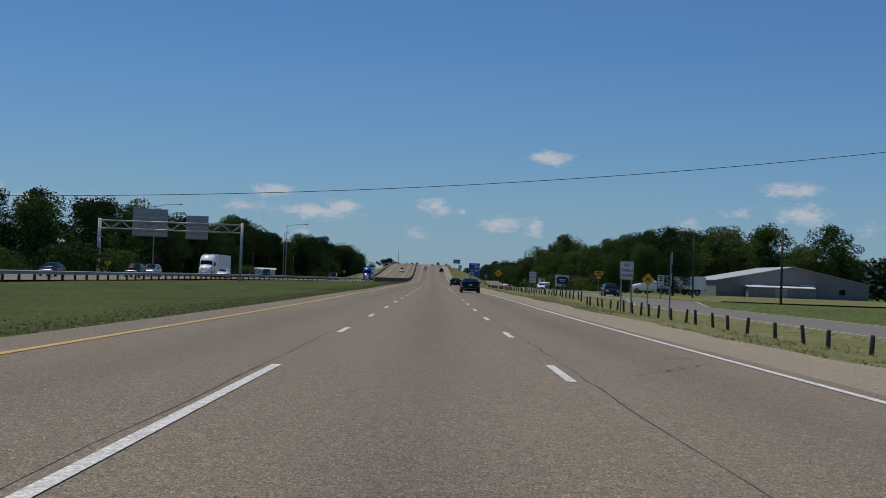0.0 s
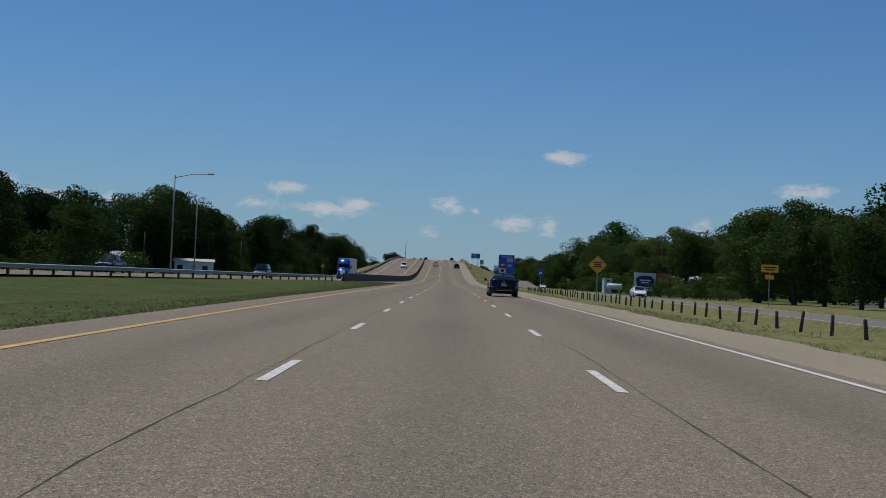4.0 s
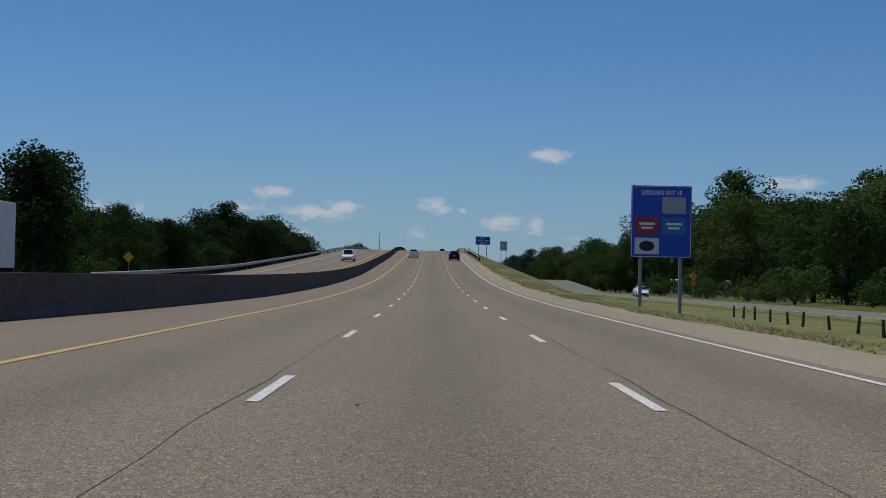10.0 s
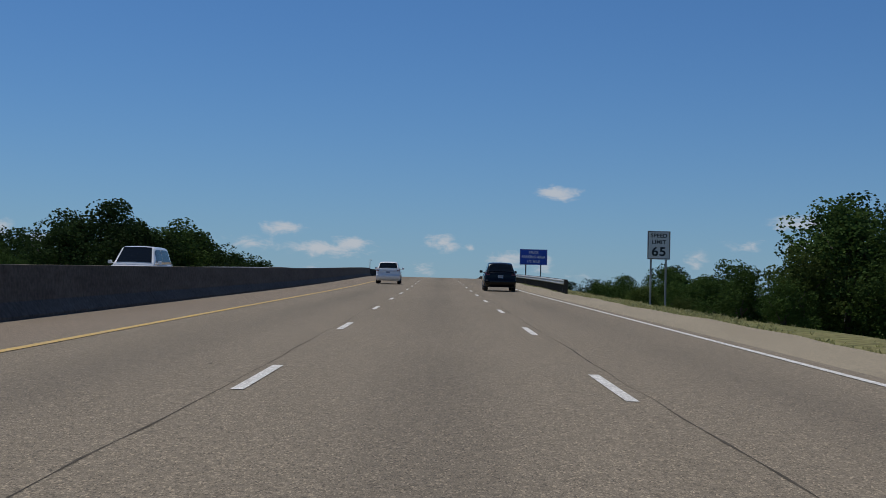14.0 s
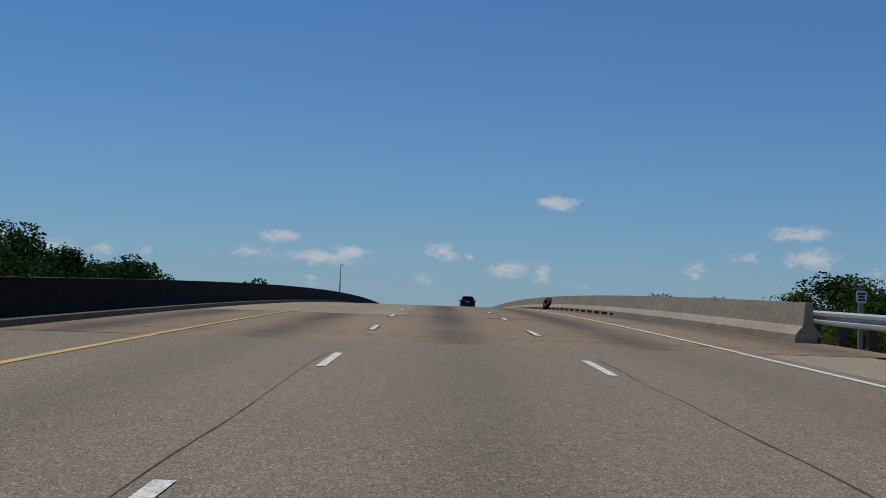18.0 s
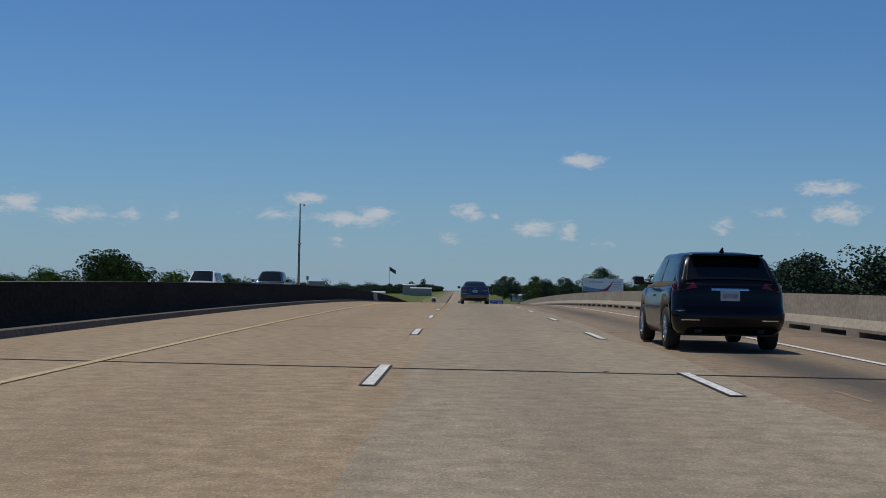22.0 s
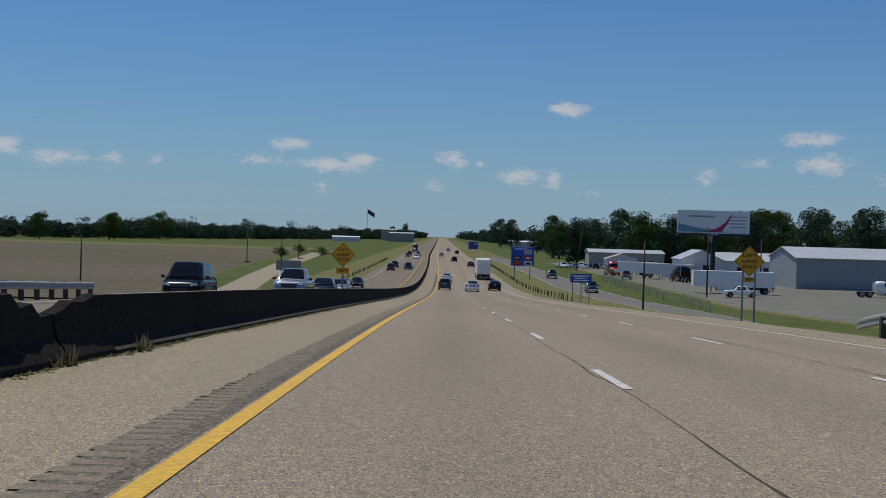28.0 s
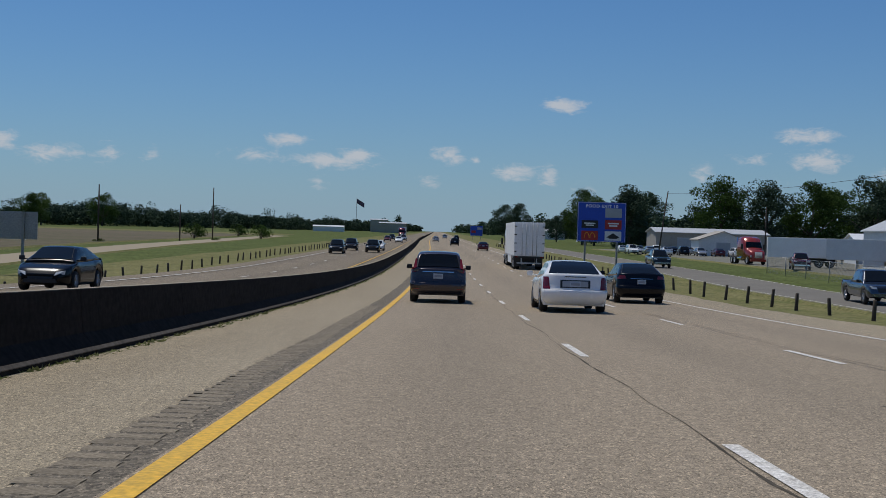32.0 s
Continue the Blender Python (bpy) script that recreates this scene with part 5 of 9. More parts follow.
# overhead gantry
e = thing("sign_gantry", pose(road_x(188), 188, 0.35), "steel truss sign gantry over the opposite carriageway, seen from behind", "gantry")
for u in (-29.7, -51.4):
    for dy in (-0.5, 0.5):
        part("column", tube(bmesh.new(), [(u, dy, -0.3), (u, dy, 8.7)], 0.14, 10), STEEL, e)
    for k in range(6):
        part("brace", tube(bmesh.new(), [(u, -0.5 if k % 2 else 0.5, 0.6 + k * 1.3), (u, 0.5 if k % 2 else -0.5, 1.9 + k * 1.3)], 0.05, 6), STEEL, e)
for dy in (-0.5, 0.5):
    for z in (7.2, 8.4):
        part("chord", tube(bmesh.new(), [(-51.4, dy, z), (-29.7, dy, z)], 0.085, 8), STEEL, e)
for k in range(14):
    x = -51.2 + k * 1.53
    for dy in (-0.5, 0.5):
        part("web", tube(bmesh.new(), [(x, dy, 7.2 if k % 2 else 8.4), (x + 1.53, dy, 8.4 if k % 2 else 7.2)], 0.045, 6), STEEL, e)
for x0, x1, z0, z1 in ((-46.6, -41.2, 6.2, 10.4), (-38.4, -35.0, 6.0, 9.6)):
    p = part("sign_panel", boxbm(x0, x1, 0.7, 0.76, z0, z1), SIGN_BACK, e)
    for i in range(5):
        zz = z0 + (z1 - z0) * (i + 0.5) / 5
        part("rail", boxbm(x0, x1, 0.63, 0.69, zz - 0.05, zz + 0.05), STEEL, p)


# ---------------------------------------------------------------- guardrails
WBEAM = [(-0.03, 0.42), (0.04, 0.46), (0.04, 0.52), (-0.03, 0.56), (-0.03, 0.60), (0.04, 0.64), (0.04, 0.70), (-0.03, 0.74), (-0.045, 0.74), (0.02, 0.70), (0.02, 0.64),
         (-0.045, 0.60), (-0.045, 0.56), (0.02, 0.52), (0.02, 0.46), (-0.045, 0.42)]


def guardrail(y0, y1, u, label, side=1, dz=0.0, spacing=1.9, follow=True):
    e = thing("guardrail", Matrix(), label, "guardrail")
    prof = [(-a * side, b) for a, b in WBEAM]
    part("rail_beam", prism(bmesh.new(), y0, y1, u, prof, 4, dz), STEEL, e)
    n = int((y1 - y0) / spacing)
    for i in range(n + 1):
        y = y0 + (y1 - y0) * i / n
        c = rp(y, val(u, y) + side * 0.16, dz)
        b = min(c.z, gz(y, val(u, y) + side * 0.16)) - 0.4
        part("post", boxbm(c.x - 0.09, c.x + 0.09, y - 0.09, y + 0.09, b, c.z + 0.76), WOOD, e)
        part("spacer_block", boxbm(*sorted((c.x - side * 0.09, c.x - side * 0.13)), y - 0.07, y + 0.07, c.z + 0.45, c.z + 0.71), WOOD, e)
    return e


guardrail(566, BRIDGE0 + 7, lambda y: 8.35 - 0.3 * (1 - min(1, (y - 566) / 20)), "galvanised w-beam guardrail on wooden posts leading to the parapet")
guardrail(BRIDGE1 - 1, 1003, 8.3, "galvanised w-beam guardrail on wooden posts after the bridge")
e = thing("guardrail_terminal", Matrix(), "flared sloping guardrail end", "guardrail")
part("rail_beam", prism(bmesh.new(), 1003, 1011, lambda y: 8.3 + (y - 1003) ** 2 * 0.012, [(-a, b) for a, b in WBEAM], 1, lambda y: -0.42 * max(0, (y - 1003) / 8) ** 1.5), STEEL, e)
for y in (1004.5, 1007):
    c = rp(y, 8.5)
    part("post", boxbm(c.x - 0.09, c.x + 0.09, y - 0.09, y + 0.09, c.z - 0.8, c.z + 0.5), WOOD, e)
guardrail(60, 309, lambda y: opp(y) + opp_half(y) + 0.2 if y < 296 else opp(y) + opp_half(y) + 0.2 + (y - 296) * 0.02, "weathered guardrail along the median side of the opposite carriageway", -1, 0.0, 3.8)
guardrail(425, BRIDGE0, lambda y: opp(y) - opp_half(y) - 0.2, "guardrail on the far side of the opposite carriageway", -1, 0.0, 3.8)

guardrail(BRIDGE1 + 4, 1031, lambda y: opp(y) - opp_half(y) + 0.35, "galvanised guardrail leading off the far parapet", -1, 0.0, 1.9)

# ---------------------------------------------------------------- wooden posts beside the shoulders
random.seed(4)
post_mesh = None


def marker_posts(y0, y1, step, ufun, label, hgt=0.75):
    global post_mesh
    if post_mesh is None:
        m = tube(bmesh.new(), [(0, 0, -0.4), (0, 0, 0.4), (0, 0, hgt - 0.03), (0, 0, hgt)], [0.075, 0.07, 0.066, 0.05], 8)
        proto = part("wooden_post", m, WOOD)
        post_mesh = proto.data
        bpy.data.objects.remove(proto)
    y = y0
    while y < y1:
        u = ufun(y) + random.uniform(-0.12, 0.12)
        o = new("wooden_post", post_mesh)
        o.matrix_world = pose(road_x(y) + u, y, gz(y, u) + random.uniform(-0.1, 0.04), random.uniform(-5, 5), random.uniform(-6, 6), random.uniform(0, 90))
        tagged(o, label, "post", "posts along the verge")
        y += step * random.uniform(0.93, 1.07)


marker_posts(-30, 418, 3.8, lambda y: float(np.interp(y, [-30, 30, 60, 215, 290, 395, 420], [11.8, 12.0, 12.8, 14.0, 15.4, 17.0, 18.5])), "dark weathered wooden bollard post in the grass verge")
marker_posts(1118, 1420, 4.2, lambda y: float(np.interp(y, [1118, 1200, 1420], [10.6, 9.8, 10.5])), "short dark wooden bollard post in the near verge")
marker_posts(1075, 1420, 4.2, lambda y: opp(y) - opp_half(y) - 2.6, "short dark wooden bollard post in the far verge")

# ---------------------------------------------------------------- trees
LEAF = mat("leaf_green", (0.070, 0.112, 0.028), 0.9, color2=(0.036, 0.068, 0.017), scale=0.22, fine=2.0, fine_amount=0.3, island=True, spec=0.06)
LEAF_LIGHT = mat("leaf_light_green", (0.105, 0.14, 0.04), 0.9, color2=(0.05, 0.08, 0.018), scale=0.25, fine=2.0, fine_amount=0.3, island=True, spec=0.06)
LEAF_DARK = mat("leaf_dark_green", (0.040, 0.068, 0.020), 0.9, color2=(0.019, 0.036, 0.011), scale=0.22, fine=2.0, fine_amount=0.35, island=True, spec=0.05)
# bluer and greyer: the haze of distance is painted into this leaf colour
LEAF_HAZED = mat("leaf_hazed_green", (0.060, 0.088, 0.052), 0.8, color2=(0.042, 0.066, 0.042), scale=0.03, fine=0.3, fine_amount=0.3, island=True, spec=0.06)
for lm, lf in ((LEAF, 0.3), (LEAF_LIGHT, 0.35), (LEAF_DARK, 0.22)):
    see_through(lm, lf)
BARK = mat("bark", (0.10, 0.08, 0.06), 0.95, color2=(0.06, 0.05, 0.04), scale=1.5, stretch=(3, 3, 0.5), fine=14, bump=0.4)


def leaf_clump(verts, faces, c, r, n, size, rnd, flat=0.75):
    for _ in range(n):
        d = Vector((rnd.gauss(0, 1), rnd.gauss(0, 1), rnd.gauss(0, 1))).normalized()
        q = c + Vector((d.x, d.y, d.z * flat)) * r * rnd.uniform(0.55, 1.0) ** 0.5
        a = Vector((rnd.gauss(0, 1), rnd.gauss(0, 1), rnd.gauss(0, 1))).normalized()
        nrm = (d * 0.9 + a * 0.8).normalized()
        t = nrm.cross(Vector((0.3, 0.2, 1))).normalized()
        b = nrm.cross(t)
        s = size * rnd.uniform(0.6, 1.3)
        k = len(verts)
        verts += [q - t * s, q + b * s * 0.7, q + t * s, q - b * s * 0.7]
        faces.append((k, k + 1, k + 2, k + 3))


def tree_proto(seed, height, spread, trunk_h, leafm, clumps=75, per=118, size=0.172, lobes=5):
    rnd = random.Random(seed)
    e = new("tree")
    r0 = height * 0.022
    bm = bmesh.new()
    top = Vector((rnd.uniform(-0.5, 0.5), rnd.uniform(-0.5, 0.5), height * 0.8))
    tube(bm, [(0, 0, -0.5), (0.05, 0, trunk_h), top * 0.6 + Vector((0.2, 0.1, 0)), top], [r0 * 1.25, r0, r0 * 0.6, r0 * 0.15], 8)
    heads = []
    for k in range(lobes):
        a = 6.283 * (k + rnd.random() * 0.6) / lobes
        z0 = rnd.uniform(trunk_h, height * 0.5)
        tip = Vector((math.cos(a) * spread * rnd.uniform(0.55, 0.9), math.sin(a) * spread * rnd.uniform(0.55, 0.9), z0 + rnd.uniform(0.15, 0.42) * height))
        tube(bm, [(0, 0, z0), tip * 0.5 + Vector((0, 0, z0 * 0.5 + 0.3)), tip], [r0 * 0.55, r0 * 0.35, r0 * 0.1], 6)
        heads.append(tip)
    heads.append(top)
    heads.append(Vector((0, 0, height * 0.88)))
    part("trunk", bm, BARK, e)
    verts, faces = [], []
    for i in range(clumps):
        if i % 3 == 0:
            hd = heads[(i // 3) % len(heads)]
            c = Vector((hd.x, hd.y, hd.z)) + Vector((rnd.gauss(0, 1) * spread * 0.2, rnd.gauss(0, 1) * spread * 0.2, rnd.gauss(0, 1) * height * 0.07))
        else:
            f = rnd.uniform(0.0, 1.0)
            a = rnd.uniform(0, 6.283)
            env = spread * math.sqrt(max(0.05, 1 - (2 * f - 0.85) ** 2 / 1.4)) * (0.8 + 0.3 * math.sin(3 * a + seed) + rnd.uniform(-0.15, 0.1))
            c = Vector((math.cos(a) * env * rnd.uniform(0.5, 0.95), math.sin(a) * env * rnd.uniform(0.5, 0.95), height * (0.14 + 0.78 * f)))
        c.z = min(max(c.z, height * 0.12), height * 0.93)
        leaf_clump(verts, faces, c, rnd.uniform(0.08, 0.135) * height, per, size * height / 13, rnd)
    me = bpy.data.meshes.new("crown")
    me.from_pydata([tuple(v) for v in verts], [], faces)
    me.materials.append(leafm)
    o = new("crown", me)
    o.parent = e
    return e


def bush_proto(seed, height, spread, leafm):
    rnd = random.Random(seed)
    e = new("bush")
    bm = bmesh.new()
    for k in range(4):
        a = k * 1.6
        tube(bm, [(0, 0, -0.2), (math.cos(a) * spread * 0.4, math.sin(a) * spread * 0.4, height * 0.7)], [0.06, 0.02], 5)
    part("stems", bm, BARK, e)
    verts, faces = [], []
    for i in range(16):
        c = Vector((rnd.uniform(-1, 1) * spread, rnd.uniform(-1, 1) * spread, height * rnd.uniform(0.25, 0.8)))
        leaf_clump(verts, faces, c, height * 0.28, 84, 0.125 * height / 3, rnd)
    me = bpy.data.meshes.new("foliage")
    me.from_pydata([tuple(v) for v in verts], [], faces)
    me.materials.append(leafm)
    o = new("foliage", me)
    o.parent = e
    return e


PROTOS = [tree_proto(21, 13, 4.6, 2.4, LEAF), tree_proto(22, 15, 5.2, 2.6, LEAF, 84), tree_proto(23, 12, 5.4, 1.8, LEAF, 80), tree_proto(24, 16, 4.4, 3.2, LEAF, 80),
          tree_proto(25, 14, 5.0, 2.2, LEAF_LIGHT, 66), tree_proto(26, 18, 6.2, 4.0, LEAF, 92), tree_proto(27, 11, 4.2, 1.2, LEAF, 74),
          tree_proto(28, 13, 5.8, 1.6, LEAF, 92, lobes=6), tree_proto(29, 14, 6.2, 1.8, LEAF, 96, lobes=7)]
PH = [13, 15, 12, 16, 14, 18, 11, 13, 14]
BUSHES = [bush_proto(31, 3.0, 1.8, LEAF), bush_proto(32, 2.4, 2.0, LEAF_LIGHT), bush_proto(33, 4.0, 2.2, LEAF)]
for q in PROTOS:
    tagged(q, "broad leafy deciduous tree with dense dark green crown", "tree")
for q in BUSHES:
    tagged(q, "dense green roadside bush", "bush")


def stand(kinds, k, m, scale, label="", group=""):
    o = copy_thing(kinds[k], m)
    o.scale = (scale, scale, scale * 1.0)
    if label:
        tagged(o, label)
    if group:
        tagged(o, "", "", group)
    species = LEAVES.get(group)
    if species:
        leafage = next(c for c in o.children if c.name.startswith(("crown", "foliage")))
        leafage.material_slots[0].link = "OBJECT"
        leafage.material_slots[0].material = species[int(abs(m.translation.y) * 7) % len(species)]
    return o


LEAVES = {"trees beyond the opposite carriageway": (LEAF_DARK, LEAF_DARK, LEAF_DARK, LEAF), "bushes beyond the opposite carriageway": (LEAF_DARK, LEAF),
          "trees beyond the frontage road": (LEAF, LEAF_LIGHT, LEAF, LEAF_DARK, LEAF_LIGHT), "bushes beyond the frontage road": (LEAF_LIGHT, LEAF), "trees behind the truck yards": (LEAF, LEAF_HAZED, LEAF_HAZED)}
random.seed(8)


def tree_at(y, u, top, k=None, label="", group=""):
    k = random.randrange(len(PROTOS)) if k is None else k
    z = gz(y, u) - 0.1
    s = max(0.25, (top - z) / PH[k])
    return stand(PROTOS, k, pose(road_x(y) + u, y, z, 0, 0, random.uniform(0, 360)), s, label, group)


def tree_row(y0, y1, step, u0, u1, h0, h1, group, hfun=None):
    y = y0
    while y < y1:
        u = random.uniform(val(u0, y), val(u1, y))
        f = hfun(y) if hfun else 1.0
        tree_at(y, u, gz(y, u) + random.uniform(h0, h1) * f, None, "", group)
        y += step * random.uniform(0.75, 1.3)


def bush_row(y0, y1, step, u0, u1, s0, s1, group):
    y = y0
    while y < y1:
        u = random.uniform(val(u0, y), val(u1, y))
        stand(BUSHES, random.randrange(3), pose(road_x(y) + u, y, gz(y, u) - 0.15, 0, 0, random.uniform(0, 360)), random.uniform(s0, s1), "", group)
        y += step * random.uniform(0.7, 1.3)


# beyond the opposite carriageway
GL = "trees beyond the opposite carriageway"
def wide():
    return (2, 7, 8)[random.randrange(3)]


tree_at(244, -50, 13.2, wide(), "", GL)
tree_at(259, -49, 11.4, wide(), "", GL)
tree_at(425, -73, 19.1, wide(), "", GL)
tree_at(399, -77, 18.5, wide(), "", GL)
tree_at(454, -69, 21.9, wide(), "", GL)
tree_at(460, -49, 15.7, 3, "", GL)
tree_at(465, -63, 17.8, 5, "", GL)
tree_at(494, -49, 18.0, 3, "", GL)
tree_at(521, -56, 19.2, wide(), "", GL)
tree_at(545, -51, 13.6, wide(), "", GL)
tree_at(644, -94, 24.7, wide(), "", GL)
tree_at(724, -69, 22.1, 0, "", GL)
tree_at(731, -84, 20.0, wide(), "", GL)
tree_at(730, -63, 25.2, wide(), "", GL)
tree_at(744, -50, 20.8, wide(), "", GL)
tree_at(765, -55, 23.1, wide(), "", GL)
tree_at(796, -50, 18.6, wide(), "", GL)
tree_at(834, -49, 19.9, wide(), "", GL)
tree_at(219, -49, 11.8, wide(), "", GL)
tree_at(232, -50, 9.3, wide(), "", GL)
tree_at(245, -60, 15.1, 0, "", GL)
tree_at(265, -54, 11.0, wide(), "", GL)
tree_at(276, -66, 14.0, wide(), "", GL)
tree_at(281, -63, 13.2, 3, "", GL)
tree_at(295, -58, 9.1, 3, "", GL)
tree_at(301, -50, 10.0, 0, "", GL)
tree_at(306, -84, 18.8, wide(), "", GL)
tree_at(314, -70, 12.4, 0, "", GL)
tree_at(324, -55, 10.3, wide(), "", GL)
tree_at(335, -67, 13.8, 3, "", GL)
tree_at(350, -74, 13.1, wide(), "", GL)
tree_at(355, -96, 22.3, 3, "", GL)
tree_at(364, -84, 18.3, 3, "", GL)
tree_at(414, -66, 16.0, 3, "", GL)
tree_at(430, -65, 17.0, wide(), "", GL)
tree_at(393, -84, 16.1, 5, "", GL)
tree_at(400, -94, 15.6, 3, "", GL)
tree_at(457, -73, 23.4, wide(), "", GL)
tree_at(416, -66, 16.6, 0, "", GL)
tree_at(428, -56, 16.5, wide(), "", GL)
tree_at(436, -62, 17.6, 3, "", GL)
tree_at(441, -92, 18.7, 0, "", GL)
tree_at(445, -54, 13.5, 5, "", GL)
tree_at(453, -93, 15.0, 0, "", GL)
tree_at(470, -50, 13.1, wide(), "", GL)
tree_at(476, -95, 18.1, 5, "", GL)
tree_at(479, -70, 14.4, 5, "", GL)
tree_at(488, -77, 22.8, 0, "", GL)
tree_at(499, -60, 9.5, wide(), "", GL)
tree_at(506, -82, 22.3, 0, "", GL)
tree_at(508, -78, 20.8, wide(), "", GL)
tree_at(515, -83, 23.6, wide(), "", GL)
tree_at(524, -67, 12.1, 3, "", GL)
tree_at(536, -93, 21.3, 0, "", GL)
tree_at(539, -83, 17.1, 5, "", GL)
tree_at(561, -51, 11.1, 0, "", GL)
tree_at(568, -70, 14.4, wide(), "", GL)
tree_at(574, -74, 13.7, 3, "", GL)
tree_at(579, -83, 16.3, 0, "", GL)
tree_at(589, -62, 11.5, wide(), "", GL)
tree_at(595, -92, 12.7, 0, "", GL)
tree_at(602, -55, 14.1, 5, "", GL)
tree_at(608, -55, 11.3, wide(), "", GL)
tree_at(616, -69, 16.6, 3, "", GL)
tree_at(627, -57, 10.6, wide(), "", GL)
tree_at(631, -76, 17.3, wide(), "", GL)
tree_at(637, -51, 10.5, wide(), "", GL)
tree_at(645, -84, 18.5, wide(), "", GL)
tree_at(661, -96, 23.9, 5, "", GL)
tree_at(665, -63, 11.0, 3, "", GL)
tree_at(677, -69, 14.6, 5, "", GL)
tree_at(680, -58, 17.0, 0, "", GL)
tree_at(686, -48, 17.8, 5, "", GL)
tree_at(691, -93, 16.9, 5, "", GL)
tree_at(698, -77, 16.6, 0, "", GL)
tree_at(713, -48, 20.0, 0, "", GL)
tree_at(718, -75, 14.8, 0, "", GL)
tree_at(736, -77, 14.8, 3, "", GL)
tree_at(739, -63, 22.7, 5, "", GL)
tree_at(750, -82, 15.3, 5, "", GL)
tree_at(756, -48, 18.2, 0, "", GL)
tree_at(768, -70, 22.8, wide(), "", GL)
tree_at(778, -61, 20.7, wide(), "", GL)
tree_at(785, -74, 22.8, 0, "", GL)
tree_at(798, -94, 16.1, 0, "", GL)
tree_at(807, -78, 20.0, wide(), "", GL)
tree_at(815, -86, 17.6, 3, "", GL)
tree_at(822, -49, 15.2, 3, "", GL)
tree_at(825, -55, 14.4, 0, "", GL)
tree_at(831, -93, 16.2, 3, "", GL)
tree_at(838, -60, 17.9, 0, "", GL)
tree_at(850, -74, 25.0, 0, "", GL)
tree_at(861, -93, 18.4, 5, "", GL)
tree_at(864, -62, 19.9, 3, "", GL)
tree_at(876, -83, 18.8, 3, "", GL)
tree_at(887, -85, 20.6, 0, "", GL)
tree_at(889, -57, 16.2, 0, "", GL)
tree_at(895, -93, 24.0, 5, "", GL)
tree_at(905, -82, 22.2, wide(), "", GL)
tree_at(918, -85, 16.6, wide(), "", GL)
for y0, y1 in ((150, 362), (424, 880)):
    bush_row(y0, y1, 7, -60, -50, 0.9, 1.6, "bushes beyond the opposite carriageway")
# along the right-hand frontage road
GR = "trees beyond the frontage road"
tree_at(224, 43, 9.3, 0, "", GR)
tree_at(274, 51, 15.2, wide(), "", GR)
tree_at(295, 45, 14.1, wide(), "", GR)
tree_at(306, 43, 13.6, wide(), "", GR)
tree_at(474, 67, 17.8, wide(), "", GR)
tree_at(506, 50, 15.0, wide(), "", GR)
tree_at(561, 77, 23.2, wide(), "", GR)
tree_at(669, 69.3, 22.6, wide(), "", GR)
tree_at(601, 62, 26.2, wide(), "", GR)
tree_at(646, 44, 10.1, 0, "", GR)
tree_at(656, 55, 21.3, 0, "", GR)
tree_at(675, 45, 14.3, wide(), "", GR)
tree_at(699, 68, 26.2, 0, "", GR)
tree_at(780, 43, 15.1, wide(), "", GR)
tree_at(791, 56, 17.2, 0, "", GR)
tree_at(831, 45, 15.8, wide(), "", GR)
tree_at(271, 46, 11.2, 5, "", GR)
tree_at(280, 56, 11.4, 3, "", GR)
tree_at(292, 48, 11.7, 3, "", GR)
tree_at(312, 62, 14.6, 0, "", GR)
tree_at(321, 46, 10.8, 3, "", GR)
tree_at(327, 48, 14.3, 5, "", GR)
tree_at(367, 78, 18.0, 3, "", GR)
tree_at(392, 54, 11.3, 3, "", GR)
tree_at(392, 49, 14.5, 3, "", GR)
tree_at(389, 93, 18.0, 5, "", GR)
tree_at(398, 42, 8.7, wide(), "", GR)
tree_at(410, 70, 21.2, 5, "", GR)
tree_at(414, 83, 22.4, 3, "", GR)
tree_at(429, 54, 11.9, 0, "", GR)
tree_at(433, 64, 13.9, 3, "", GR)
tree_at(446, 43, 10.6, wide(), "", GR)
tree_at(450, 96, 21.4, wide(), "", GR)
tree_at(461, 55, 10.4, 3, "", GR)
tree_at(465, 86, 20.6, 0, "", GR)
tree_at(480, 96, 20.2, 3, "", GR)
tree_at(486, 48, 12.5, 5, "", GR)
tree_at(493, 84, 20.2, 0, "", GR)
tree_at(498, 56, 16.1, 5, "", GR)
tree_at(514, 82, 14.9, 5, "", GR)
tree_at(522, 60, 14.3, 5, "", GR)
tree_at(532, 66, 18.4, 0, "", GR)
tree_at(537, 49, 17.0, wide(), "", GR)
tree_at(541, 77, 14.9, 0, "", GR)
tree_at(544, 97, 19.1, 3, "", GR)
tree_at(553, 69, 16.3, wide(), "", GR)
tree_at(570, 95, 22.5, 5, "", GR)
tree_at(576, 64, 19.4, 3, "", GR)
tree_at(584, 76, 18.5, 0, "", GR)
tree_at(592, 95, 20.3, 0, "", GR)
tree_at(601, 76, 21.1, 5, "", GR)
tree_at(652, 48, 14.5, 0, "", GR)
tree_at(645, 59, 18.6, wide(), "", GR)
tree_at(642, 70, 24.8, 3, "", GR)
tree_at(640, 74, 19.2, 0, "", GR)
tree_at(643, 96, 21.6, 5, "", GR)
tree_at(662, 83, 18.2, 0, "", GR)
tree_at(668, 84, 23.4, 0, "", GR)
tree_at(679, 50, 8.8, wide(), "", GR)
tree_at(692, 93, 18.4, wide(), "", GR)
tree_at(694, 64, 14.0, 3, "", GR)
tree_at(703, 42, 8.9, wide(), "", GR)
tree_at(709, 67, 13.4, wide(), "", GR)
tree_at(715, 44, 11.8, wide(), "", GR)
tree_at(722, 77, 18.2, wide(), "", GR)
tree_at(731, 77, 20.8, wide(), "", GR)
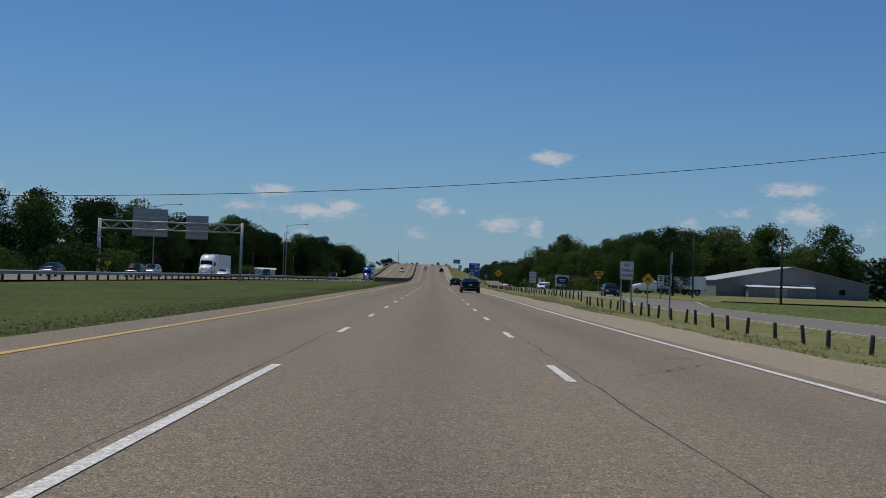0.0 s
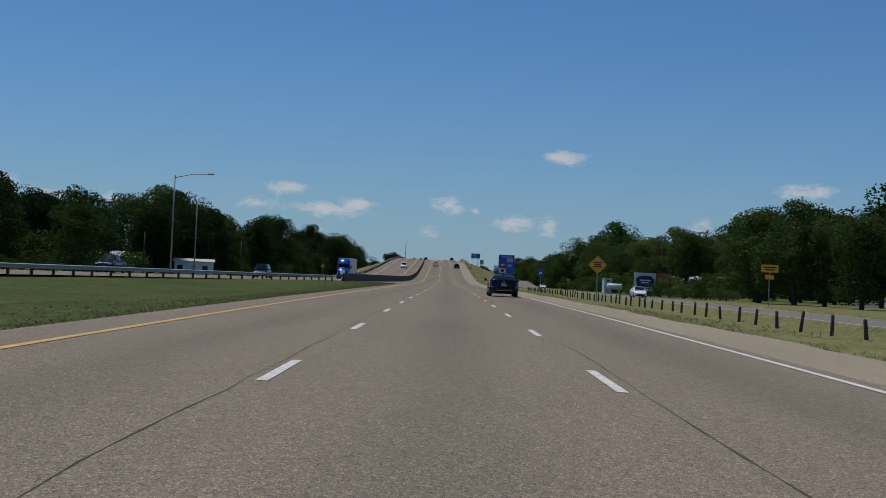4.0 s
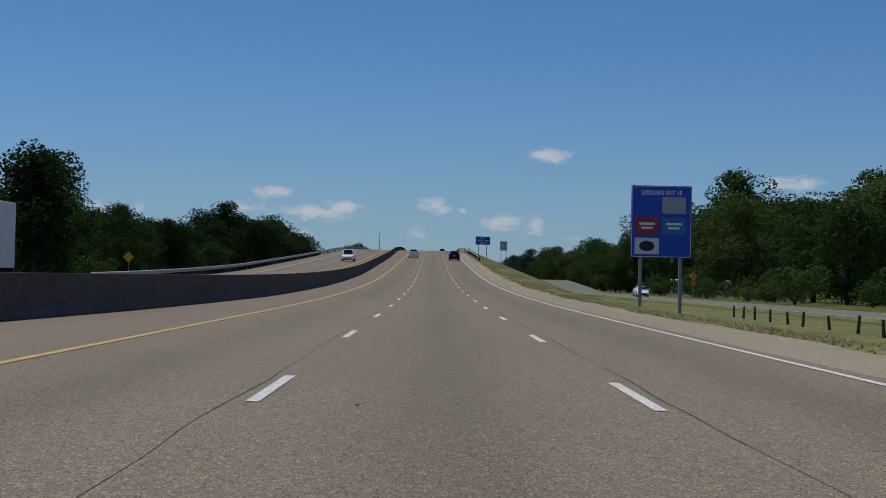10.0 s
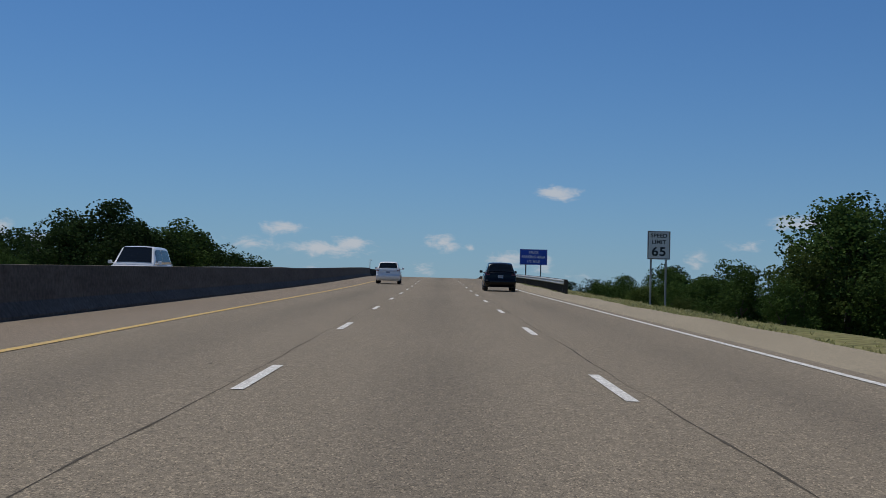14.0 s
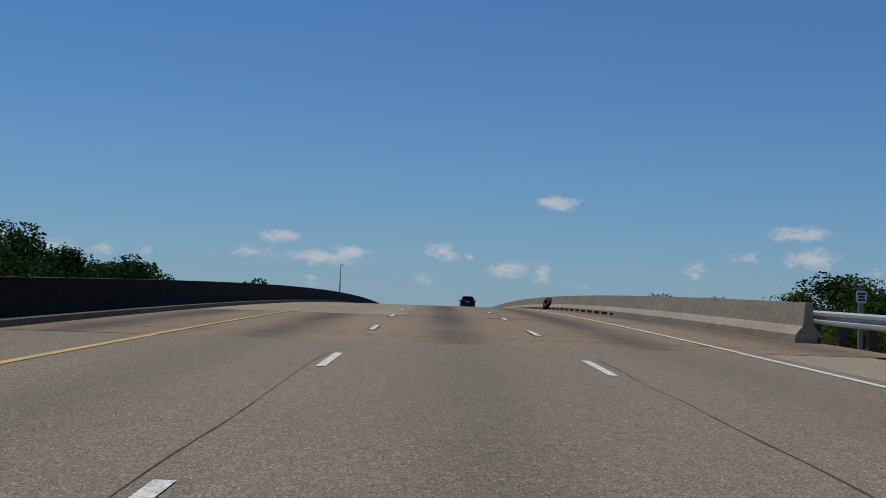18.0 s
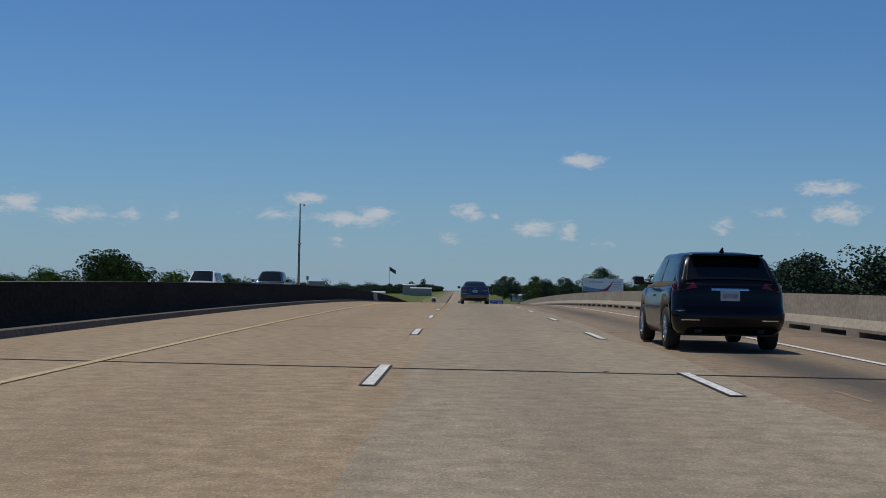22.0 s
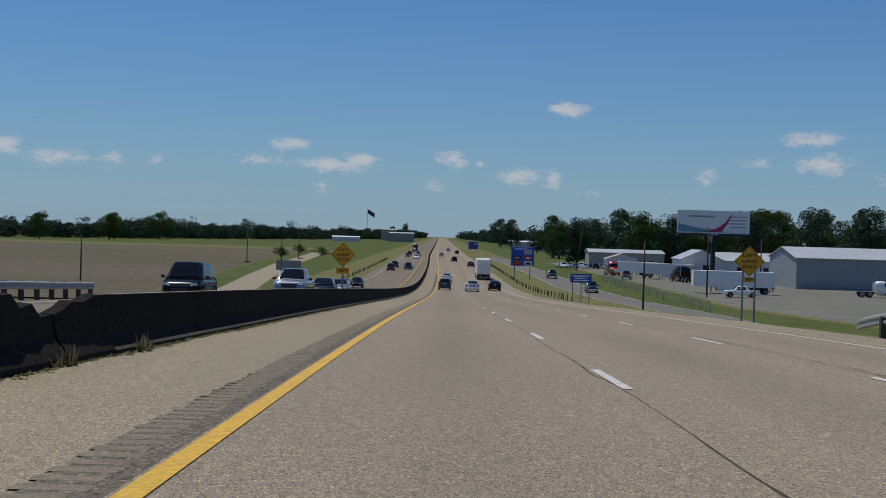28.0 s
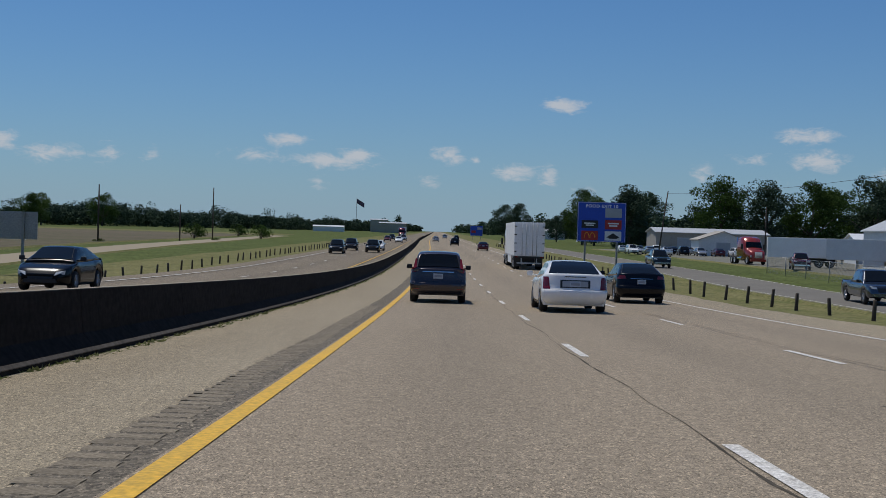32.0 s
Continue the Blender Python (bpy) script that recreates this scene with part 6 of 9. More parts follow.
tree_at(742, 78, 15.8, 5, "", GR)
tree_at(745, 55, 14.4, 3, "", GR)
tree_at(761, 56, 11.5, 0, "", GR)
tree_at(763, 45, 12.6, 5, "", GR)
tree_at(770, 95, 23.3, 0, "", GR)
tree_at(781, 69, 15.4, 0, "", GR)
tree_at(787, 94, 19.7, 5, "", GR)
tree_at(792, 66, 13.3, 0, "", GR)
tree_at(800, 46, 11.5, 0, "", GR)
tree_at(804, 70, 16.5, 0, "", GR)
tree_at(813, 67, 15.8, 3, "", GR)
tree_at(824, 56, 14.2, 5, "", GR)
tree_at(836, 74, 17.7, 5, "", GR)
tree_at(843, 45, 13.8, 0, "", GR)
tree_at(849, 94, 13.7, 5, "", GR)
tree_at(857, 60, 7.5, wide(), "", GR)
tree_at(865, 50, 9.2, wide(), "", GR)
tree_at(872, 94, 13.6, 3, "", GR)
tree_at(878, 67, 10.8, 0, "", GR)
tree_at(883, 94, 13.4, wide(), "", GR)
tree_at(890, 42, 8.5, wide(), "", GR)
tree_at(900, 78, 11.0, 0, "", GR)
tree_at(904, 67, 10.0, wide(), "", GR)
tree_at(913, 93, 14.2, 0, "", GR)
tree_at(918, 68, 10.6, 3, "", GR)
tree_at(120, 62, 11.0, 2, "", GR)
tree_row(60, 200, 10, 88, 120, 9, 13, GR)
tree_row(353, 440, 7, 70, 135, 12, 16, GR)
bush_row(320, 585, 5.5, 40, 52, 0.8, 1.6, "bushes beyond the frontage road")
bush_row(640, 720, 5.5, 44, 54, 0.8, 1.6, "bushes beyond the frontage road")
tree_at(824, 62, 20.0, 3, "slim tree beside the embankment", GR)
tree_at(996, -66, 18.9, wide(), "dense dark tree beside the field", GL)
tree_at(1021, -58, 15.4, wide(), "dense dark tree beside the field", GL)
tree_at(1026, -49, 14.0, wide(), "dense dark tree beside the field", GL)
tree_at(1056, -49, 14.1, wide(), "dense dark tree beside the field", GL)
tree_at(1104, -86, 17.0, wide(), "dense dark tree beside the field", GL)
tree_at(1119, -97, 22.0, wide(), "dense dark tree beside the field", GL)
tree_at(913, -87, 13.9, 5, "", GL)
tree_at(931, -67, 14.0, 5, "", GL)
tree_at(938, -64, 11.4, 3, "", GL)
tree_at(949, -97, 14.8, wide(), "", GL)
tree_at(961, -77, 15.8, 3, "", GL)
tree_at(963, -51, 11.8, 0, "", GL)
tree_at(971, -99, 14.1, 0, "", GL)
tree_at(978, -87, 17.4, 0, "", GL)
tree_at(984, -59, 12.2, 5, "", GL)
tree_at(989, -74, 15.2, 3, "", GL)
tree_at(999, -113, 18.3, 0, "", GL)
tree_at(1009, -85, 12.8, wide(), "", GL)
tree_at(1020, -111, 14.4, 3, "", GL)
tree_at(1024, -98, 12.4, 3, "", GL)
tree_at(1035, -48, 11.3, 3, "", GL)
tree_at(1052, -130, 14.0, 5, "", GL)
tree_at(1070, -86, 16.2, 5, "", GL)
tree_at(1075, -113, 14.3, 3, "", GL)
tree_at(1119, -88, 11.5, 0, "", GL)
tree_at(1720, 183, 31, 5, "", GR)
# end of the valley, behind the yards
GE = "trees behind the truck yards"
tree_at(940, 47, 18.3, wide(), "", GE)
tree_at(940, 56, 19.0, 0, "", GE)
tree_at(1027, 45, 17.1, wide(), "", GE)
tree_at(1053, 55, 17.9, wide(), "", GE)
tree_at(1060, 47, 17.2, wide(), "", GE)
tree_at(1060, 69, 18.6, wide(), "", GE)
tree_at(1283, 130, 26.1, wide(), "", GE)
tree_at(1381, 131, 23.3, wide(), "", GE)
tree_at(1429, 129, 24.0, wide(), "", GE)
tree_at(1445, 46, 17.7, 0, "", GE)
tree_at(1443, 69, 20.5, 0, "", GE)
tree_at(1444, 81, 19.8, 0, "", GE)
tree_at(1444, 109, 22.6, wide(), "", GE)
tree_at(1449, 94, 20.5, wide(), "", GE)
tree_at(1485, 129, 24.0, wide(), "", GE)
tree_at(1557, 47, 20.5, wide(), "", GE)
tree_at(1577, 67, 20.5, wide(), "", GE)
tree_at(1883, 46, 22.6, wide(), "", GE)
tree_at(1919, 129, 33.8, wide(), "", GE)
tree_at(2026, 45, 24.7, wide(), "", GE)
tree_at(941, 66, 18.1, 5, "", GE)
tree_at(947, 69, 18.7, 0, "", GE)
tree_at(954, 67, 15.1, wide(), "", GE)
tree_at(962, 47, 13.9, 5, "", GE)
tree_at(989, 69, 13.3, 0, "", GE)
tree_at(995, 69, 13.4, 0, "", GE)
tree_at(1002, 48, 14.1, 0, "", GE)
tree_at(1014, 67, 12.6, 3, "", GE)
tree_at(1019, 68, 19.2, 5, "", GE)
tree_at(1026, 67, 12.7, wide(), "", GE)
tree_at(1034, 70, 15.9, 3, "", GE)
tree_at(1061, 58, 11.5, 3, "", GE)
tree_at(1069, 44, 15.2, 0, "", GE)
tree_at(1074, 112, 16.6, 0, "", GE)
tree_at(1134, 128, 15.1, 0, "", GE)
tree_at(1142, 132, 14.5, wide(), "", GE)
tree_at(1148, 132, 19.8, 5, "", GE)
tree_at(1154, 131, 20.8, 3, "", GE)
tree_at(1163, 129, 20.5, 0, "", GE)
tree_at(1170, 130, 18.3, 3, "", GE)
tree_at(1182, 132, 19.8, wide(), "", GE)
tree_at(1202, 130, 18.0, 3, "", GE)
tree_at(1214, 150, 15.1, 3, "", GE)
tree_at(1221, 129, 17.3, 3, "", GE)
tree_at(1230, 128, 20.9, 3, "", GE)
tree_at(1238, 150, 16.9, 5, "", GE)
tree_at(1242, 149, 14.4, 0, "", GE)
tree_at(1252, 130, 15.9, wide(), "", GE)
tree_at(1276, 130, 19.8, 5, "", GE)
tree_at(1282, 173, 15.1, 3, "", GE)
tree_at(1294, 151, 16.9, wide(), "", GE)
tree_at(1299, 177, 17.7, 0, "", GE)
tree_at(1309, 129, 19.3, wide(), "", GE)
tree_at(1317, 177, 15.0, 3, "", GE)
tree_at(1326, 175, 16.9, 0, "", GE)
tree_at(1348, 174, 15.3, 5, "", GE)
tree_at(1356, 198, 19.0, 3, "", GE)
tree_at(1363, 150, 14.7, 5, "", GE)
tree_at(1370, 177, 20.6, 0, "", GE)
tree_at(1378, 173, 15.4, 5, "", GE)
tree_at(1389, 130, 17.4, wide(), "", GE)
tree_at(1396, 175, 18.4, 5, "", GE)
tree_at(1422, 200, 15.3, 5, "", GE)
tree_at(1434, 152, 15.3, wide(), "", GE)
tree_at(1448, 148, 16.4, 3, "", GE)
tree_at(1467, 112, 16.7, wide(), "", GE)
tree_at(1487, 82, 16.6, 3, "", GE)
tree_at(1503, 150, 20.3, 0, "", GE)
tree_at(1524, 47, 16.7, 0, "", GE)
tree_at(1538, 46, 14.3, 0, "", GE)
tree_at(1557, 228, 17.9, wide(), "", GE)
tree_at(1575, 93, 14.6, 3, "", GE)
tree_at(1595, 201, 15.7, wide(), "", GE)
tree_at(1614, 57, 16.2, 5, "", GE)
tree_at(1632, 201, 14.9, wide(), "", GE)
tree_at(1648, 177, 18.3, wide(), "", GE)
tree_at(1664, 48, 12.7, wide(), "", GE)
tree_at(1685, 112, 20.4, wide(), "", GE)
tree_at(1704, 70, 15.5, 3, "", GE)
tree_at(1718, 232, 18.6, 5, "", GE)
tree_at(1738, 198, 18.0, 0, "", GE)
tree_at(1755, 173, 19.2, 5, "", GE)
tree_at(1775, 131, 15.1, 5, "", GE)
tree_at(1790, 97, 14.8, 0, "", GE)
tree_at(1809, 96, 14.6, 0, "", GE)
tree_at(1830, 177, 15.9, 0, "", GE)
tree_at(1845, 93, 17.7, 0, "", GE)
tree_at(1862, 97, 18.5, 3, "", GE)
tree_at(1902, 173, 17.1, 0, "", GE)
tree_at(1916, 152, 14.9, 5, "", GE)
tree_at(1934, 78, 19.4, wide(), "", GE)
tree_at(1956, 201, 14.6, wide(), "", GE)
tree_at(1973, 148, 18.0, 3, "", GE)
tree_at(1988, 175, 19.0, wide(), "", GE)
tree_at(2008, 44, 15.0, 3, "", GE)
tree_at(2027, 152, 17.5, 0, "", GE)
tree_at(2045, 201, 15.4, 0, "", GE)
tree_at(2060, 130, 19.9, 3, "", GE)
tree_at(2081, 229, 18.8, 0, "", GE)
tree_at(362, 84, 21.0, wide(), "", GR)
tree_at(370, 97, 22.0, 3, "", GR)
tree_at(356, 112, 21.5, wide(), "", GR)
tree_at(374, 74, 17.5, 5, "", GR)
tree_at(262, -84, 18.0, wide(), "", GL)
tree_at(254, -92, 17.5, wide(), "", GL)
tree_at(249, -80, 16.0, 3, "", GL)
tree_at(819, -28, 16.0, 6, "small leafy tree beside the bridge", GL)
tree_at(911, -67, 22.5, wide(), "", GL)
# single trees at the field edge
for y, u, top in ((1884, -204, 22), (1800, -215, 19), (1750, -205, 18), (1620, -240, 20), (1700, -232, 17)):
    tree_at(y, u, top, None, "tall tree standing above the far wood edge", "trees at the field edge")
for y, u in ((1430, -47), (1480, -60), (1400, -58)):
    stand(BUSHES, 0, pose(road_x(y) + u, y, gz(y, u), 0, 0, 20), 1.2, "", "bushes at the field edge")
for y, u in ((1308, -55.8), (1368, -48)):
    stand(BUSHES, 1, pose(road_x(y) + u, y, gz(y, u) - 0.2, 0, 0, 20), 0.4, "weedy clump at a pole's foot", "bushes at the field edge")
for q in PROTOS + BUSHES:
    for o in list(q.children):
        bpy.data.objects.remove(o)
    bpy.data.objects.remove(q)


# distant woods as one mass, aerial haze mixed into their leaf colour
def woods(name, line, depth, h0, h1, n, size, label, per=15):
    """A far wood along a polyline of (y, u): overlapping crowns of many leaf clumps."""
    rnd = random.Random(len(line) * 7 + n)
    verts, faces = [], []
    for i in range(n):
        f = rnd.random() * (len(line) - 1)
        k = int(f)
        f -= k
        y = line[k][0] * (1 - f) + line[k + 1][0] * f + rnd.uniform(-8, 8)
        u = line[k][1] * (1 - f) + line[k + 1][1] * f + (1 if line[k][1] > 0 else -1) * rnd.random() * depth
        h = rnd.uniform(h0, h1) * (0.72 + 0.8 * abs(noise.noise(Vector((y * 0.013, u * 0.02, n * 0.1))))) * (1.35 if rnd.random() < 0.06 else 1.0)
        z = base_z(y)
        for _ in range(12):
            c = Vector((road_x(y) + u + rnd.gauss(0, 2.2), y + rnd.gauss(0, 2.2), z + h * (0.08 + 0.84 * rnd.random() ** 0.8)))
            leaf_clump(verts, faces, c, h * 0.21, per, size, rnd)
    me = bpy.data.meshes.new(name)
    me.from_pydata([tuple(v) for v in verts], [], faces)
    me.materials.append(LEAF_HAZED)
    return tagged(new(name, me), label, "woods", kind="stuff")


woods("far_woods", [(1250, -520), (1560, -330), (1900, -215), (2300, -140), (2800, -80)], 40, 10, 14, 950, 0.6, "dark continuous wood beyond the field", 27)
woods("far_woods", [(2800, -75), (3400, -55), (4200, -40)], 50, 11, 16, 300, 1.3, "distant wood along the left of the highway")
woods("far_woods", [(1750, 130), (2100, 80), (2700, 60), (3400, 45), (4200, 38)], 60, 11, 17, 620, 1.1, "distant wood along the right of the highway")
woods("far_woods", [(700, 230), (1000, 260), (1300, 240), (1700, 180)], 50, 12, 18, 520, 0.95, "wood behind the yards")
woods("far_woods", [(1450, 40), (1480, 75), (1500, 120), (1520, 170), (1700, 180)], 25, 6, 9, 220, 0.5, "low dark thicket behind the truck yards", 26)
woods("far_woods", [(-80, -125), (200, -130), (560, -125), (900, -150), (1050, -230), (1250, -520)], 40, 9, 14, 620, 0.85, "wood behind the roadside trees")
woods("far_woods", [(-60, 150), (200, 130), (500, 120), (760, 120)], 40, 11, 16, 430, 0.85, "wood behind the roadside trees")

# ---------------------------------------------------------------- vehicles
GLASS = bpy.data.materials.new("tinted_glass")
GLASS.use_nodes = True
_b = GLASS.node_tree.nodes["Principled BSDF"]
_b.inputs["Base Color"].default_value = (0.012, 0.015, 0.018, 1)
_b.inputs["Roughness"].default_value = 0.03
_b.inputs["Transmission Weight"].default_value = 0.4
_b.inputs["Specular IOR Level"].default_value = 0.16
_b.inputs["IOR"].default_value = 1.5
INTERIOR = mat("dark_cabin_interior", (0.018, 0.019, 0.021), 0.8, fine=12)
TRIM = mat("black_plastic_trim", (0.02, 0.02, 0.021), 0.55, fine=15)
CHROME = mat("chrome", (0.75, 0.76, 0.78), 0.12, metal=1.0, fine=10, fine_amount=0.03)
RIM = mat("alloy_rim", (0.52, 0.53, 0.55), 0.28, metal=0.9, fine=10, fine_amount=0.05)
TAIL = mat("red_tail_lens", (0.17, 0.006, 0.010), 0.15, fine=30, fine_amount=0.15, coat=0.6)
HEAD = mat("clear_headlamp_lens", (0.62, 0.64, 0.66), 0.12, fine=30, fine_amount=0.1, coat=0.6)
PLATE = mat("number_plate", (0.55, 0.58, 0.60), 0.4, fine=30, fine_amount=0.05)
PLATE_INK = mat("plate_ink", (0.30, 0.33, 0.38), 0.5, fine=30)
TYRE = mat("tyre_rubber", (0.016, 0.016, 0.016), 0.8, fine=30, fine_amount=0.2)


def paint(name, c, metal=0.35, gloss=0.7):
    return mat("car_paint_" + name, c, 0.24, metal=metal, color2=[q * 0.92 for q in c], scale=2, fine=180, fine_amount=0.06, coat=gloss, spec=0.4 * gloss / 0.7)


SLATE, BLACKP = paint("slate_grey", (0.098, 0.106, 0.125), 0.85), paint("black", (0.0035, 0.004, 0.0055), 0.0, 0.3)
NAVY, WHITEP = paint("dark_navy", (0.0035, 0.004, 0.008), 0.0, 0.3), paint("white", (0.91, 0.91, 0.89), 0.0)
PLUM, SILVER = paint("plum_grey", (0.066, 0.053, 0.057), 0.55), paint("silver", (0.42, 0.43, 0.44), 0.6)
MAROON, BLUEP = paint("maroon", (0.10, 0.015, 0.02), 0.3), paint("blue", (0.01, 0.06, 0.32), 0.3)
REDP, YELLOWP = paint("rust_red", (0.28, 0.03, 0.02), 0.1), paint("yellow_tan", (0.45, 0.25, 0.04), 0.0)


def ip(tab, y):
    return float(np.interp(y, [q[0] for q in tab], [q[1] for q in tab]))


def loft(bm, rings, mi=0, caps=True):
    vs = [[bm.verts.new(p) for p in r] for r in rings]
    n = len(vs[0])
    for a, b in zip(vs, vs[1:]):
        for k in range(n - 1):
            f = bm.faces.new((a[k], a[k + 1], b[k + 1], b[k]))
            f.smooth = True
            f.material_index = mi
        f = bm.faces.new((a[n - 1], a[0], b[0], b[n - 1]))
        f.material_index = 1
    if caps:
        bm.faces.new(vs[0][::-1])
        bm.faces.new(vs[-1])
    bmesh.ops.recalc_face_normals(bm, faces=bm.faces)
    return bm


def wheel(car, x, y, r, wd, side, spokes=10, rim_mat=None):
    w = new("wheel")
    w.parent = car
    w.location = (x, y, r)
    bm = bmesh.new()
    prof = [(-wd / 2, r * 0.66), (-wd / 2, r * 0.93), (-wd * 0.36, r * 0.995), (wd * 0.36, r * 0.995), (wd / 2, r * 0.93), (wd / 2, r * 0.66)]
    n = 26
    rings = [[bm.verts.new((a, b * math.cos(6.28319 * k / n), b * math.sin(6.28319 * k / n))) for k in range(n)] for a, b in prof]
    for q0, q1 in zip(rings, rings[1:]):
        for k in range(n):
            bm.faces.new((q0[k], q0[(k + 1) % n], q1[(k + 1) % n], q1[k])).smooth = True
    part("tyre", bm, TYRE, w)
    bm = bmesh.new()
    o = side * wd * 0.47
    i = side * wd * 0.25
    rr = r * 0.67
    a = [bm.verts.new((o, rr * math.cos(6.28319 * k / n), rr * math.sin(6.28319 * k / n))) for k in range(n)]
    b = [bm.verts.new((o, rr * 0.9 * math.cos(6.28319 * k / n), rr * 0.9 * math.sin(6.28319 * k / n))) for k in range(n)]
    c = [bm.verts.new((i, rr * 0.86 * math.cos(6.28319 * k / n), rr * 0.86 * math.sin(6.28319 * k / n))) for k in range(n)]
    for k in range(n):
        bm.faces.new((a[k], a[(k + 1) % n], b[(k + 1) % n], b[k]))
        bm.faces.new((b[k], b[(k + 1) % n], c[(k + 1) % n], c[k]))
    for k in range(spokes):
        t = 6.28319 * k / spokes
        tube(bm, [(o * 0.86, rr * 0.1 * math.cos(t), rr * 0.1 * math.sin(t)), (o * 0.9, rr * 0.93 * math.cos(t), rr * 0.93 * math.sin(t))], [rr * 0.075, rr * 0.055], 6)
    tube(bm, [(i, 0, 0), (o * 0.97, 0, 0)], [rr * 0.2, rr * 0.17], 12)
    part("rim", bm, rim_mat or RIM, w)
    bm = bmesh.new()
    d = [bm.verts.new((i * 0.9, rr * 0.88 * math.cos(6.28319 * k / n), rr * 0.88 * math.sin(6.28319 * k / n))) for k in range(n)]
    bm.faces.new(d)
    part("brake_disc", bm, TRIM, w)
    return w


def car(name, m, label, category, L, W, H, color, top, cab, wheels, r=0.33, belt=0.95, wide=None, tail=(), head=True, plate=(0.0, 0.78), roof_w=0.68, side_y=None, rear_glass=None,
        front_glass=None, lower_trim=True, extras=None, rimm=None, cabw=0.93, pillar=True, ground=0.2, chrome_strip=None, handles=True, group="", spokes=10, rear=None, wrap=0.34):
    """A car whose nose points to +y. top: (y, height) of the body's upper edge without cabin; cab: (y, height) of the cabin's upper edge."""
    e = thing(name, m, label, category, group)
    h, wb = L / 2, W / 2
    wide = wide or [(-h, 0.80), (-h + 0.07, 0.90), (-h + 0.22, 0.965), (-h + 0.6, 1.0), (h - 1.0, 1.0), (h - 0.45, 0.95), (h - 0.18, 0.84), (h, 0.66)]

    def arch(y):
        z = ground
        for wy in wheels:
            d = abs(y - wy)
            if d < r * 1.2:
                z = max(z, r + math.sqrt(max(0, (r * 1.2) ** 2 - d * d)) * 0.98)
        e0 = min(y + h, h - y)
        return max(z, ground + 0.16 * max(0, 1 - e0 / 0.3) ** 1.5)

    st = sorted(set([round(-h + L * i / 52, 3) for i in range(53)] + [round(wy + s * r * f, 3) for wy in wheels for s in (-1, 1) for f in (1.19, 1.1, 0.9)] + [-h + 0.03, -h + 0.07, -h + 0.12, h - 0.03, h - 0.08]))
    if rear:
        st = [y for y in st if y > -h + 0.36]
    rings = []
    for y in st:
        w, zt, zb = wb * ip(wide, y), ip(top, y), arch(y)
        zb = min(zb, zt - 0.12)
        zm = zb + (zt - zb) * 0.5
        half = [(w * 0.93, zb), (w * 0.985, zb + (zt - zb) * 0.18), (w, zm), (w * 0.985, zb + (zt - zb) * 0.8), (w * 0.955, zb + (zt - zb) * 0.94), (w * 0.9, zt - 0.004), (w * 0.6, zt + 0.012), (0, zt + 0.02)]
        rings.append([(x, y, z) for x, z in half] + [(-x, y, z) for x, z in half[-2::-1]])
    body = part("body", loft(bmesh.new(), rings), [color, TRIM], e)
    # rear panel: lip, recess, bumper crest and valance, wrapped round the corners
    def rear_y(xn, out):
        return -h + out + wrap * (1 - (1 - min(1.0, abs(xn)) ** 2.7) ** (1 / 2.7))

    if rear:
        def panel(nm, levels):
            bm = bmesh.new()
            rows = []
            for z, out, wf in levels:
                row = []
                for i in range(25):
                    xn = math.sin((i / 24 - 0.5) * math.pi)
                    row.append(bm.verts.new((xn * wb * wf, rear_y(xn, out), z)))
                rows.append(row)
            for a, b in zip(rows, rows[1:]):
                for k in range(24):
                    bm.faces.new((a[k], a[k + 1], b[k + 1], b[k])).smooth = True
            return part(nm, bm, color, e)
        split = max(i for i, q in enumerate(rear) if q[0] < 0.66)
        panel("rear_bumper", rear[:split + 1])
        panel("boot_lid", [(rear[split][0] + 0.004, rear[split][1] + 0.012, rear[split][2])] + rear[split + 1:])
    # cabin
    c0, c1 = cab[0][0], cab[-1][0]
    zmax = max(q[1] for q in cab)
    cs = sorted(set([round(c0 + (c1 - c0) * i / 26, 3) for i in range(27)] + [round(q[0], 3) for q in cab]))

    def cabring(y, grow=0.0):
        zb = ip(top, y) - 0.05
        zr = max(ip(cab, y), zb + 0.06)
        f = (zr - zb) / (zmax - belt)
        w0 = wb * cabw * min(1, ip(wide, y))
        w1 = w0 + (wb * roof_w - w0) * min(1, f)
        return zb, zr, w0 + grow, w1 + grow

    rings = []
    for y in cs:
        zb, zr, w0, w1 = cabring(y)
        half = [(w0, zb), (w0 + (w1 - w0) * 0.5, zb + (zr - zb) * 0.52), (w1, zr - 0.05 * min(1, (zr - zb) / 0.3)), (w1 * 0.92, zr - 0.015), (w1 * 0.55, zr + 0.012), (0, zr + 0.02)]
        rings.append([(x, y, z) for x, z in half] + [(-x, y, z) for x, z in half[-2::-1]])
    part("cabin", loft(bmesh.new(), rings), [color, INTERIOR], e)

    # glass
    def screen(name, y0, y1, inset):
        bm = bmesh.new()
        rows = []
        for i in range(7):
            y = y0 + (y1 - y0) * i / 6
            zb, zr, w0, w1 = cabring(y)
            ww = w1 * inset
            rows.append([bm.verts.new((x * ww, y, zr + 0.02 * (1 - x * x) + 0.006)) for x in (-1, -0.6, 0, 0.6, 1)])
        for a, b in zip(rows, rows[1:]):
            for k in range(4):
                bm.faces.new((a[k], a[k + 1], b[k + 1], b[k])).smooth = True
        nrm = Vector((0, ip(cab, y1) - ip(cab, y0), -(y1 - y0))).normalized() * -0.02
        bmesh.ops.recalc_face_normals(bm, faces=bm.faces)
        for v in bm.verts:
            v.co += nrm * (1 if nrm.z > 0 else -1)
        part(name, bm, GLASS, e)
        bm = bmesh.new()
        rows = []
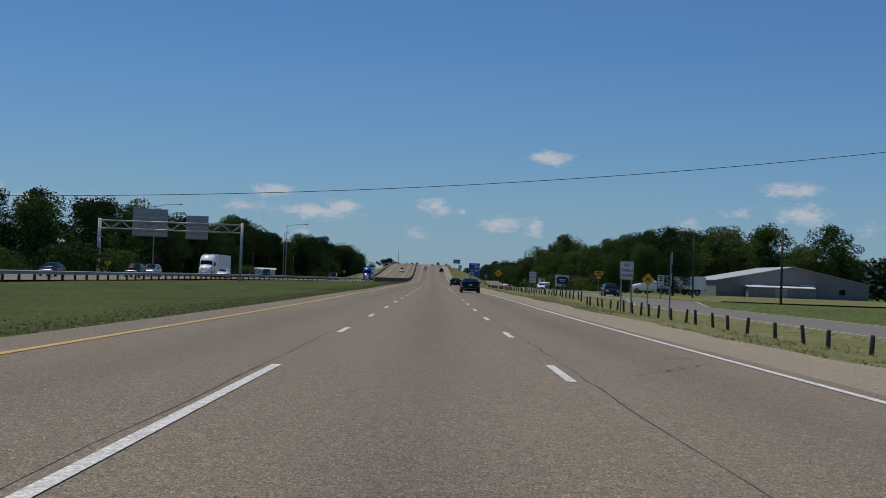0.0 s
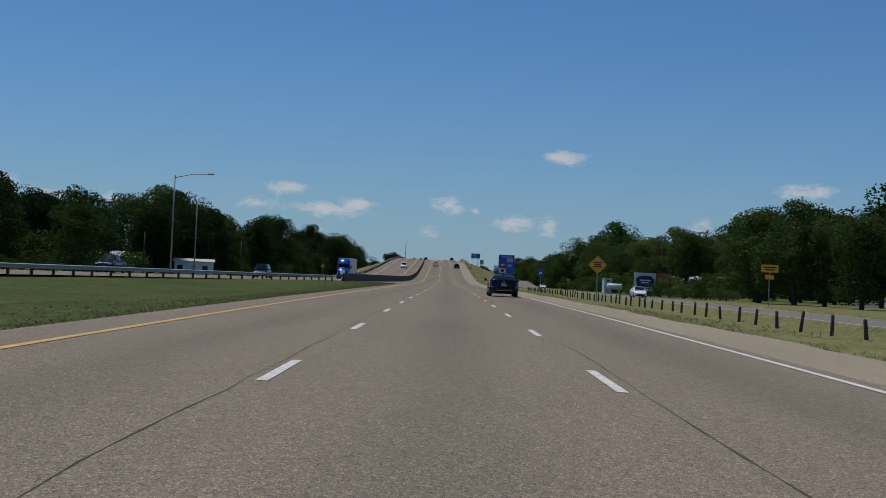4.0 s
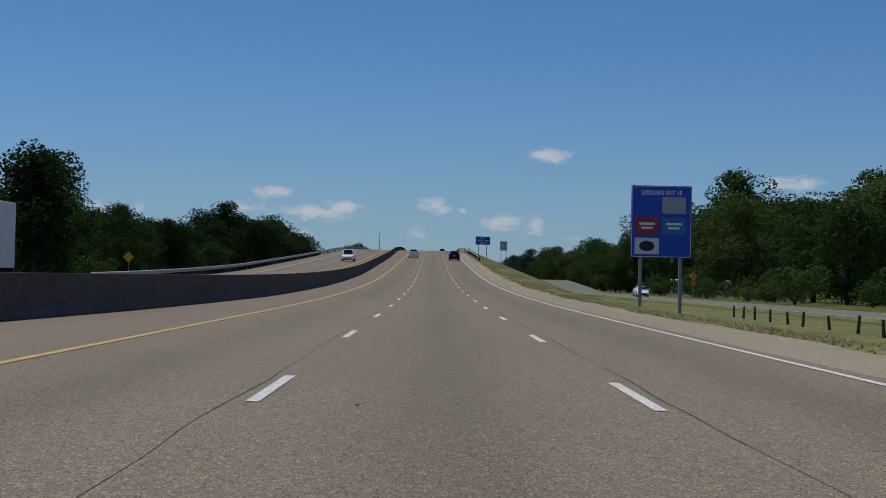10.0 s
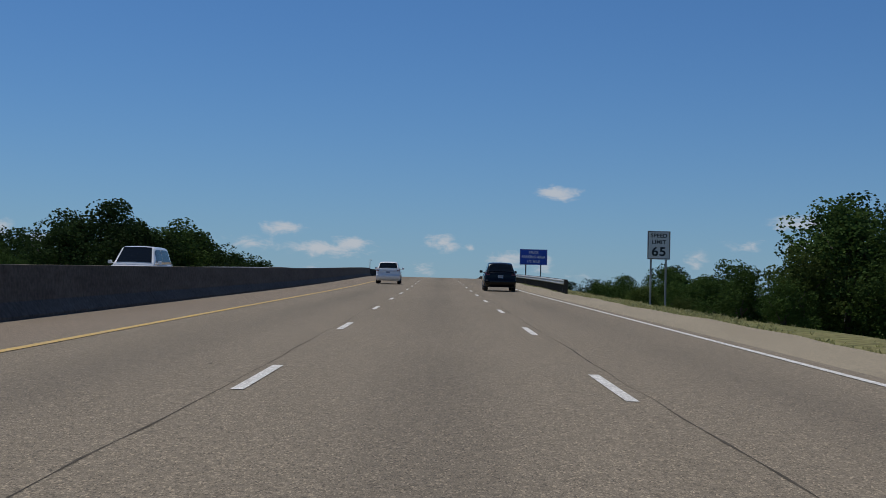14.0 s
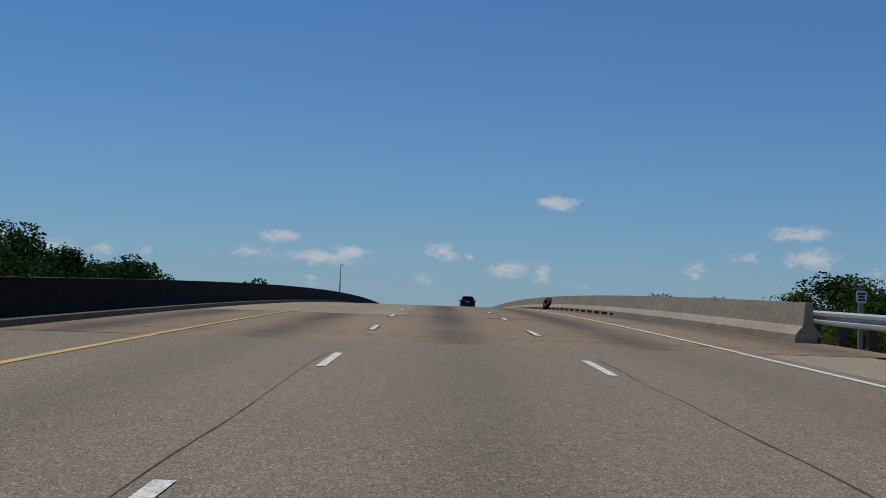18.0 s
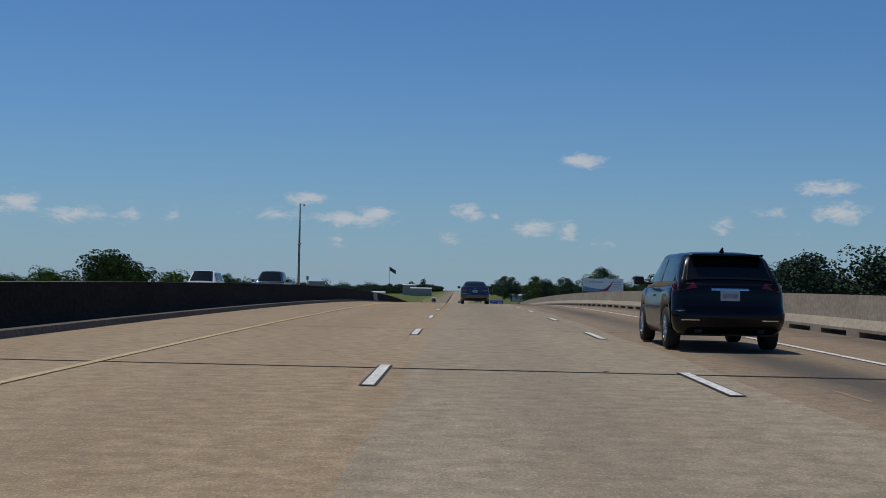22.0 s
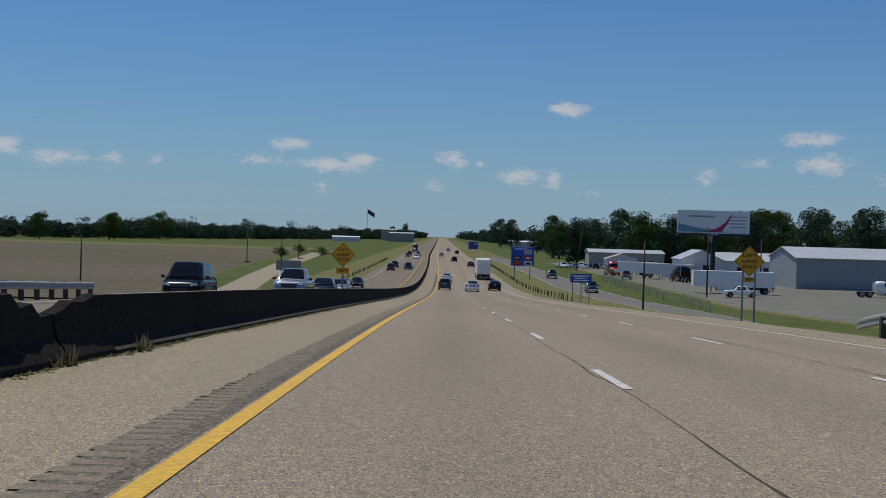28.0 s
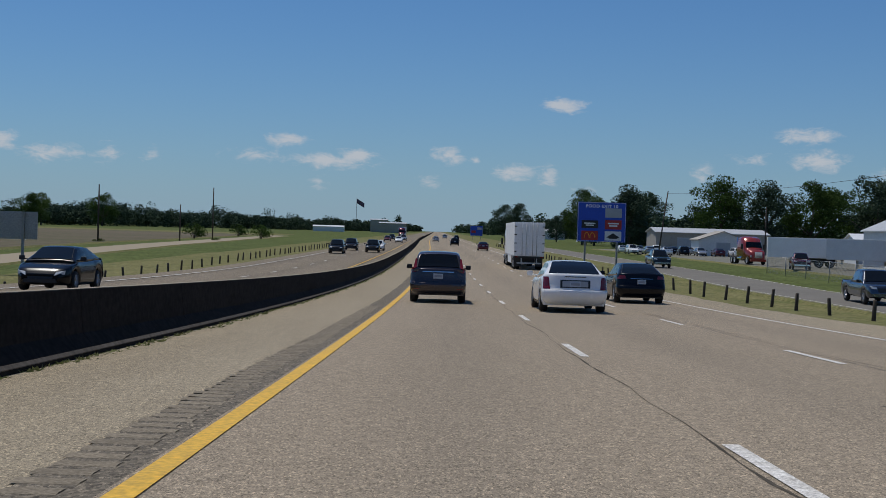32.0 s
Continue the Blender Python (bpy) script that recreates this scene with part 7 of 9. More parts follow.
        for i in range(7):
            y = y0 + (y1 - y0) * i / 6
            zb, zr, w0, w1 = cabring(y)
            rows.append([bm.verts.new(Vector((x * w1 * inset * 1.02, y, zr + 0.02 * (1 - x * x) + 0.003)) + nrm * (0.6 if nrm.z > 0 else -0.6)) for x in (-1, -0.6, 0, 0.6, 1)])
        for a, b in zip(rows, rows[1:]):
            for k in range(4):
                bm.faces.new((a[k], a[k + 1], b[k + 1], b[k]))
        part("dark_interior", bm, INTERIOR, e)

    if rear_glass:
        screen("rear_window", rear_glass[0], rear_glass[1], 0.86)
    if front_glass:
        screen("windshield", front_glass[0], front_glass[1], 0.86)
    for y0, y1 in side_y or ():
        for s in (-1, 1):
            for nm, mt, g in (("side_window", GLASS, 0.014), ("dark_interior", INTERIOR, 0.007)):
                bm = bmesh.new()
                rows = []
                for i in range(6):
                    y = y0 + (y1 - y0) * i / 5
                    zb, zr, w0, w1 = cabring(y, g)
                    lo, hi = 0.2, 0.84
                    zt = zb + (zr - zb) * hi
                    row = []
                    for f in (lo, 0.52, hi):
                        z = max(zb + (zr - zb) * f, belt + 0.02) if f == lo else zb + (zr - zb) * f
                        row.append(bm.verts.new((s * (w0 + (w1 - w0) * min(1, (z - zb) / max(0.05, zr - 0.05 - zb))), y, z)))
                    rows.append(row)
                for a, b in zip(rows, rows[1:]):
                    for k in range(2):
                        bm.faces.new((a[k], a[k + 1], b[k + 1], b[k]))
                part(nm, bm, mt, e)

    # surface positions at the ends
    def end_y(x, z, s):
        if rear and s < 0 and z <= rear[-1][0]:
            zs = [q[0] for q in rear]
            wf = float(np.interp(z, zs, [q[2] for q in rear]))
            return rear_y(x / (wb * wf), float(np.interp(z, zs, [q[1] for q in rear])))
        pts = []
        for src in (top, cab):
            for q in sorted(src, key=lambda q: -s * q[0]):
                if not pts or (q[1] > pts[-1][1] + 1e-4 and -s * (q[0] - pts[-1][0]) >= -0.02 and abs(q[0] - s * h) < 0.75):
                    pts.append(q)
        y = float(np.interp(z, [q[1] for q in pts], [q[0] for q in pts]))
        f = abs(x) / wb
        ws = sorted(wide, key=lambda q: s * -q[0])
        yw = s * h
        for (ya, fa), (yb, fb) in zip(ws, ws[1:]):
            if fa < f <= fb:
                yw = ya + (yb - ya) * (f - fa) / (fb - fa)
                break
        return (max(y, yw) if s < 0 else min(y, yw))

    def patch(nm, outline, mt, s=-1, out=0.03, parent=e, deep=0.09):
        bm = bmesh.new()
        if rear and s < 0:
            bm.faces.new([bm.verts.new((x, 0, z)) for x, z in outline])
            bmesh.ops.triangulate(bm, faces=bm.faces)
            bmesh.ops.subdivide_edges(bm, edges=bm.edges, cuts=3, use_grid_fill=True)
            rim = [q for q in bm.edges if q.is_boundary]
            ex = bmesh.ops.extrude_edge_only(bm, edges=rim)["geom"]
            back = set(q for q in ex if isinstance(q, bmesh.types.BMVert))
            for q in bm.verts:
                q.co.y = end_y(q.co.x, q.co.z, s) + (0.02 if q in back else -out * 0.35)
            bmesh.ops.recalc_face_normals(bm, faces=bm.faces)
            return part(nm, bm, mt, parent)
        f = [bm.verts.new((x, end_y(x, z, s) + s * out, z)) for x, z in outline]
        b = [bm.verts.new((x * 0.99, end_y(x, z, s) - s * deep, z)) for x, z in outline]
        bm.faces.new(f)
        for i in range(len(f)):
            bm.faces.new((f[i], b[i], b[(i + 1) % len(f)], f[(i + 1) % len(f)]))
        bmesh.ops.recalc_face_normals(bm, faces=bm.faces)
        return part(nm, bm, mt, parent)

    for outline, mt, nm in tail:
        for s in (-1, 1):
            patch(nm, [(s * x, z) for x, z in outline], mt, -1, 0.03 if mt is TAIL else 0.05)
    if plate:
        px, pz = plate
        q = patch("number_plate", [(px - 0.155, pz - 0.08), (px + 0.155, pz - 0.08), (px + 0.155, pz + 0.08), (px - 0.155, pz + 0.08)], PLATE, -1, 0.038)
        yy = end_y(px, pz - 0.02, -1) - (0.022 if rear else 0.042)
        part("plate_bar", boxbm(px - 0.12, px + 0.12, yy, yy + 0.006, pz - 0.04, pz + 0.03), PLATE_INK, q)
    if lower_trim and not rear:
        patch("rear_valance", [(-wb * 0.72, ground + 0.08), (wb * 0.72, ground + 0.08), (wb * 0.66, ground + 0.24), (-wb * 0.66, ground + 0.24)], TRIM, -1, 0.03)
    if chrome_strip:
        x0, x1, z0, z1 = chrome_strip
        patch("chrome_strip", [(x0, z0), (x1, z0), (x1, z1), (x0, z1)], CHROME, -1, 0.038)
    if head:
        zt = ip(top, h - 0.15)
        for s in (-1, 1):
            patch("headlight", [(s * wb * 0.5, zt - 0.16), (s * wb * 0.83, zt - 0.12), (s * wb * 0.84, zt + 0.0), (s * wb * 0.55, zt - 0.04)], HEAD, 1)
        patch("grille", [(-wb * 0.42, zt - 0.33), (wb * 0.42, zt - 0.33), (wb * 0.48, zt - 0.1), (-wb * 0.48, zt - 0.1)], TRIM, 1)
        patch("front_bumper_intake", [(-wb * 0.6, ground + 0.08), (wb * 0.6, ground + 0.08), (wb * 0.55, ground + 0.2), (-wb * 0.55, ground + 0.2)], TRIM, 1)
    for s in (-1, 1):
        for wy in wheels:
            wheel(e, s * (wb - 0.115), wy, r, 0.22, s, spokes, rimm)
        if front_glass:
            my = front_glass[1] - (front_glass[1] - front_glass[0]) * 0.12 if front_glass[1] > front_glass[0] else front_glass[0] - 0.2
            bm = boxbm(*sorted((s * (wb + 0.02), s * (wb + 0.2))), my - 0.06, my + 0.05, belt - 0.0, belt + 0.15, bevel=0.03)
            tube(bm, [(s * wb * 0.86, my, belt + 0.02), (s * (wb + 0.05), my, belt + 0.04)], 0.025, 6)
            part("mirror", bm, color if color in (WHITEP, NAVY) else TRIM, e)
        if handles:
            for y0, y1 in (side_y or ())[:2]:
                yy = y0 + 0.12
                part("door_handle", boxbm(*sorted((s * wb * 0.955, s * (wb * 0.955 + 0.04))), yy, yy + 0.2, belt - 0.2, belt - 0.165, bevel=0.008), color if color is not NAVY else CHROME, e)
    if extras:
        extras(e, patch, end_y, cabring)
    return e


def on_road(y, u, back=False, tilt=True):
    g = math.degrees(math.atan((road_z(y + 2) - road_z(y - 2)) / 4))
    hd = math.degrees(math.atan((road_x(y - 2) - road_x(y + 2)) / 4))
    m = Matrix.Translation(rp(y, u, 0.01)) @ pose(0, 0, 0, 0, 0, hd + (180 if back else 0))
    return m @ pose(0, 0, 0, -g if back else g, 0, 0)


def sedan(m, label, color, L=4.57, W=1.80, H=1.45, **k):
    h = L / 2
    top = [(-h, 0.60), (-h + 0.05, 0.74), (-h + 0.13, 0.90), (-h + 0.24, 1.035), (-h + 0.32, 1.06), (-h + 0.8, 1.03), (0, 0.97), (h - 1.25, 0.95), (h - 0.6, 0.84), (h - 0.2, 0.72), (h, 0.52)]
    cab = [(-h + 0.42, 1.04), (-h + 0.9, 1.27), (-h + 1.35, H - 0.035), (-h + 1.75, H), (h - 2.2, H), (h - 1.85, H - 0.06), (h - 1.0, 0.96)]
    rear = [(0.25, 0.16, 0.86), (0.33, 0.06, 0.94), (0.45, 0.005, 0.985), (0.55, -0.012, 0.995), (0.62, 0.005, 0.995), (0.645, 0.03, 0.99), (0.70, 0.075, 0.985), (0.80, 0.09, 0.985), (0.92, 0.115, 0.975), (1.02, 0.135, 0.95), (1.07, 0.145, 0.92),
            (1.092, 0.17, 0.905), (1.093, 0.25, 0.90), (1.088, 0.48, 0.88)]
    d = dict(rear=rear, top=top, cab=cab, wheels=(-h + 0.98, h - 0.93), belt=0.98, rear_glass=(-h + 0.48, -h + 1.3), front_glass=(h - 1.1, h - 1.85),
             side_y=[(-h + 1.2, 0.02 - 0.1), (0.0, h - 1.75)], plate=(0.0, 0.80))
    d.update(k)
    return car("sedan", m, label, "car", L, W, H, color, **d)


def suv(m, label, color, L=4.62, W=1.84, H=1.68, **k):
    h = L / 2
    top = [(-h, 0.62), (-h + 0.05, 0.80), (-h + 0.12, 1.0), (-h + 0.17, 1.06), (-h + 0.5, 1.06), (0, 1.04), (h - 1.25, 1.02), (h - 0.5, 0.95), (h - 0.15, 0.82), (h, 0.58)]
    cab = [(-h + 0.16, 1.08), (-h + 0.28, 1.2), (-h + 0.55, H - 0.09), (-h + 0.72, H - 0.03), (-h + 1.2, H), (h - 2.1, H), (h - 1.8, H - 0.06), (h - 1.0, 1.03)]
    rear = [(0.28, 0.16, 0.88), (0.36, 0.05, 0.95), (0.48, 0.0, 0.985), (0.58, -0.01, 0.995), (0.64, 0.01, 0.995), (0.67, 0.05, 0.99), (0.74, 0.075, 0.985), (0.90, 0.09, 0.98), (1.0, 0.10, 0.965), (1.06, 0.115, 0.95), (1.09, 0.13, 0.94), (1.10, 0.19, 0.93)]
    d = dict(rear=rear, wrap=0.28, top=top, cab=cab, wheels=(-h + 0.95, h - 0.92), r=0.35, belt=1.06, rear_glass=(-h + 0.22, -h + 0.53), front_glass=(h - 1.1, h - 1.8),
             side_y=[(-h + 0.65, -0.45), (-0.35, h - 1.7)], plate=(0.0, 0.86), roof_w=0.72, ground=0.24)
    d.update(k)
    return car("suv", m, label, "car", L, W, H, color, **d)


def pickup(m, label, color, L=5.8, W=2.0, H=1.88, **k):
    h = L / 2
    top = [(-h, 0.72), (-h + 0.04, 1.15), (-h + 0.08, 1.2), (-0.9, 1.2), (-0.8, 1.14), (h - 1.4, 1.14), (h - 0.5, 1.10), (h - 0.12, 1.02), (h, 0.6)]
    cab = [(-0.95, 1.2), (-0.82, H - 0.12), (-0.6, H), (h - 2.5, H), (h - 2.2, H - 0.08), (h - 1.4, 1.15)]
    wide = [(-h, 0.93), (-h + 0.1, 0.97), (-h + 0.4, 1.0), (h - 0.5, 1.0), (h - 0.15, 0.94), (h, 0.84)]
    d = dict(top=top, cab=cab, wide=wide, wheels=(-h + 1.15, h - 1.0), r=0.4, belt=1.18, rear_glass=(-0.93, -0.8), front_glass=(h - 1.5, h - 2.2), side_y=[(-0.55, 0.25), (0.35, h - 2.1)],
             plate=(0.0, 0.68), ground=0.36, tail=[([(0.86, 0.85), (0.99, 0.85), (0.99, 1.15), (0.86, 1.15)], TAIL, "taillight")])
    d.update(k)

    def bed(e, patch, end_y, cabring):
        part("bed_floor", boxbm(-W / 2 + 0.12, W / 2 - 0.12, -h + 0.1, -0.98, 1.205, 1.222), TRIM, e)
        patch("bumper", [(-W * 0.46, 0.45), (W * 0.46, 0.45), (W * 0.46, 0.62), (-W * 0.46, 0.62)], CHROME, -1, 0.08)
        patch("front_bumper", [(-W * 0.42, 0.45), (W * 0.42, 0.45), (W * 0.42, 0.62), (-W * 0.42, 0.62)], CHROME, 1, 0.05)
    d.setdefault("extras", bed)
    return car("pickup_truck", m, label, "pickup truck", L, W, H, color, **d)


# ---- the slate sedan in the middle lane on the bridge
def slate_extra(e, patch, end_y, cabring):
    patch("boot_groove", [(-0.56, 0.655), (0.56, 0.655), (0.58, 0.668), (-0.58, 0.668)], TRIM, -1, 0.01)
    q = patch("badge", [(-0.06, 0.955), (0.06, 0.955), (0.05, 1.0), (-0.05, 1.0)], CHROME, -1, 0.038)
    for s in (-1, 1):
        patch("reflector", [(s * 0.52, 0.445), (s * 0.8, 0.455), (s * 0.8, 0.475), (s * 0.52, 0.475)], TAIL)
    lip = []
    for i in range(15):
        x = 0.74 * (i / 7 - 1)
        z = 1.088 - 0.035 * (x / 0.74) ** 2
        lip.append((x, end_y(x, z, -1) + 0.004, z + 0.006))
    part("spoiler_lip", tube(bmesh.new(), lip, [0.008] + [0.02] * 13 + [0.008], 8), SLATE, e)
    crest = []
    for i in range(13):
        x = 0.66 * (i / 6 - 1)
        z = 0.632 + 0.05 * max(0.0, abs(x) / 0.66 - 0.75) * 4
        crest.append((x, end_y(x, z, -1) - 0.004, z))
    part("bumper_crease", tube(bmesh.new(), crest, 0.012, 6), SLATE, e)
    patch("rear_valance", [(-0.70, 0.255), (0.70, 0.255), (0.76, 0.37), (-0.76, 0.37)], TRIM, -1, 0.03)
    part("underbody", boxbm(-0.74, 0.74, -2.12, -1.7, 0.2, 0.36), TRIM, e)


SED_TAIL = [([(0.36, 0.90), (0.62, 0.865), (0.86, 0.86), (0.87, 0.985), (0.62, 0.985)], TAIL, "taillight"),
            ([(0.48, 0.868), (0.78, 0.848), (0.78, 0.868), (0.48, 0.885)], HEAD, "reversing_lamp")]
sedan(on_road(844.95, -0.06), "slate-grey metallic sedan with red tail lamps in mid lane", SLATE, tail=SED_TAIL, extras=slate_extra, plate=(0.0, 0.80), lower_trim=False, H=1.43)


# ---- the long black saloon
def saloon_extra(e, patch, end_y, cabring):
    for s in (-1, 1):
        patch("chrome_light_strip", [(s * 0.70, 0.62), (s * 0.90, 0.62), (s * 0.915, 1.02), (s * 0.895, 1.02), (s * 0.875, 0.64), (s * 0.70, 0.64)], HEAD, -1, 0.055)
        for y0, y1 in ((-1.45, 1.05),):
            pts = []
            for i in range(9):
                y = y0 + (y1 - y0) * i / 8
                zb, zr, w0, w1 = cabring(y, 0.02)
                pts.append((s * w1, y, zb + (zr - zb) * 0.9))
            part("chrome_window_trim", tube(bmesh.new(), pts, 0.012, 5), CHROME, e)
            pts = []
            for i in range(9):
                y = y0 + (y1 - y0) * i / 8
                zb, zr, w0, w1 = cabring(y, 0.015)
                pts.append((s * w0, y, 1.04))
            part("chrome_window_trim", tube(bmesh.new(), pts, 0.012, 5), CHROME, e)
    patch("badge", [(-0.09, 0.96), (0.09, 0.96), (0.05, 1.01), (-0.05, 1.01)], CHROME, -1, 0.038)
    patch("bumper_trim", [(-0.75, 0.415), (0.75, 0.415), (0.75, 0.43), (-0.75, 0.43)], CHROME, -1, 0.035)
    patch("badge_script", [(-0.62, 0.63), (-0.5, 0.63), (-0.5, 0.645), (-0.62, 0.645)], CHROME, -1, 0.035)
    part("roof_antenna", tube(bmesh.new(), [(0, -1.1, 1.46), (0, -1.2, 1.54)], [0.05, 0.012], 8), NAVY, e)
    for s in (-1, 1):
        patch("exhaust_tip", [(s * 0.45, 0.27), (s * 0.68, 0.27), (s * 0.68, 0.33), (s * 0.45, 0.33)], CHROME, -1, 0.03)


def black_saloon(y, u, label):
    e = sedan(on_road(y, u), label, NAVY, L=5.18, W=1.88, H=1.46, belt=1.02,
                 rear=[(0.24, 0.16, 0.88), (0.32, 0.05, 0.95), (0.42, 0.0, 0.985), (0.6, -0.005, 0.99), (0.645, 0.02, 0.99), (0.75, 0.035, 0.985), (0.92, 0.055, 0.975), (1.03, 0.07, 0.95), (1.095, 0.08, 0.93), (1.122, 0.11, 0.915), (1.125, 0.22, 0.905), (1.12, 0.56, 0.89)],
                 top=[(-2.59, 0.62), (-2.55, 0.78), (-2.47, 0.95), (-2.38, 1.08), (-2.28, 1.10), (-1.8, 1.07), (0, 1.01), (1.3, 1.0), (2.0, 0.92), (2.4, 0.78), (2.59, 0.55)],
                 cab=[(-2.05, 1.08), (-1.5, 1.33), (-1.1, 1.43), (-0.7, 1.46), (0.3, 1.45), (0.7, 1.39), (1.55, 1.0)], wheels=(-1.50, 1.60), r=0.355, rear_glass=(-1.98, -1.15), front_glass=(1.45, 0.7),
                 side_y=[(-1.35, -0.35), (-0.25, 0.85)], tail=[([(0.72, 0.64), (0.875, 0.645), (0.895, 1.03), (0.76, 1.04)], TAIL, "taillight")], extras=saloon_extra, plate=(0.0, 0.80), spokes=14)
    e.scale.z = 0.95
    return e


black_saloon(211.0, 3.46, "long glossy black sedan with chrome window trim")
black_saloon(116.4, 3.45, "glossy black sedan with chrome trim in the slow lane")


# ---- the black crossover
def cross_extra(e, patch, end_y, cabring):
    patch("tailgate_chrome", [(-0.3, 0.985), (0.3, 0.985), (0.3, 1.02), (-0.3, 1.02)], CHROME, -1, 0.038)
    for s in (-1, 1):
        patch("reflector", [(s * 0.5, 0.5), (s * 0.78, 0.5), (s * 0.78, 0.515), (s * 0.5, 0.515)], CHROME, -1, 0.035)
    part("roof_antenna", tube(bmesh.new(), [(0, -1.45, 1.60), (0, -1.56, 1.69)], [0.05, 0.012], 8), BLACKP, e)
    part("roof_spoiler", boxbm(-0.58, 0.58, -1.98, -1.62, 1.545, 1.578, bevel=0.015), BLACKP, e)
    for x in (-0.5, 0.5):
        patch("exhaust_tip", [(x - 0.06, 0.3), (x + 0.06, 0.3), (x + 0.06, 0.36), (x - 0.06, 0.36)], CHROME, -1, 0.03)


suv(on_road(783.7 + 1.35, 3.42), "glossy black crossover with red tail lamps and chrome tailgate strip", BLACKP, W=1.84, H=1.62,
    tail=[([(0.52, 1.03), (0.88, 0.96), (0.90, 1.08), (0.58, 1.11)], TAIL, "taillight")], extras=cross_extra, plate=(0.0, 0.90))


def plum_extra(e, patch, end_y, cabring):
    patch("tailgate_chrome", [(-0.5, 0.985), (0.5, 0.985), (0.5, 1.015), (-0.5, 1.015)], CHROME, -1, 0.035)
    patch("bumper_ridge", [(-0.72, 0.56), (0.72, 0.56), (0.76, 0.60), (-0.76, 0.60)], PLUM, -1, 0.03)
    for s in (-1, 1):
        patch("reflector", [(s * 0.6, 0.44), (s * 0.8, 0.44), (s * 0.8, 0.465), (s * 0.6, 0.465)], TAIL)


suv(on_road(1154.9 + 1.3, -4.02), "plum-grey compact suv with tall tail lamps in the passing lane", PLUM, L=4.55, W=1.80, H=1.65,
    tail=[([(0.70, 0.98), (0.87, 0.96), (0.88, 1.10), (0.74, 1.12)], TAIL, "taillight"), ([(0.70, 1.12), (0.80, 1.10), (0.74, 1.42), (0.69, 1.42)], TAIL, "pillar_lamp")], extras=plum_extra, plate=(0.0, 0.86))


def white_extra(e, patch, end_y, cabring):
    patch("plate_recess", [(-0.42, 0.70), (0.42, 0.70), (0.42, 0.92), (-0.42, 0.92)], TRIM, -1, 0.028)
    patch("plate_frame", [(-0.36, 0.73), (0.36, 0.73), (0.36, 0.89), (-0.36, 0.89)], SIGN_GREY, -1, 0.034)
    patch("brake_lamp_bar", [(-0.3, 1.0), (0.3, 1.0), (0.3, 1.02), (-0.3, 1.02)], TRIM, -1, 0.035)
    patch("bumper", [(-0.85, 0.42), (0.85, 0.42), (0.88, 0.62), (-0.88, 0.62)], WHITEP, -1, 0.06)


sedan(on_road(1150.1 + 1.25, -0.16), "white older full-size sedan with tall dark red tail lamps", WHITEP, L=4.95, W=1.87, H=1.46, tail=[([(0.70, 0.66), (0.90, 0.66), (0.88, 1.0), (0.74, 1.0)], TAIL, "taillight")],
      extras=white_extra, plate=(0.0, 0.81))
sedan(on_road(1160.9 + 1.2, 3.36), "dark blue-black sedan in the slow lane", NAVY, L=4.85, W=1.80, H=1.46, tail=[([(0.55, 0.90), (0.86, 0.88), (0.87, 1.0), (0.6, 1.02)], TAIL, "taillight")],
      chrome_strip=(-0.4, 0.4, 0.9, 0.915), plate=(0.0, 0.79))

# ---- white box trailer with tractor
TRAILER_WHITE = mat("trailer_white_panel", (0.90, 0.90, 0.88), 0.45, color2=(0.82, 0.82, 0.80), scale=0.6, fine=10, fine_amount=0.06)
TRAILER_GREY = mat("trailer_grey_panel", (0.74, 0.75, 0.74), 0.5, color2=(0.65, 0.66, 0.65), scale=0.6, fine=10, fine_amount=0.06)


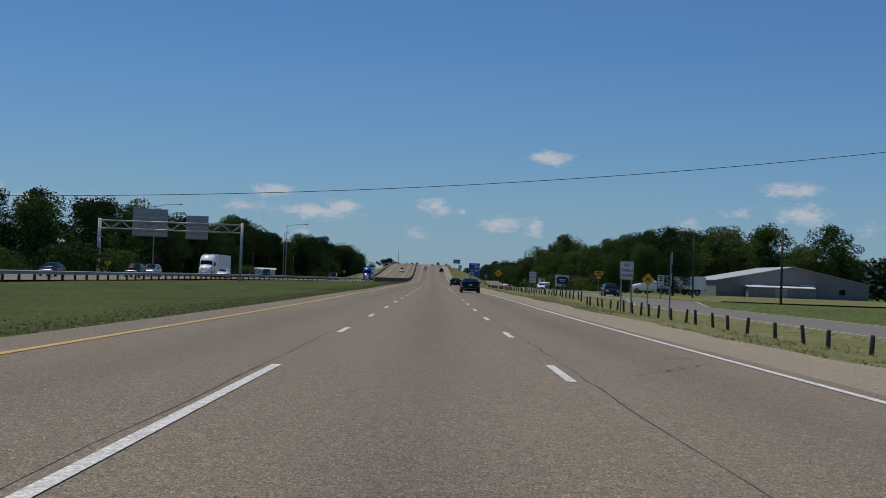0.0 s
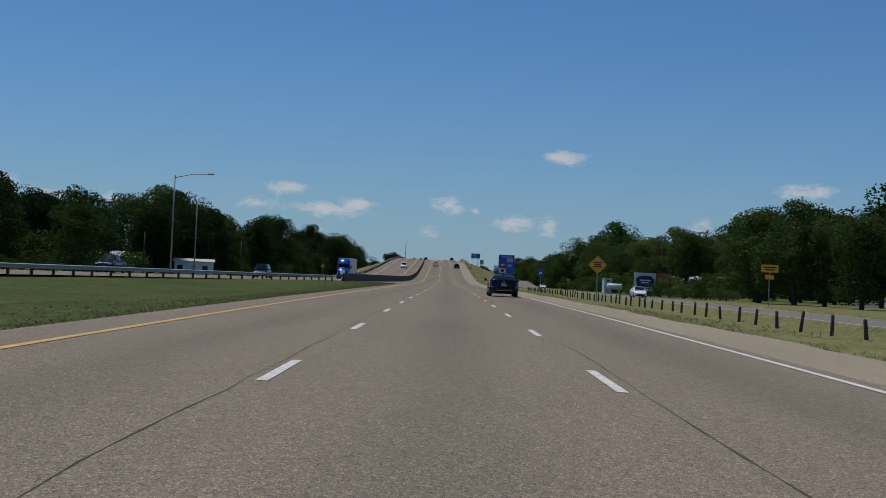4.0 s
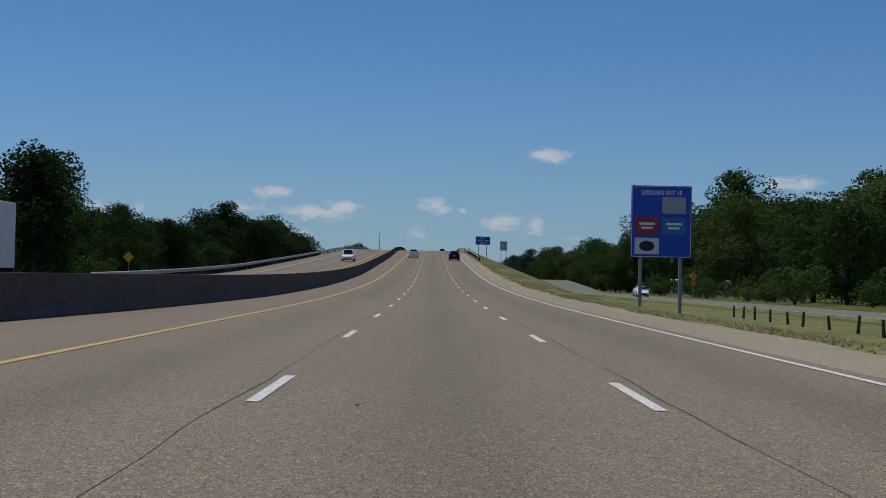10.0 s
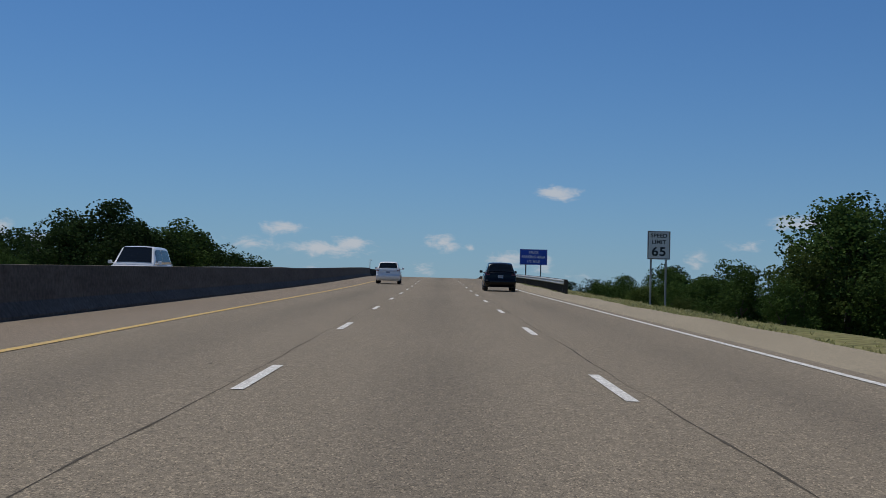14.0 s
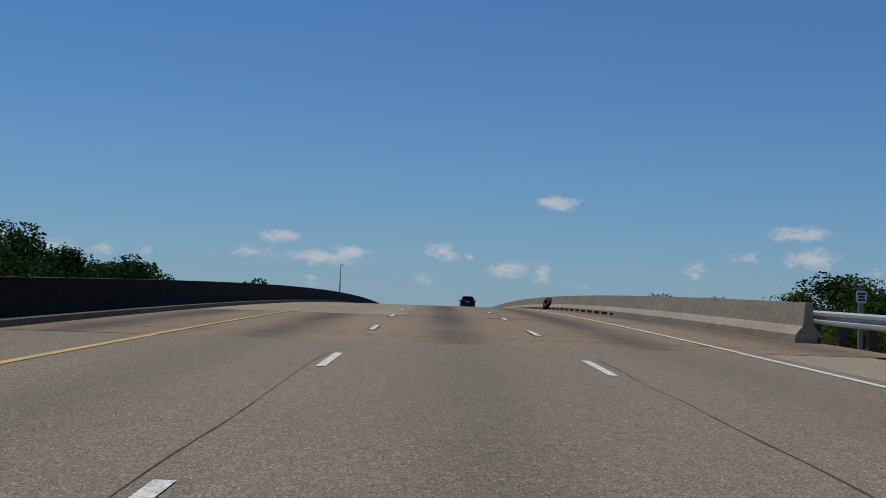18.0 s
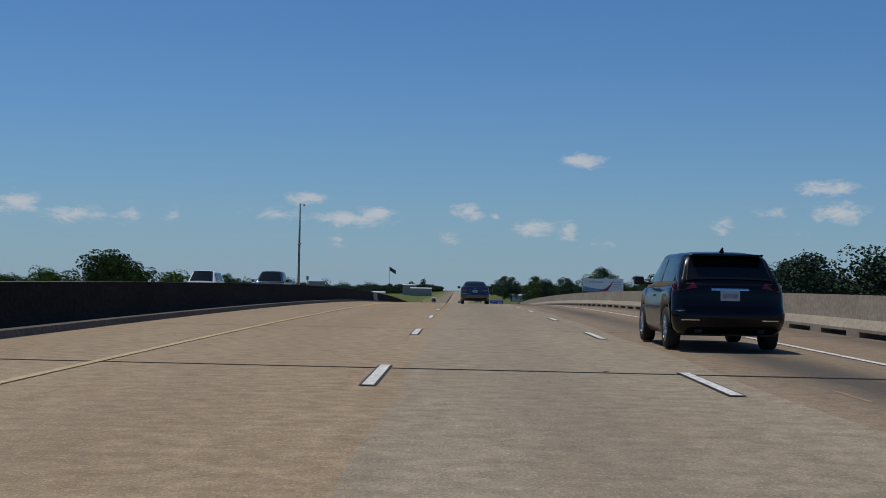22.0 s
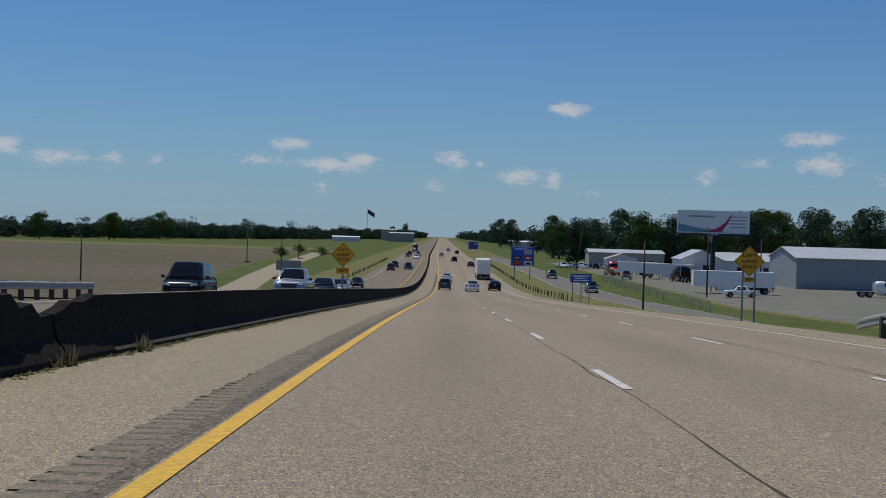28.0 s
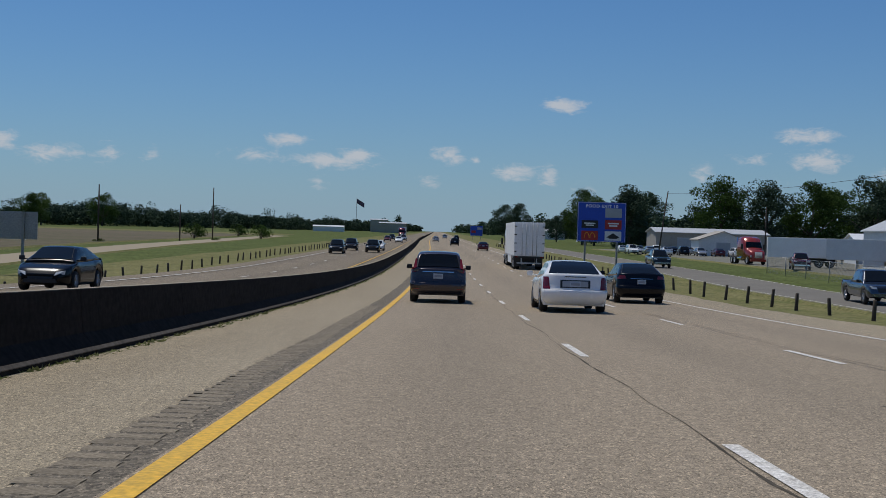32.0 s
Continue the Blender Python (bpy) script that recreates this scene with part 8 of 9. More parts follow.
def trailer(e, y0, L=14.6, W=2.59, H=4.05, color=TRAILER_WHITE, doors=True):
    z0 = 1.15
    part("trailer_box", boxbm(-W / 2, W / 2, y0, y0 + L, z0, H, bevel=0.04), color, e)
    if doors:
        for s in (-1, 1):
            part("rear_door", boxbm(*sorted((s * 0.02, s * (W / 2 - 0.07))), y0 - 0.05, y0 - 0.004, z0 + 0.1, H - 0.12, bevel=0.015), color, e)
            for x in (0.28, 0.62):
                part("lock_rod", tube(bmesh.new(), [(s * x, y0 - 0.08, z0 + 0.05), (s * x, y0 - 0.08, H - 0.08)], 0.025, 6), STEEL, e)
            for k in range(4):
                zz = z0 + 0.35 + k * 0.72
                part("hinge", boxbm(*sorted((s * (W / 2 - 0.2), s * (W / 2 + 0.01))), y0 - 0.075, y0 - 0.045, zz, zz + 0.07), TRIM, e)
            part("tail_lamp", boxbm(*sorted((s * (W / 2 - 0.35), s * (W / 2 - 0.1))), y0 - 0.06, y0, z0 - 0.12, z0 - 0.02), TAIL, e)
    part("rear_sill", boxbm(-W / 2 + 0.02, W / 2 - 0.02, y0 - 0.04, y0 + 0.12, z0 - 0.17, z0 - 0.003), TRIM, e)
    part("underride_guard", boxbm(-W / 2 + 0.25, W / 2 - 0.25, y0 + 0.02, y0 + 0.12, 0.5, 0.62), STEEL, e)
    for s in (-1, 1):
        part("guard_post", boxbm(*sorted((s * 0.6, s * 0.7)), y0 + 0.03, y0 + 0.11, 0.62, z0 - 0.17), STEEL, e)
        part("mud_flap", boxbm(*sorted((s * 0.62, s * 1.22)), y0 + 0.75, y0 + 0.77, 0.25, z0 - 0.17), TRIM, e)
        part("side_skirt", boxbm(*sorted((s * (W / 2 - 0.06), s * (W / 2 - 0.03))), y0 + 4.5, y0 + L - 4.2, 0.45, z0 - 0.003), color, e)
        for yy in (y0 + 1.5, y0 + 2.8):
            wheel(e, s * (W / 2 - 0.3), yy, 0.51, 0.5, s, 6, TRAILER_GREY)
    part("axle_frame", boxbm(-0.55, 0.55, y0 + 0.9, y0 + 4.0, 0.6, z0 - 0.02), TRIM, e)
    for s in (-1, 1):
        part("landing_leg", boxbm(*sorted((s * 0.5, s * 0.62)), y0 + L - 3.4, y0 + L - 3.28, 0.2, z0), STEEL, e)


def tractor(e, y0, color, H=3.9, sleeper=True, long_nose=True):
    """Tractor whose back starts at y0, nose to +y."""
    W = 2.45
    rings = []
    tab = [(0.0, H * 0.88), (0.25, H * 0.97), (1.2, H), (2.2, H * 0.93), (2.75, H * 0.72), (3.0, 2.15), (3.3, 1.98), (4.5, 1.75), (4.75, 1.35), (4.85, 0.9)]
    for y, zt in tab:
        w = W / 2 * float(np.interp(y, [0, 2.6, 3.2, 4.5, 4.85], [1, 1, 0.9, 0.82, 0.66]))
        zb = 0.62 if y < 4.3 else 0.5
        half = [(w, zb), (w, zb + (zt - zb) * 0.5), (w * 0.98, zb + (zt - zb) * 0.86), (w * 0.82, zt - 0.03), (0, zt + 0.02)]
        rings.append([(x, y0 + y, z) for x, z in half] + [(-x, y0 + y, z) for x, z in half[-2::-1]])
    part("cab", loft(bmesh.new(), rings), [color, TRIM], e)
    bm = bmesh.new()
    a = [bm.verts.new(q) for q in ((-1.05, y0 + 2.86, 2.1), (1.05, y0 + 2.86, 2.1), (0.95, y0 + 2.62, 2.8), (-0.95, y0 + 2.62, 2.8))]
    bm.faces.new(a)
    for v in a:
        v.co += Vector((0, 0.16, 0.1))
    part("windshield", bm, GLASS, e)
    bm = bmesh.new()
    bm.faces.new([bm.verts.new(Vector(q) + Vector((0, 0.13, 0.08))) for q in ((-1.08, y0 + 2.86, 2.08), (1.08, y0 + 2.86, 2.08), (0.98, y0 + 2.62, 2.82), (-0.98, y0 + 2.62, 2.82))])
    part("dark_interior", bm, INTERIOR, e)
    for s in (-1, 1):
        part("side_window", boxbm(*sorted((s * (W / 2 - 0.02), s * (W / 2 + 0.012))), y0 + 1.5, y0 + 2.3, 1.95, 2.65), INTERIOR, e)
        part("headlight", boxbm(*sorted((s * 0.62, s * 0.98)), y0 + 4.55, y0 + 4.72, 0.95, 1.2, bevel=0.03), HEAD, e)
        part("mirror", boxbm(*sorted((s * (W / 2 + 0.12), s * (W / 2 + 0.32))), y0 + 2.55, y0 + 2.65, 1.95, 2.6, bevel=0.03), TRIM, e)
        part("fuel_tank", tube(bmesh.new(), [(s * 1.0, y0 + 0.5, 0.75), (s * 1.0, y0 + 1.9, 0.75)], 0.32, 14), CHROME, e)
        wheel(e, s * 1.02, y0 + 3.75, 0.51, 0.3, s, 6, TRAILER_GREY)
        for yy in (-0.9, -2.2):
            wheel(e, s * 0.98, y0 + yy, 0.51, 0.5, s, 6, TRAILER_GREY)
        part("exhaust_stack", tube(bmesh.new(), [(s * 1.15, y0 - 0.15, 1.2), (s * 1.15, y0 - 0.15, H - 0.1)], 0.07, 10), CHROME, e)
    part("grille", boxbm(-0.5, 0.5, y0 + 4.72, y0 + 4.88, 0.85, 1.65, bevel=0.03), CHROME, e)
    part("front_bumper", boxbm(-1.05, 1.05, y0 + 4.7, y0 + 4.95, 0.4, 0.72, bevel=0.05), color, e)
    part("chassis", boxbm(-0.45, 0.45, y0 - 3.0, y0 + 3.0, 0.62, 0.95), TRIM, e)


def semi(m, label, color, box, trailer_len=14.6, H=4.05, group=""):
    e = thing("semi_truck", m, label, "truck", group)
    trailer(e, -trailer_len / 2 - 2, trailer_len, color=box, H=H)
    tractor(e, trailer_len / 2 - 2 + 1.0, color)
    return e


semi(on_road(1223 + 9.3, 3.55), "white semi truck with a long box trailer in the slow lane", WHITEP, TRAILER_WHITE)

# ---- other cars ahead
HATCH_TAIL = [([(0.62, 0.95), (0.86, 0.93), (0.87, 1.08), (0.7, 1.1)], TAIL, "taillight")]
suv(on_road(578.0, -3.75), "white small hatchback suv in the passing lane", WHITEP, L=4.3, W=1.78, H=1.62, tail=HATCH_TAIL)
suv(on_road(560.0, 3.55), "dark suv in the slow lane near the bridge", BLACKP, L=4.6, W=1.86, H=1.68, tail=HATCH_TAIL)
sedan(on_road(1212, -3.7), "white sedan far ahead in the passing lane", WHITEP, tail=SED_TAIL)
suv(on_road(1390, -0.1), "dark pickup-shaped suv far ahead in the middle lane", BLACKP, tail=HATCH_TAIL)
sedan(on_road(1330, 3.5), "dark red-brown sedan far ahead in the slow lane", MAROON, tail=SED_TAIL)
sedan(on_road(1480, -3.6), "silver sedan far ahead in the passing lane", SILVER, tail=SED_TAIL)
suv(on_road(1560, 3.6), "dark suv far ahead in the slow lane", NAVY, tail=HATCH_TAIL)
suv(on_road(1640, 0.1), "silver suv far ahead in the middle lane", SILVER, tail=HATCH_TAIL)


# ---- oncoming traffic
def on_flat_left(y):
    u = fr_left(y) - 1.5
    return pose(road_x(y) + u, y, ground_z(y, u) + 0.19, 0, 0, 180)


def oncoming(kind, y, lane, label, color, **k):
    off = {-1: -1.83, 1: 1.83}.get(lane, lane)
    if y < 360:
        off = {-1: -3.66, 0: 0.0, 1: 3.66}.get(lane, lane)
    return kind(on_road(y, opp(y) + off, True), label, color, tail=SED_TAIL if kind is sedan else (), **k) if kind is not pickup else kind(on_road(y, opp(y) + off, True), label, color, **k)


semi(on_road(226, opp(226) - 3.2, True), "white semi truck and white trailer coming the other way", WHITEP, TRAILER_WHITE)
oncoming(sedan, 205, 1, "white sedan coming the other way", WHITEP)
oncoming(suv, 190, -1, "white suv coming the other way", WHITEP)
oncoming(sedan, 128, 0, "dark blue sedan coming the other way", NAVY)
oncoming(suv, 150, 1, "black suv coming the other way", BLACKP)
oncoming(suv, 176, 0, "silver minivan coming the other way", SILVER, L=5.0, W=1.95, H=1.75)
oncoming(suv, 292, 1, "black suv with lit front coming the other way", BLACKP, H=1.78)
oncoming(pickup, 262, -1, "dark blue pickup coming the other way", NAVY)
semi(on_road(385, opp(385) - 1.6, True), "blue semi truck with a grey box trailer coming the other way", BLUEP, TRAILER_GREY)
oncoming(suv, 541, 1, "white suv with chrome grille coming the other way", WHITEP, L=5.1, W=2.0, H=1.85)
oncoming(suv, 842, -1, "white suv coming over the bridge", WHITEP, H=1.78)
oncoming(pickup, 846, 1, "dark grey pickup coming over the bridge", SLATE)
oncoming(suv, 1036, -1, "black suv with roof rails coming the other way", BLACKP, L=5.0, W=2.0, H=1.88)
oncoming(pickup, 1050, 1, "grey pickup coming the other way", SILVER)
sedan(on_flat_left(1104), "maroon sedan on the pale frontage road", MAROON, tail=SED_TAIL)
oncoming(pickup, 1077, -1, "white pickup with a ladder rack coming the other way", WHITEP, H=2.0)
oncoming(sedan, 1069, 1, "dark blue sedan coming the other way", NAVY)
oncoming(sedan, 1084, 1, "silver sedan coming the other way", SILVER)
oncoming(sedan, 1156, -1, "black sedan coming the other way", BLACKP)
oncoming(sedan, 1133, -1, "dark navy sedan coming the other way", NAVY)
for y, lane, c, kd in ((1270, -1, BLACKP, suv), (1284, 1, BLACKP, suv), (1296, -1, NAVY, suv), (1300, 1, WHITEP, sedan), (1420, 1, WHITEP, sedan), (1450, -1, MAROON, sedan), (1475, 1, SILVER, suv), (1490, -1, BLACKP, suv)):
    oncoming(kd, y, lane, "car far ahead coming the other way", c)
semi(on_road(1600, opp(1600) - 1.8, True), "far semi truck coming the other way", MAROON, TRAILER_WHITE)

# parked and frontage-road vehicles


def on_flat(y, u, turn=0.0, dz=0.24):
    return pose(road_x(y) + u, y, ground_z(y, u) + dz, 0, 0, turn)


pickup(on_flat(1186, fr_right(1186) + 3.6, 178, 0.19), "dark grey pickup with bright chrome front on the frontage road", SLATE)
pickup(on_flat(1250, fr_right(1250) + 3.5, 180, 0.19), "dark green pickup on the frontage road", paint("dark_green", (0.02, 0.03, 0.022), 0.2))
sedan(on_flat(140, fr_right(140) + 3.5, 180, 0.19), "dark sedan on the frontage road", NAVY, tail=SED_TAIL)
sedan(on_flat(520, fr_right(520) + 3.4, 180, 0.19), "white sedan on the frontage road", WHITEP, tail=SED_TAIL)
sedan(on_flat(300, fr_right(300) + 3.4, 180, 0.19), "white sedan far along the frontage road", WHITEP, tail=SED_TAIL)
random.seed(5)
for i in range(13):
    c = (WHITEP, SILVER, WHITEP, NAVY, SILVER, MAROON, WHITEP)[i % 7]
    (sedan if i % 3 else suv)(on_flat(1345 + (i // 7) * 12 + random.uniform(-1, 1), 27 + (i % 7) * 3.1 + 4, random.choice((0, 180)) + random.uniform(-6, 6)), "parked car in the dealer's gravel yard", c,
                              tail=SED_TAIL if i % 3 else HATCH_TAIL, group="cars parked in the yard")


# box trailers and trucks standing in the yards
def parked_trailer(y, u, turn, L, color, label, H=3.9):
    e = thing("box_trailer", on_flat(y, u, turn), label, "trailer")
    trailer(e, -L / 2, L, H=H, color=color)
    return e


parked_trailer(1196, 46.2, 88, 14.0, TRAILER_WHITE, "long white box trailer parked in the truck yard")
parked_trailer(1262, 46.5, 64, 11.0, TRAILER_GREY, "pale grey box trailer parked behind the verge", 3.6)
parked_trailer(1272, 41.0, 78, 9.0, TRAILER_WHITE, "white box trailer parked behind the verge", 3.6)
e = thing("tractor_unit", on_flat(1281, 36.6, 186), "dark red truck cab parked beside box trailers", "truck")
tractor(e, -2, REDP, 3.6)
e = thing("tractor_unit", on_flat(1250, 47.0, 20), "dark blue truck cab parked in the yard", "truck")
tractor(e, -2, NAVY, 3.4)
e = thing("tractor_unit", on_flat(1196, 73.0, 262), "white conventional truck cab in the yard", "truck")
tractor(e, -2, WHITEP, 2.9)
parked_trailer(237, 47.0, 80, 9.0, TRAILER_WHITE, "white box truck body parked in the yard", 3.6)
e = thing("tractor_unit", on_flat(237.5, 40.0, 80), "white truck cab parked with its box body", "truck")
tractor(e, -2.4, WHITEP, 2.7)
pickup(on_flat(1182, 44.5, 90), "white pickup parked at the yard fence", WHITEP)
pickup(on_flat(1230, 48.5, 100), "pale tan pickup parked in the yard", SILVER)
pickup(on_flat(1258, 36.5, 170), "dark red pickup parked on the verge", MAROON)
SKIP = mat("orange_container_paint", (0.42, 0.10, 0.025), 0.6, color2=(0.32, 0.08, 0.03), scale=1.0, fine=8, fine_amount=0.15)
e = thing("waste_container", on_flat(1258, 50.5, 5), "open rusty orange waste container in the yard", "container")
part("floor", boxbm(-3, 3, -1.2, 1.2, 0.1, 0.2), SKIP, e)
for y0, y1 in ((-1.25, -1.18), (1.18, 1.25)):
    part("side_wall", boxbm(-3, 3, y0, y1, 0.1, 2.0), SKIP, e)
for x0, x1 in ((-3.06, -3), (3, 3.06)):
    part("end_wall", boxbm(x0, x1, -1.25, 1.25, 0.1, 2.0), SKIP, e)
for k in range(7):
    x = -2.8 + k * 0.93
    part("rib", boxbm(x - 0.06, x + 0.06, -1.33, -1.252, 0.1, 1.95), SKIP, e)
e = thing("flatbed_truck", on_flat(1194, 80, 262), "yellow-tan dump trailer behind the white truck cab", "trailer")
part("bed", boxbm(-1.2, 1.2, -6, 1.5, 1.0, 2.3, bevel=0.05), YELLOWP, e)
for s in (-1, 1):
    for yy in (-5, -3.8):
        wheel(e, s * 1.0, yy, 0.5, 0.45, s, 6, TRAILER_GREY)

# ---- the loose tyre against the parapet
e = thing("loose_tyre", Matrix.Translation(rp(718.3, 7.5, 0.0)) @ pose(0, 0, 0, 0, 22, 24), "large worn black truck tyre carcass leaning on the parapet", "tyre")
bm = bmesh.new()
n, k2, R0, r0 = 30, 10, 0.29, 0.17
ring = []
for i in range(n):
    a = 6.28319 * i / n
    sq = 1.0 + 0.06 * math.sin(2 * a)
    ring.append([bm.verts.new(((r0 * 1.0) * math.cos(6.28319 * j / k2), (R0 * sq + r0 * math.sin(6.28319 * j / k2)) * math.cos(a), 0.46 + (R0 * sq + r0 * math.sin(6.28319 * j / k2)) * math.sin(a))) for j in range(k2)])
for i in range(n):
    for j in range(k2):
        bm.faces.new((ring[i][j], ring[(i + 1) % n][j], ring[(i + 1) % n][(j + 1) % k2], ring[i][(j + 1) % k2])).smooth = True
part("carcass", bm, TYRE, e)
for i in range(24):
    a = 6.28319 * i / 24
    c = Vector((0, (R0 + r0 - 0.004) * math.cos(a), 0.46 + (R0 + r0 - 0.004) * math.sin(a)))
    t = Vector((0, -math.sin(a), math.cos(a)))
    bm = bmesh.new()
    tube(bm, [c - Vector((0.1, 0, 0)) + t * 0.02, c + Vector((0.1, 0, 0)) - t * 0.02], 0.01, 5)
    part("tread_block", bm, TYRE, e)

# ---------------------------------------------------------------- buildings
METAL_WHITE = mat("white_metal_siding", (0.74, 0.745, 0.73), 0.5, color2=(0.64, 0.645, 0.63), scale=0.3, stretch=(1, 1, 3), fine=4, fine_amount=0.06)
METAL_GREY = mat("grey_metal_siding", (0.33, 0.355, 0.375), 0.55, color2=(0.28, 0.305, 0.325), scale=0.3, fine=4, fine_amount=0.08)
ROOF_METAL = mat("pale_metal_roof", (0.55, 0.56, 0.56), 0.45, metal=0.2, color2=(0.44, 0.45, 0.45), scale=0.2, fine=3, fine_amount=0.08)
ROOF_WHITE = mat("bright_metal_roof", (0.74, 0.75, 0.75), 0.4, color2=(0.66, 0.67, 0.67), scale=0.2, fine=3, fine_amount=0.05)
BLOCK = mat("tan_block_wall", (0.40, 0.37, 0.32), 0.85, color2=(0.33, 0.30, 0.26), scale=0.4, fine=5, fine_amount=0.12)
GREY_BOARD = mat("grey_board_wall", (0.30, 0.29, 0.27), 0.85, color2=(0.22, 0.21, 0.2), scale=0.5, fine=5, fine_amount=0.15)
DOOR_GREY = mat("roller_door", (0.45, 0.47, 0.49), 0.5, fine=5, fine_amount=0.06)
DARK_GLASS = mat("dark_window_glass", (0.02, 0.025, 0.03), 0.08, fine=5, fine_amount=0.05)


def shed(y, u, turn, w, d, eave, ridge, wall, roof, label, openings=(), category="building", ridge_along="x", lean=0.0, ribs=True):
    """A gabled building; its front looks to -y before turning. openings: (x, z, width, height, kind) on the front, kind d or w."""
    e = thing("building", on_flat_z(y, u, turn), label, category)
    t = 0.15
    for nm, a in (("wall_front", (-w / 2, w / 2, 0, t)), ("wall_back", (-w / 2, w / 2, d - t, d)), ("wall_side", (-w / 2, -w / 2 + t, t, d - t)), ("wall_side", (w / 2 - t, w / 2, t, d - t))):
        part(nm, boxbm(a[0], a[1], a[2], a[3], -0.4, eave), wall, e)
    o = 0.35
    bm = bmesh.new()
    if ridge_along == "x":
        pts = [(-o, eave - 0.08), (d / 2, ridge), (d + o, eave - 0.08), (d + o, eave + 0.06), (d / 2, ridge + 0.14), (-o, eave + 0.06)]
        va = [bm.verts.new((-w / 2 - o, a, b)) for a, b in pts]
        vb = [bm.verts.new((w / 2 + o, a, b)) for a, b in pts]
    else:
        pts = [(-w / 2 - o, eave - 0.08), (0, ridge), (w / 2 + o, eave - 0.08), (w / 2 + o, eave + 0.06), (0, ridge + 0.14), (-w / 2 - o, eave + 0.06)]
        va = [bm.verts.new((a, -o, b)) for a, b in pts]
        vb = [bm.verts.new((a, d + o, b)) for a, b in pts]
    n = len(pts)
    for i in range(n):
        bm.faces.new((va[i], va[(i + 1) % n], vb[(i + 1) % n], vb[i]))
    bm.faces.new(va[::-1])
    bm.faces.new(vb)
    bmesh.ops.recalc_face_normals(bm, faces=bm.faces)
    part("roof", bm, roof, e)
    for s in (0, 1):
        bm = bmesh.new()
        if ridge_along == "x":
            x = -w / 2 + 0.02 if s == 0 else w / 2 - 0.02
            bm.faces.new([bm.verts.new(q) for q in ((x, 0, eave), (x, d, eave), (x, d / 2, ridge))])
        else:
            yy = 0.02 if s == 0 else d - 0.02
            bm.faces.new([bm.verts.new(q) for q in ((-w / 2, yy, eave), (w / 2, yy, eave), (0, yy, ridge))])
        r = bmesh.ops.extrude_face_region(bm, geom=list(bm.faces))
        for v in [q for q in r["geom"] if isinstance(q, bmesh.types.BMVert)]:
            v.co += Vector((0.1 if s == 0 else -0.1, 0, 0)) if ridge_along == "x" else Vector((0, 0.1 if s == 0 else -0.1, 0))
        bmesh.ops.recalc_face_normals(bm, faces=bm.faces)
        part("gable", bm, wall, e)
    for x, z, ow, oh, kind in openings:
        if kind == "d":
            q = part("door", boxbm(x - ow / 2, x + ow / 2, -0.03, 0.1, z, z + oh), DOOR_GREY, e)
            part("door_frame", boxbm(x - ow / 2 - 0.08, x + ow / 2 + 0.08, -0.05, -0.031, z + oh, z + oh + 0.1), METAL_WHITE, q)
            for k in range(1, 5):
                zz = z + oh * k / 5
                part("slat", boxbm(x - ow / 2 + 0.03, x + ow / 2 - 0.03, -0.045, -0.03, zz - 0.03, zz + 0.03), DOOR_GREY, q)
        else:
            q = part("window", boxbm(x - ow / 2, x + ow / 2, -0.02, 0.1, z, z + oh), DARK_GLASS, e)
            part("window_frame", boxbm(x - ow / 2 - 0.06, x + ow / 2 + 0.06, -0.04, -0.021, z - 0.07, z), METAL_WHITE, q)
    if ribs:
        k = -w / 2 + 0.6
        while k < w / 2 - 0.3:
            if not any(abs(k - x) < ow / 2 + 0.1 for x, z, ow, oh, kd in openings):
                part("rib", boxbm(k - 0.03, k + 0.03, -0.025, -0.002, 0.0, eave - 0.1), wall, e)
            k += 1.2
    return e


def on_flat_z(y, u, turn):
    return pose(road_x(y) + u, y, ground_z(y, u) + 0.15, 0, 0, turn)


# yard buildings near the start
shed(322, 92, 3, 40, 30, 4.0, 8.0, GREY_BOARD, ROOF_METAL, "large low grey metal barn with a wide shallow gable", [(-9, 0.0, 3.4, 3.2, "d"), (4, 0.0, 4.0, 3.4, "d"), (13, 1.2, 1.6, 1.4, "w")], ridge_along="y")
shed(318, 88, 3, 17, 3, 2.6, 2.9, GREY_BOARD, ROOF_WHITE, "low porch with a bright metal roof on the barn front", [(0, 0.0, 3.0, 2.2, "d")])
shed(415, 54, -50, 14, 9, 3.6, 4.6, GREY_BOARD, ROOF_METAL, "pale grey workshop behind trees", [(-3, 0, 3, 2.8, "d"), (3, 0, 3, 2.8, "d")])
shed(633, 62.5, -6, 15, 4.5, 3.0, 3.15, METAL_WHITE, ROOF_METAL, "long flat-topped white metal shed under trees", [(1.5, 0, 0.2, 2.9, "d")])
shed(414, -56.5, 8, 8.4, 4, 2.9, 3.4, METAL_WHITE, ROOF_METAL, "white mobile home beyond the opposite carriageway", [(-3, 1.0, 1.2, 1.0, "w"), (2.5, 1.0, 1.2, 1.0, "w"), (0, 0.2, 0.9, 2.0, "d")])
shed(345, -57, 70, 14, 5, 2.8, 3.6, GREY_BOARD, ROOF_METAL, "long low house under trees beyond the opposite carriageway", [(-3, 1.0, 1.4, 1.0, "w"), (3, 1.0, 1.4, 1.0, "w")])
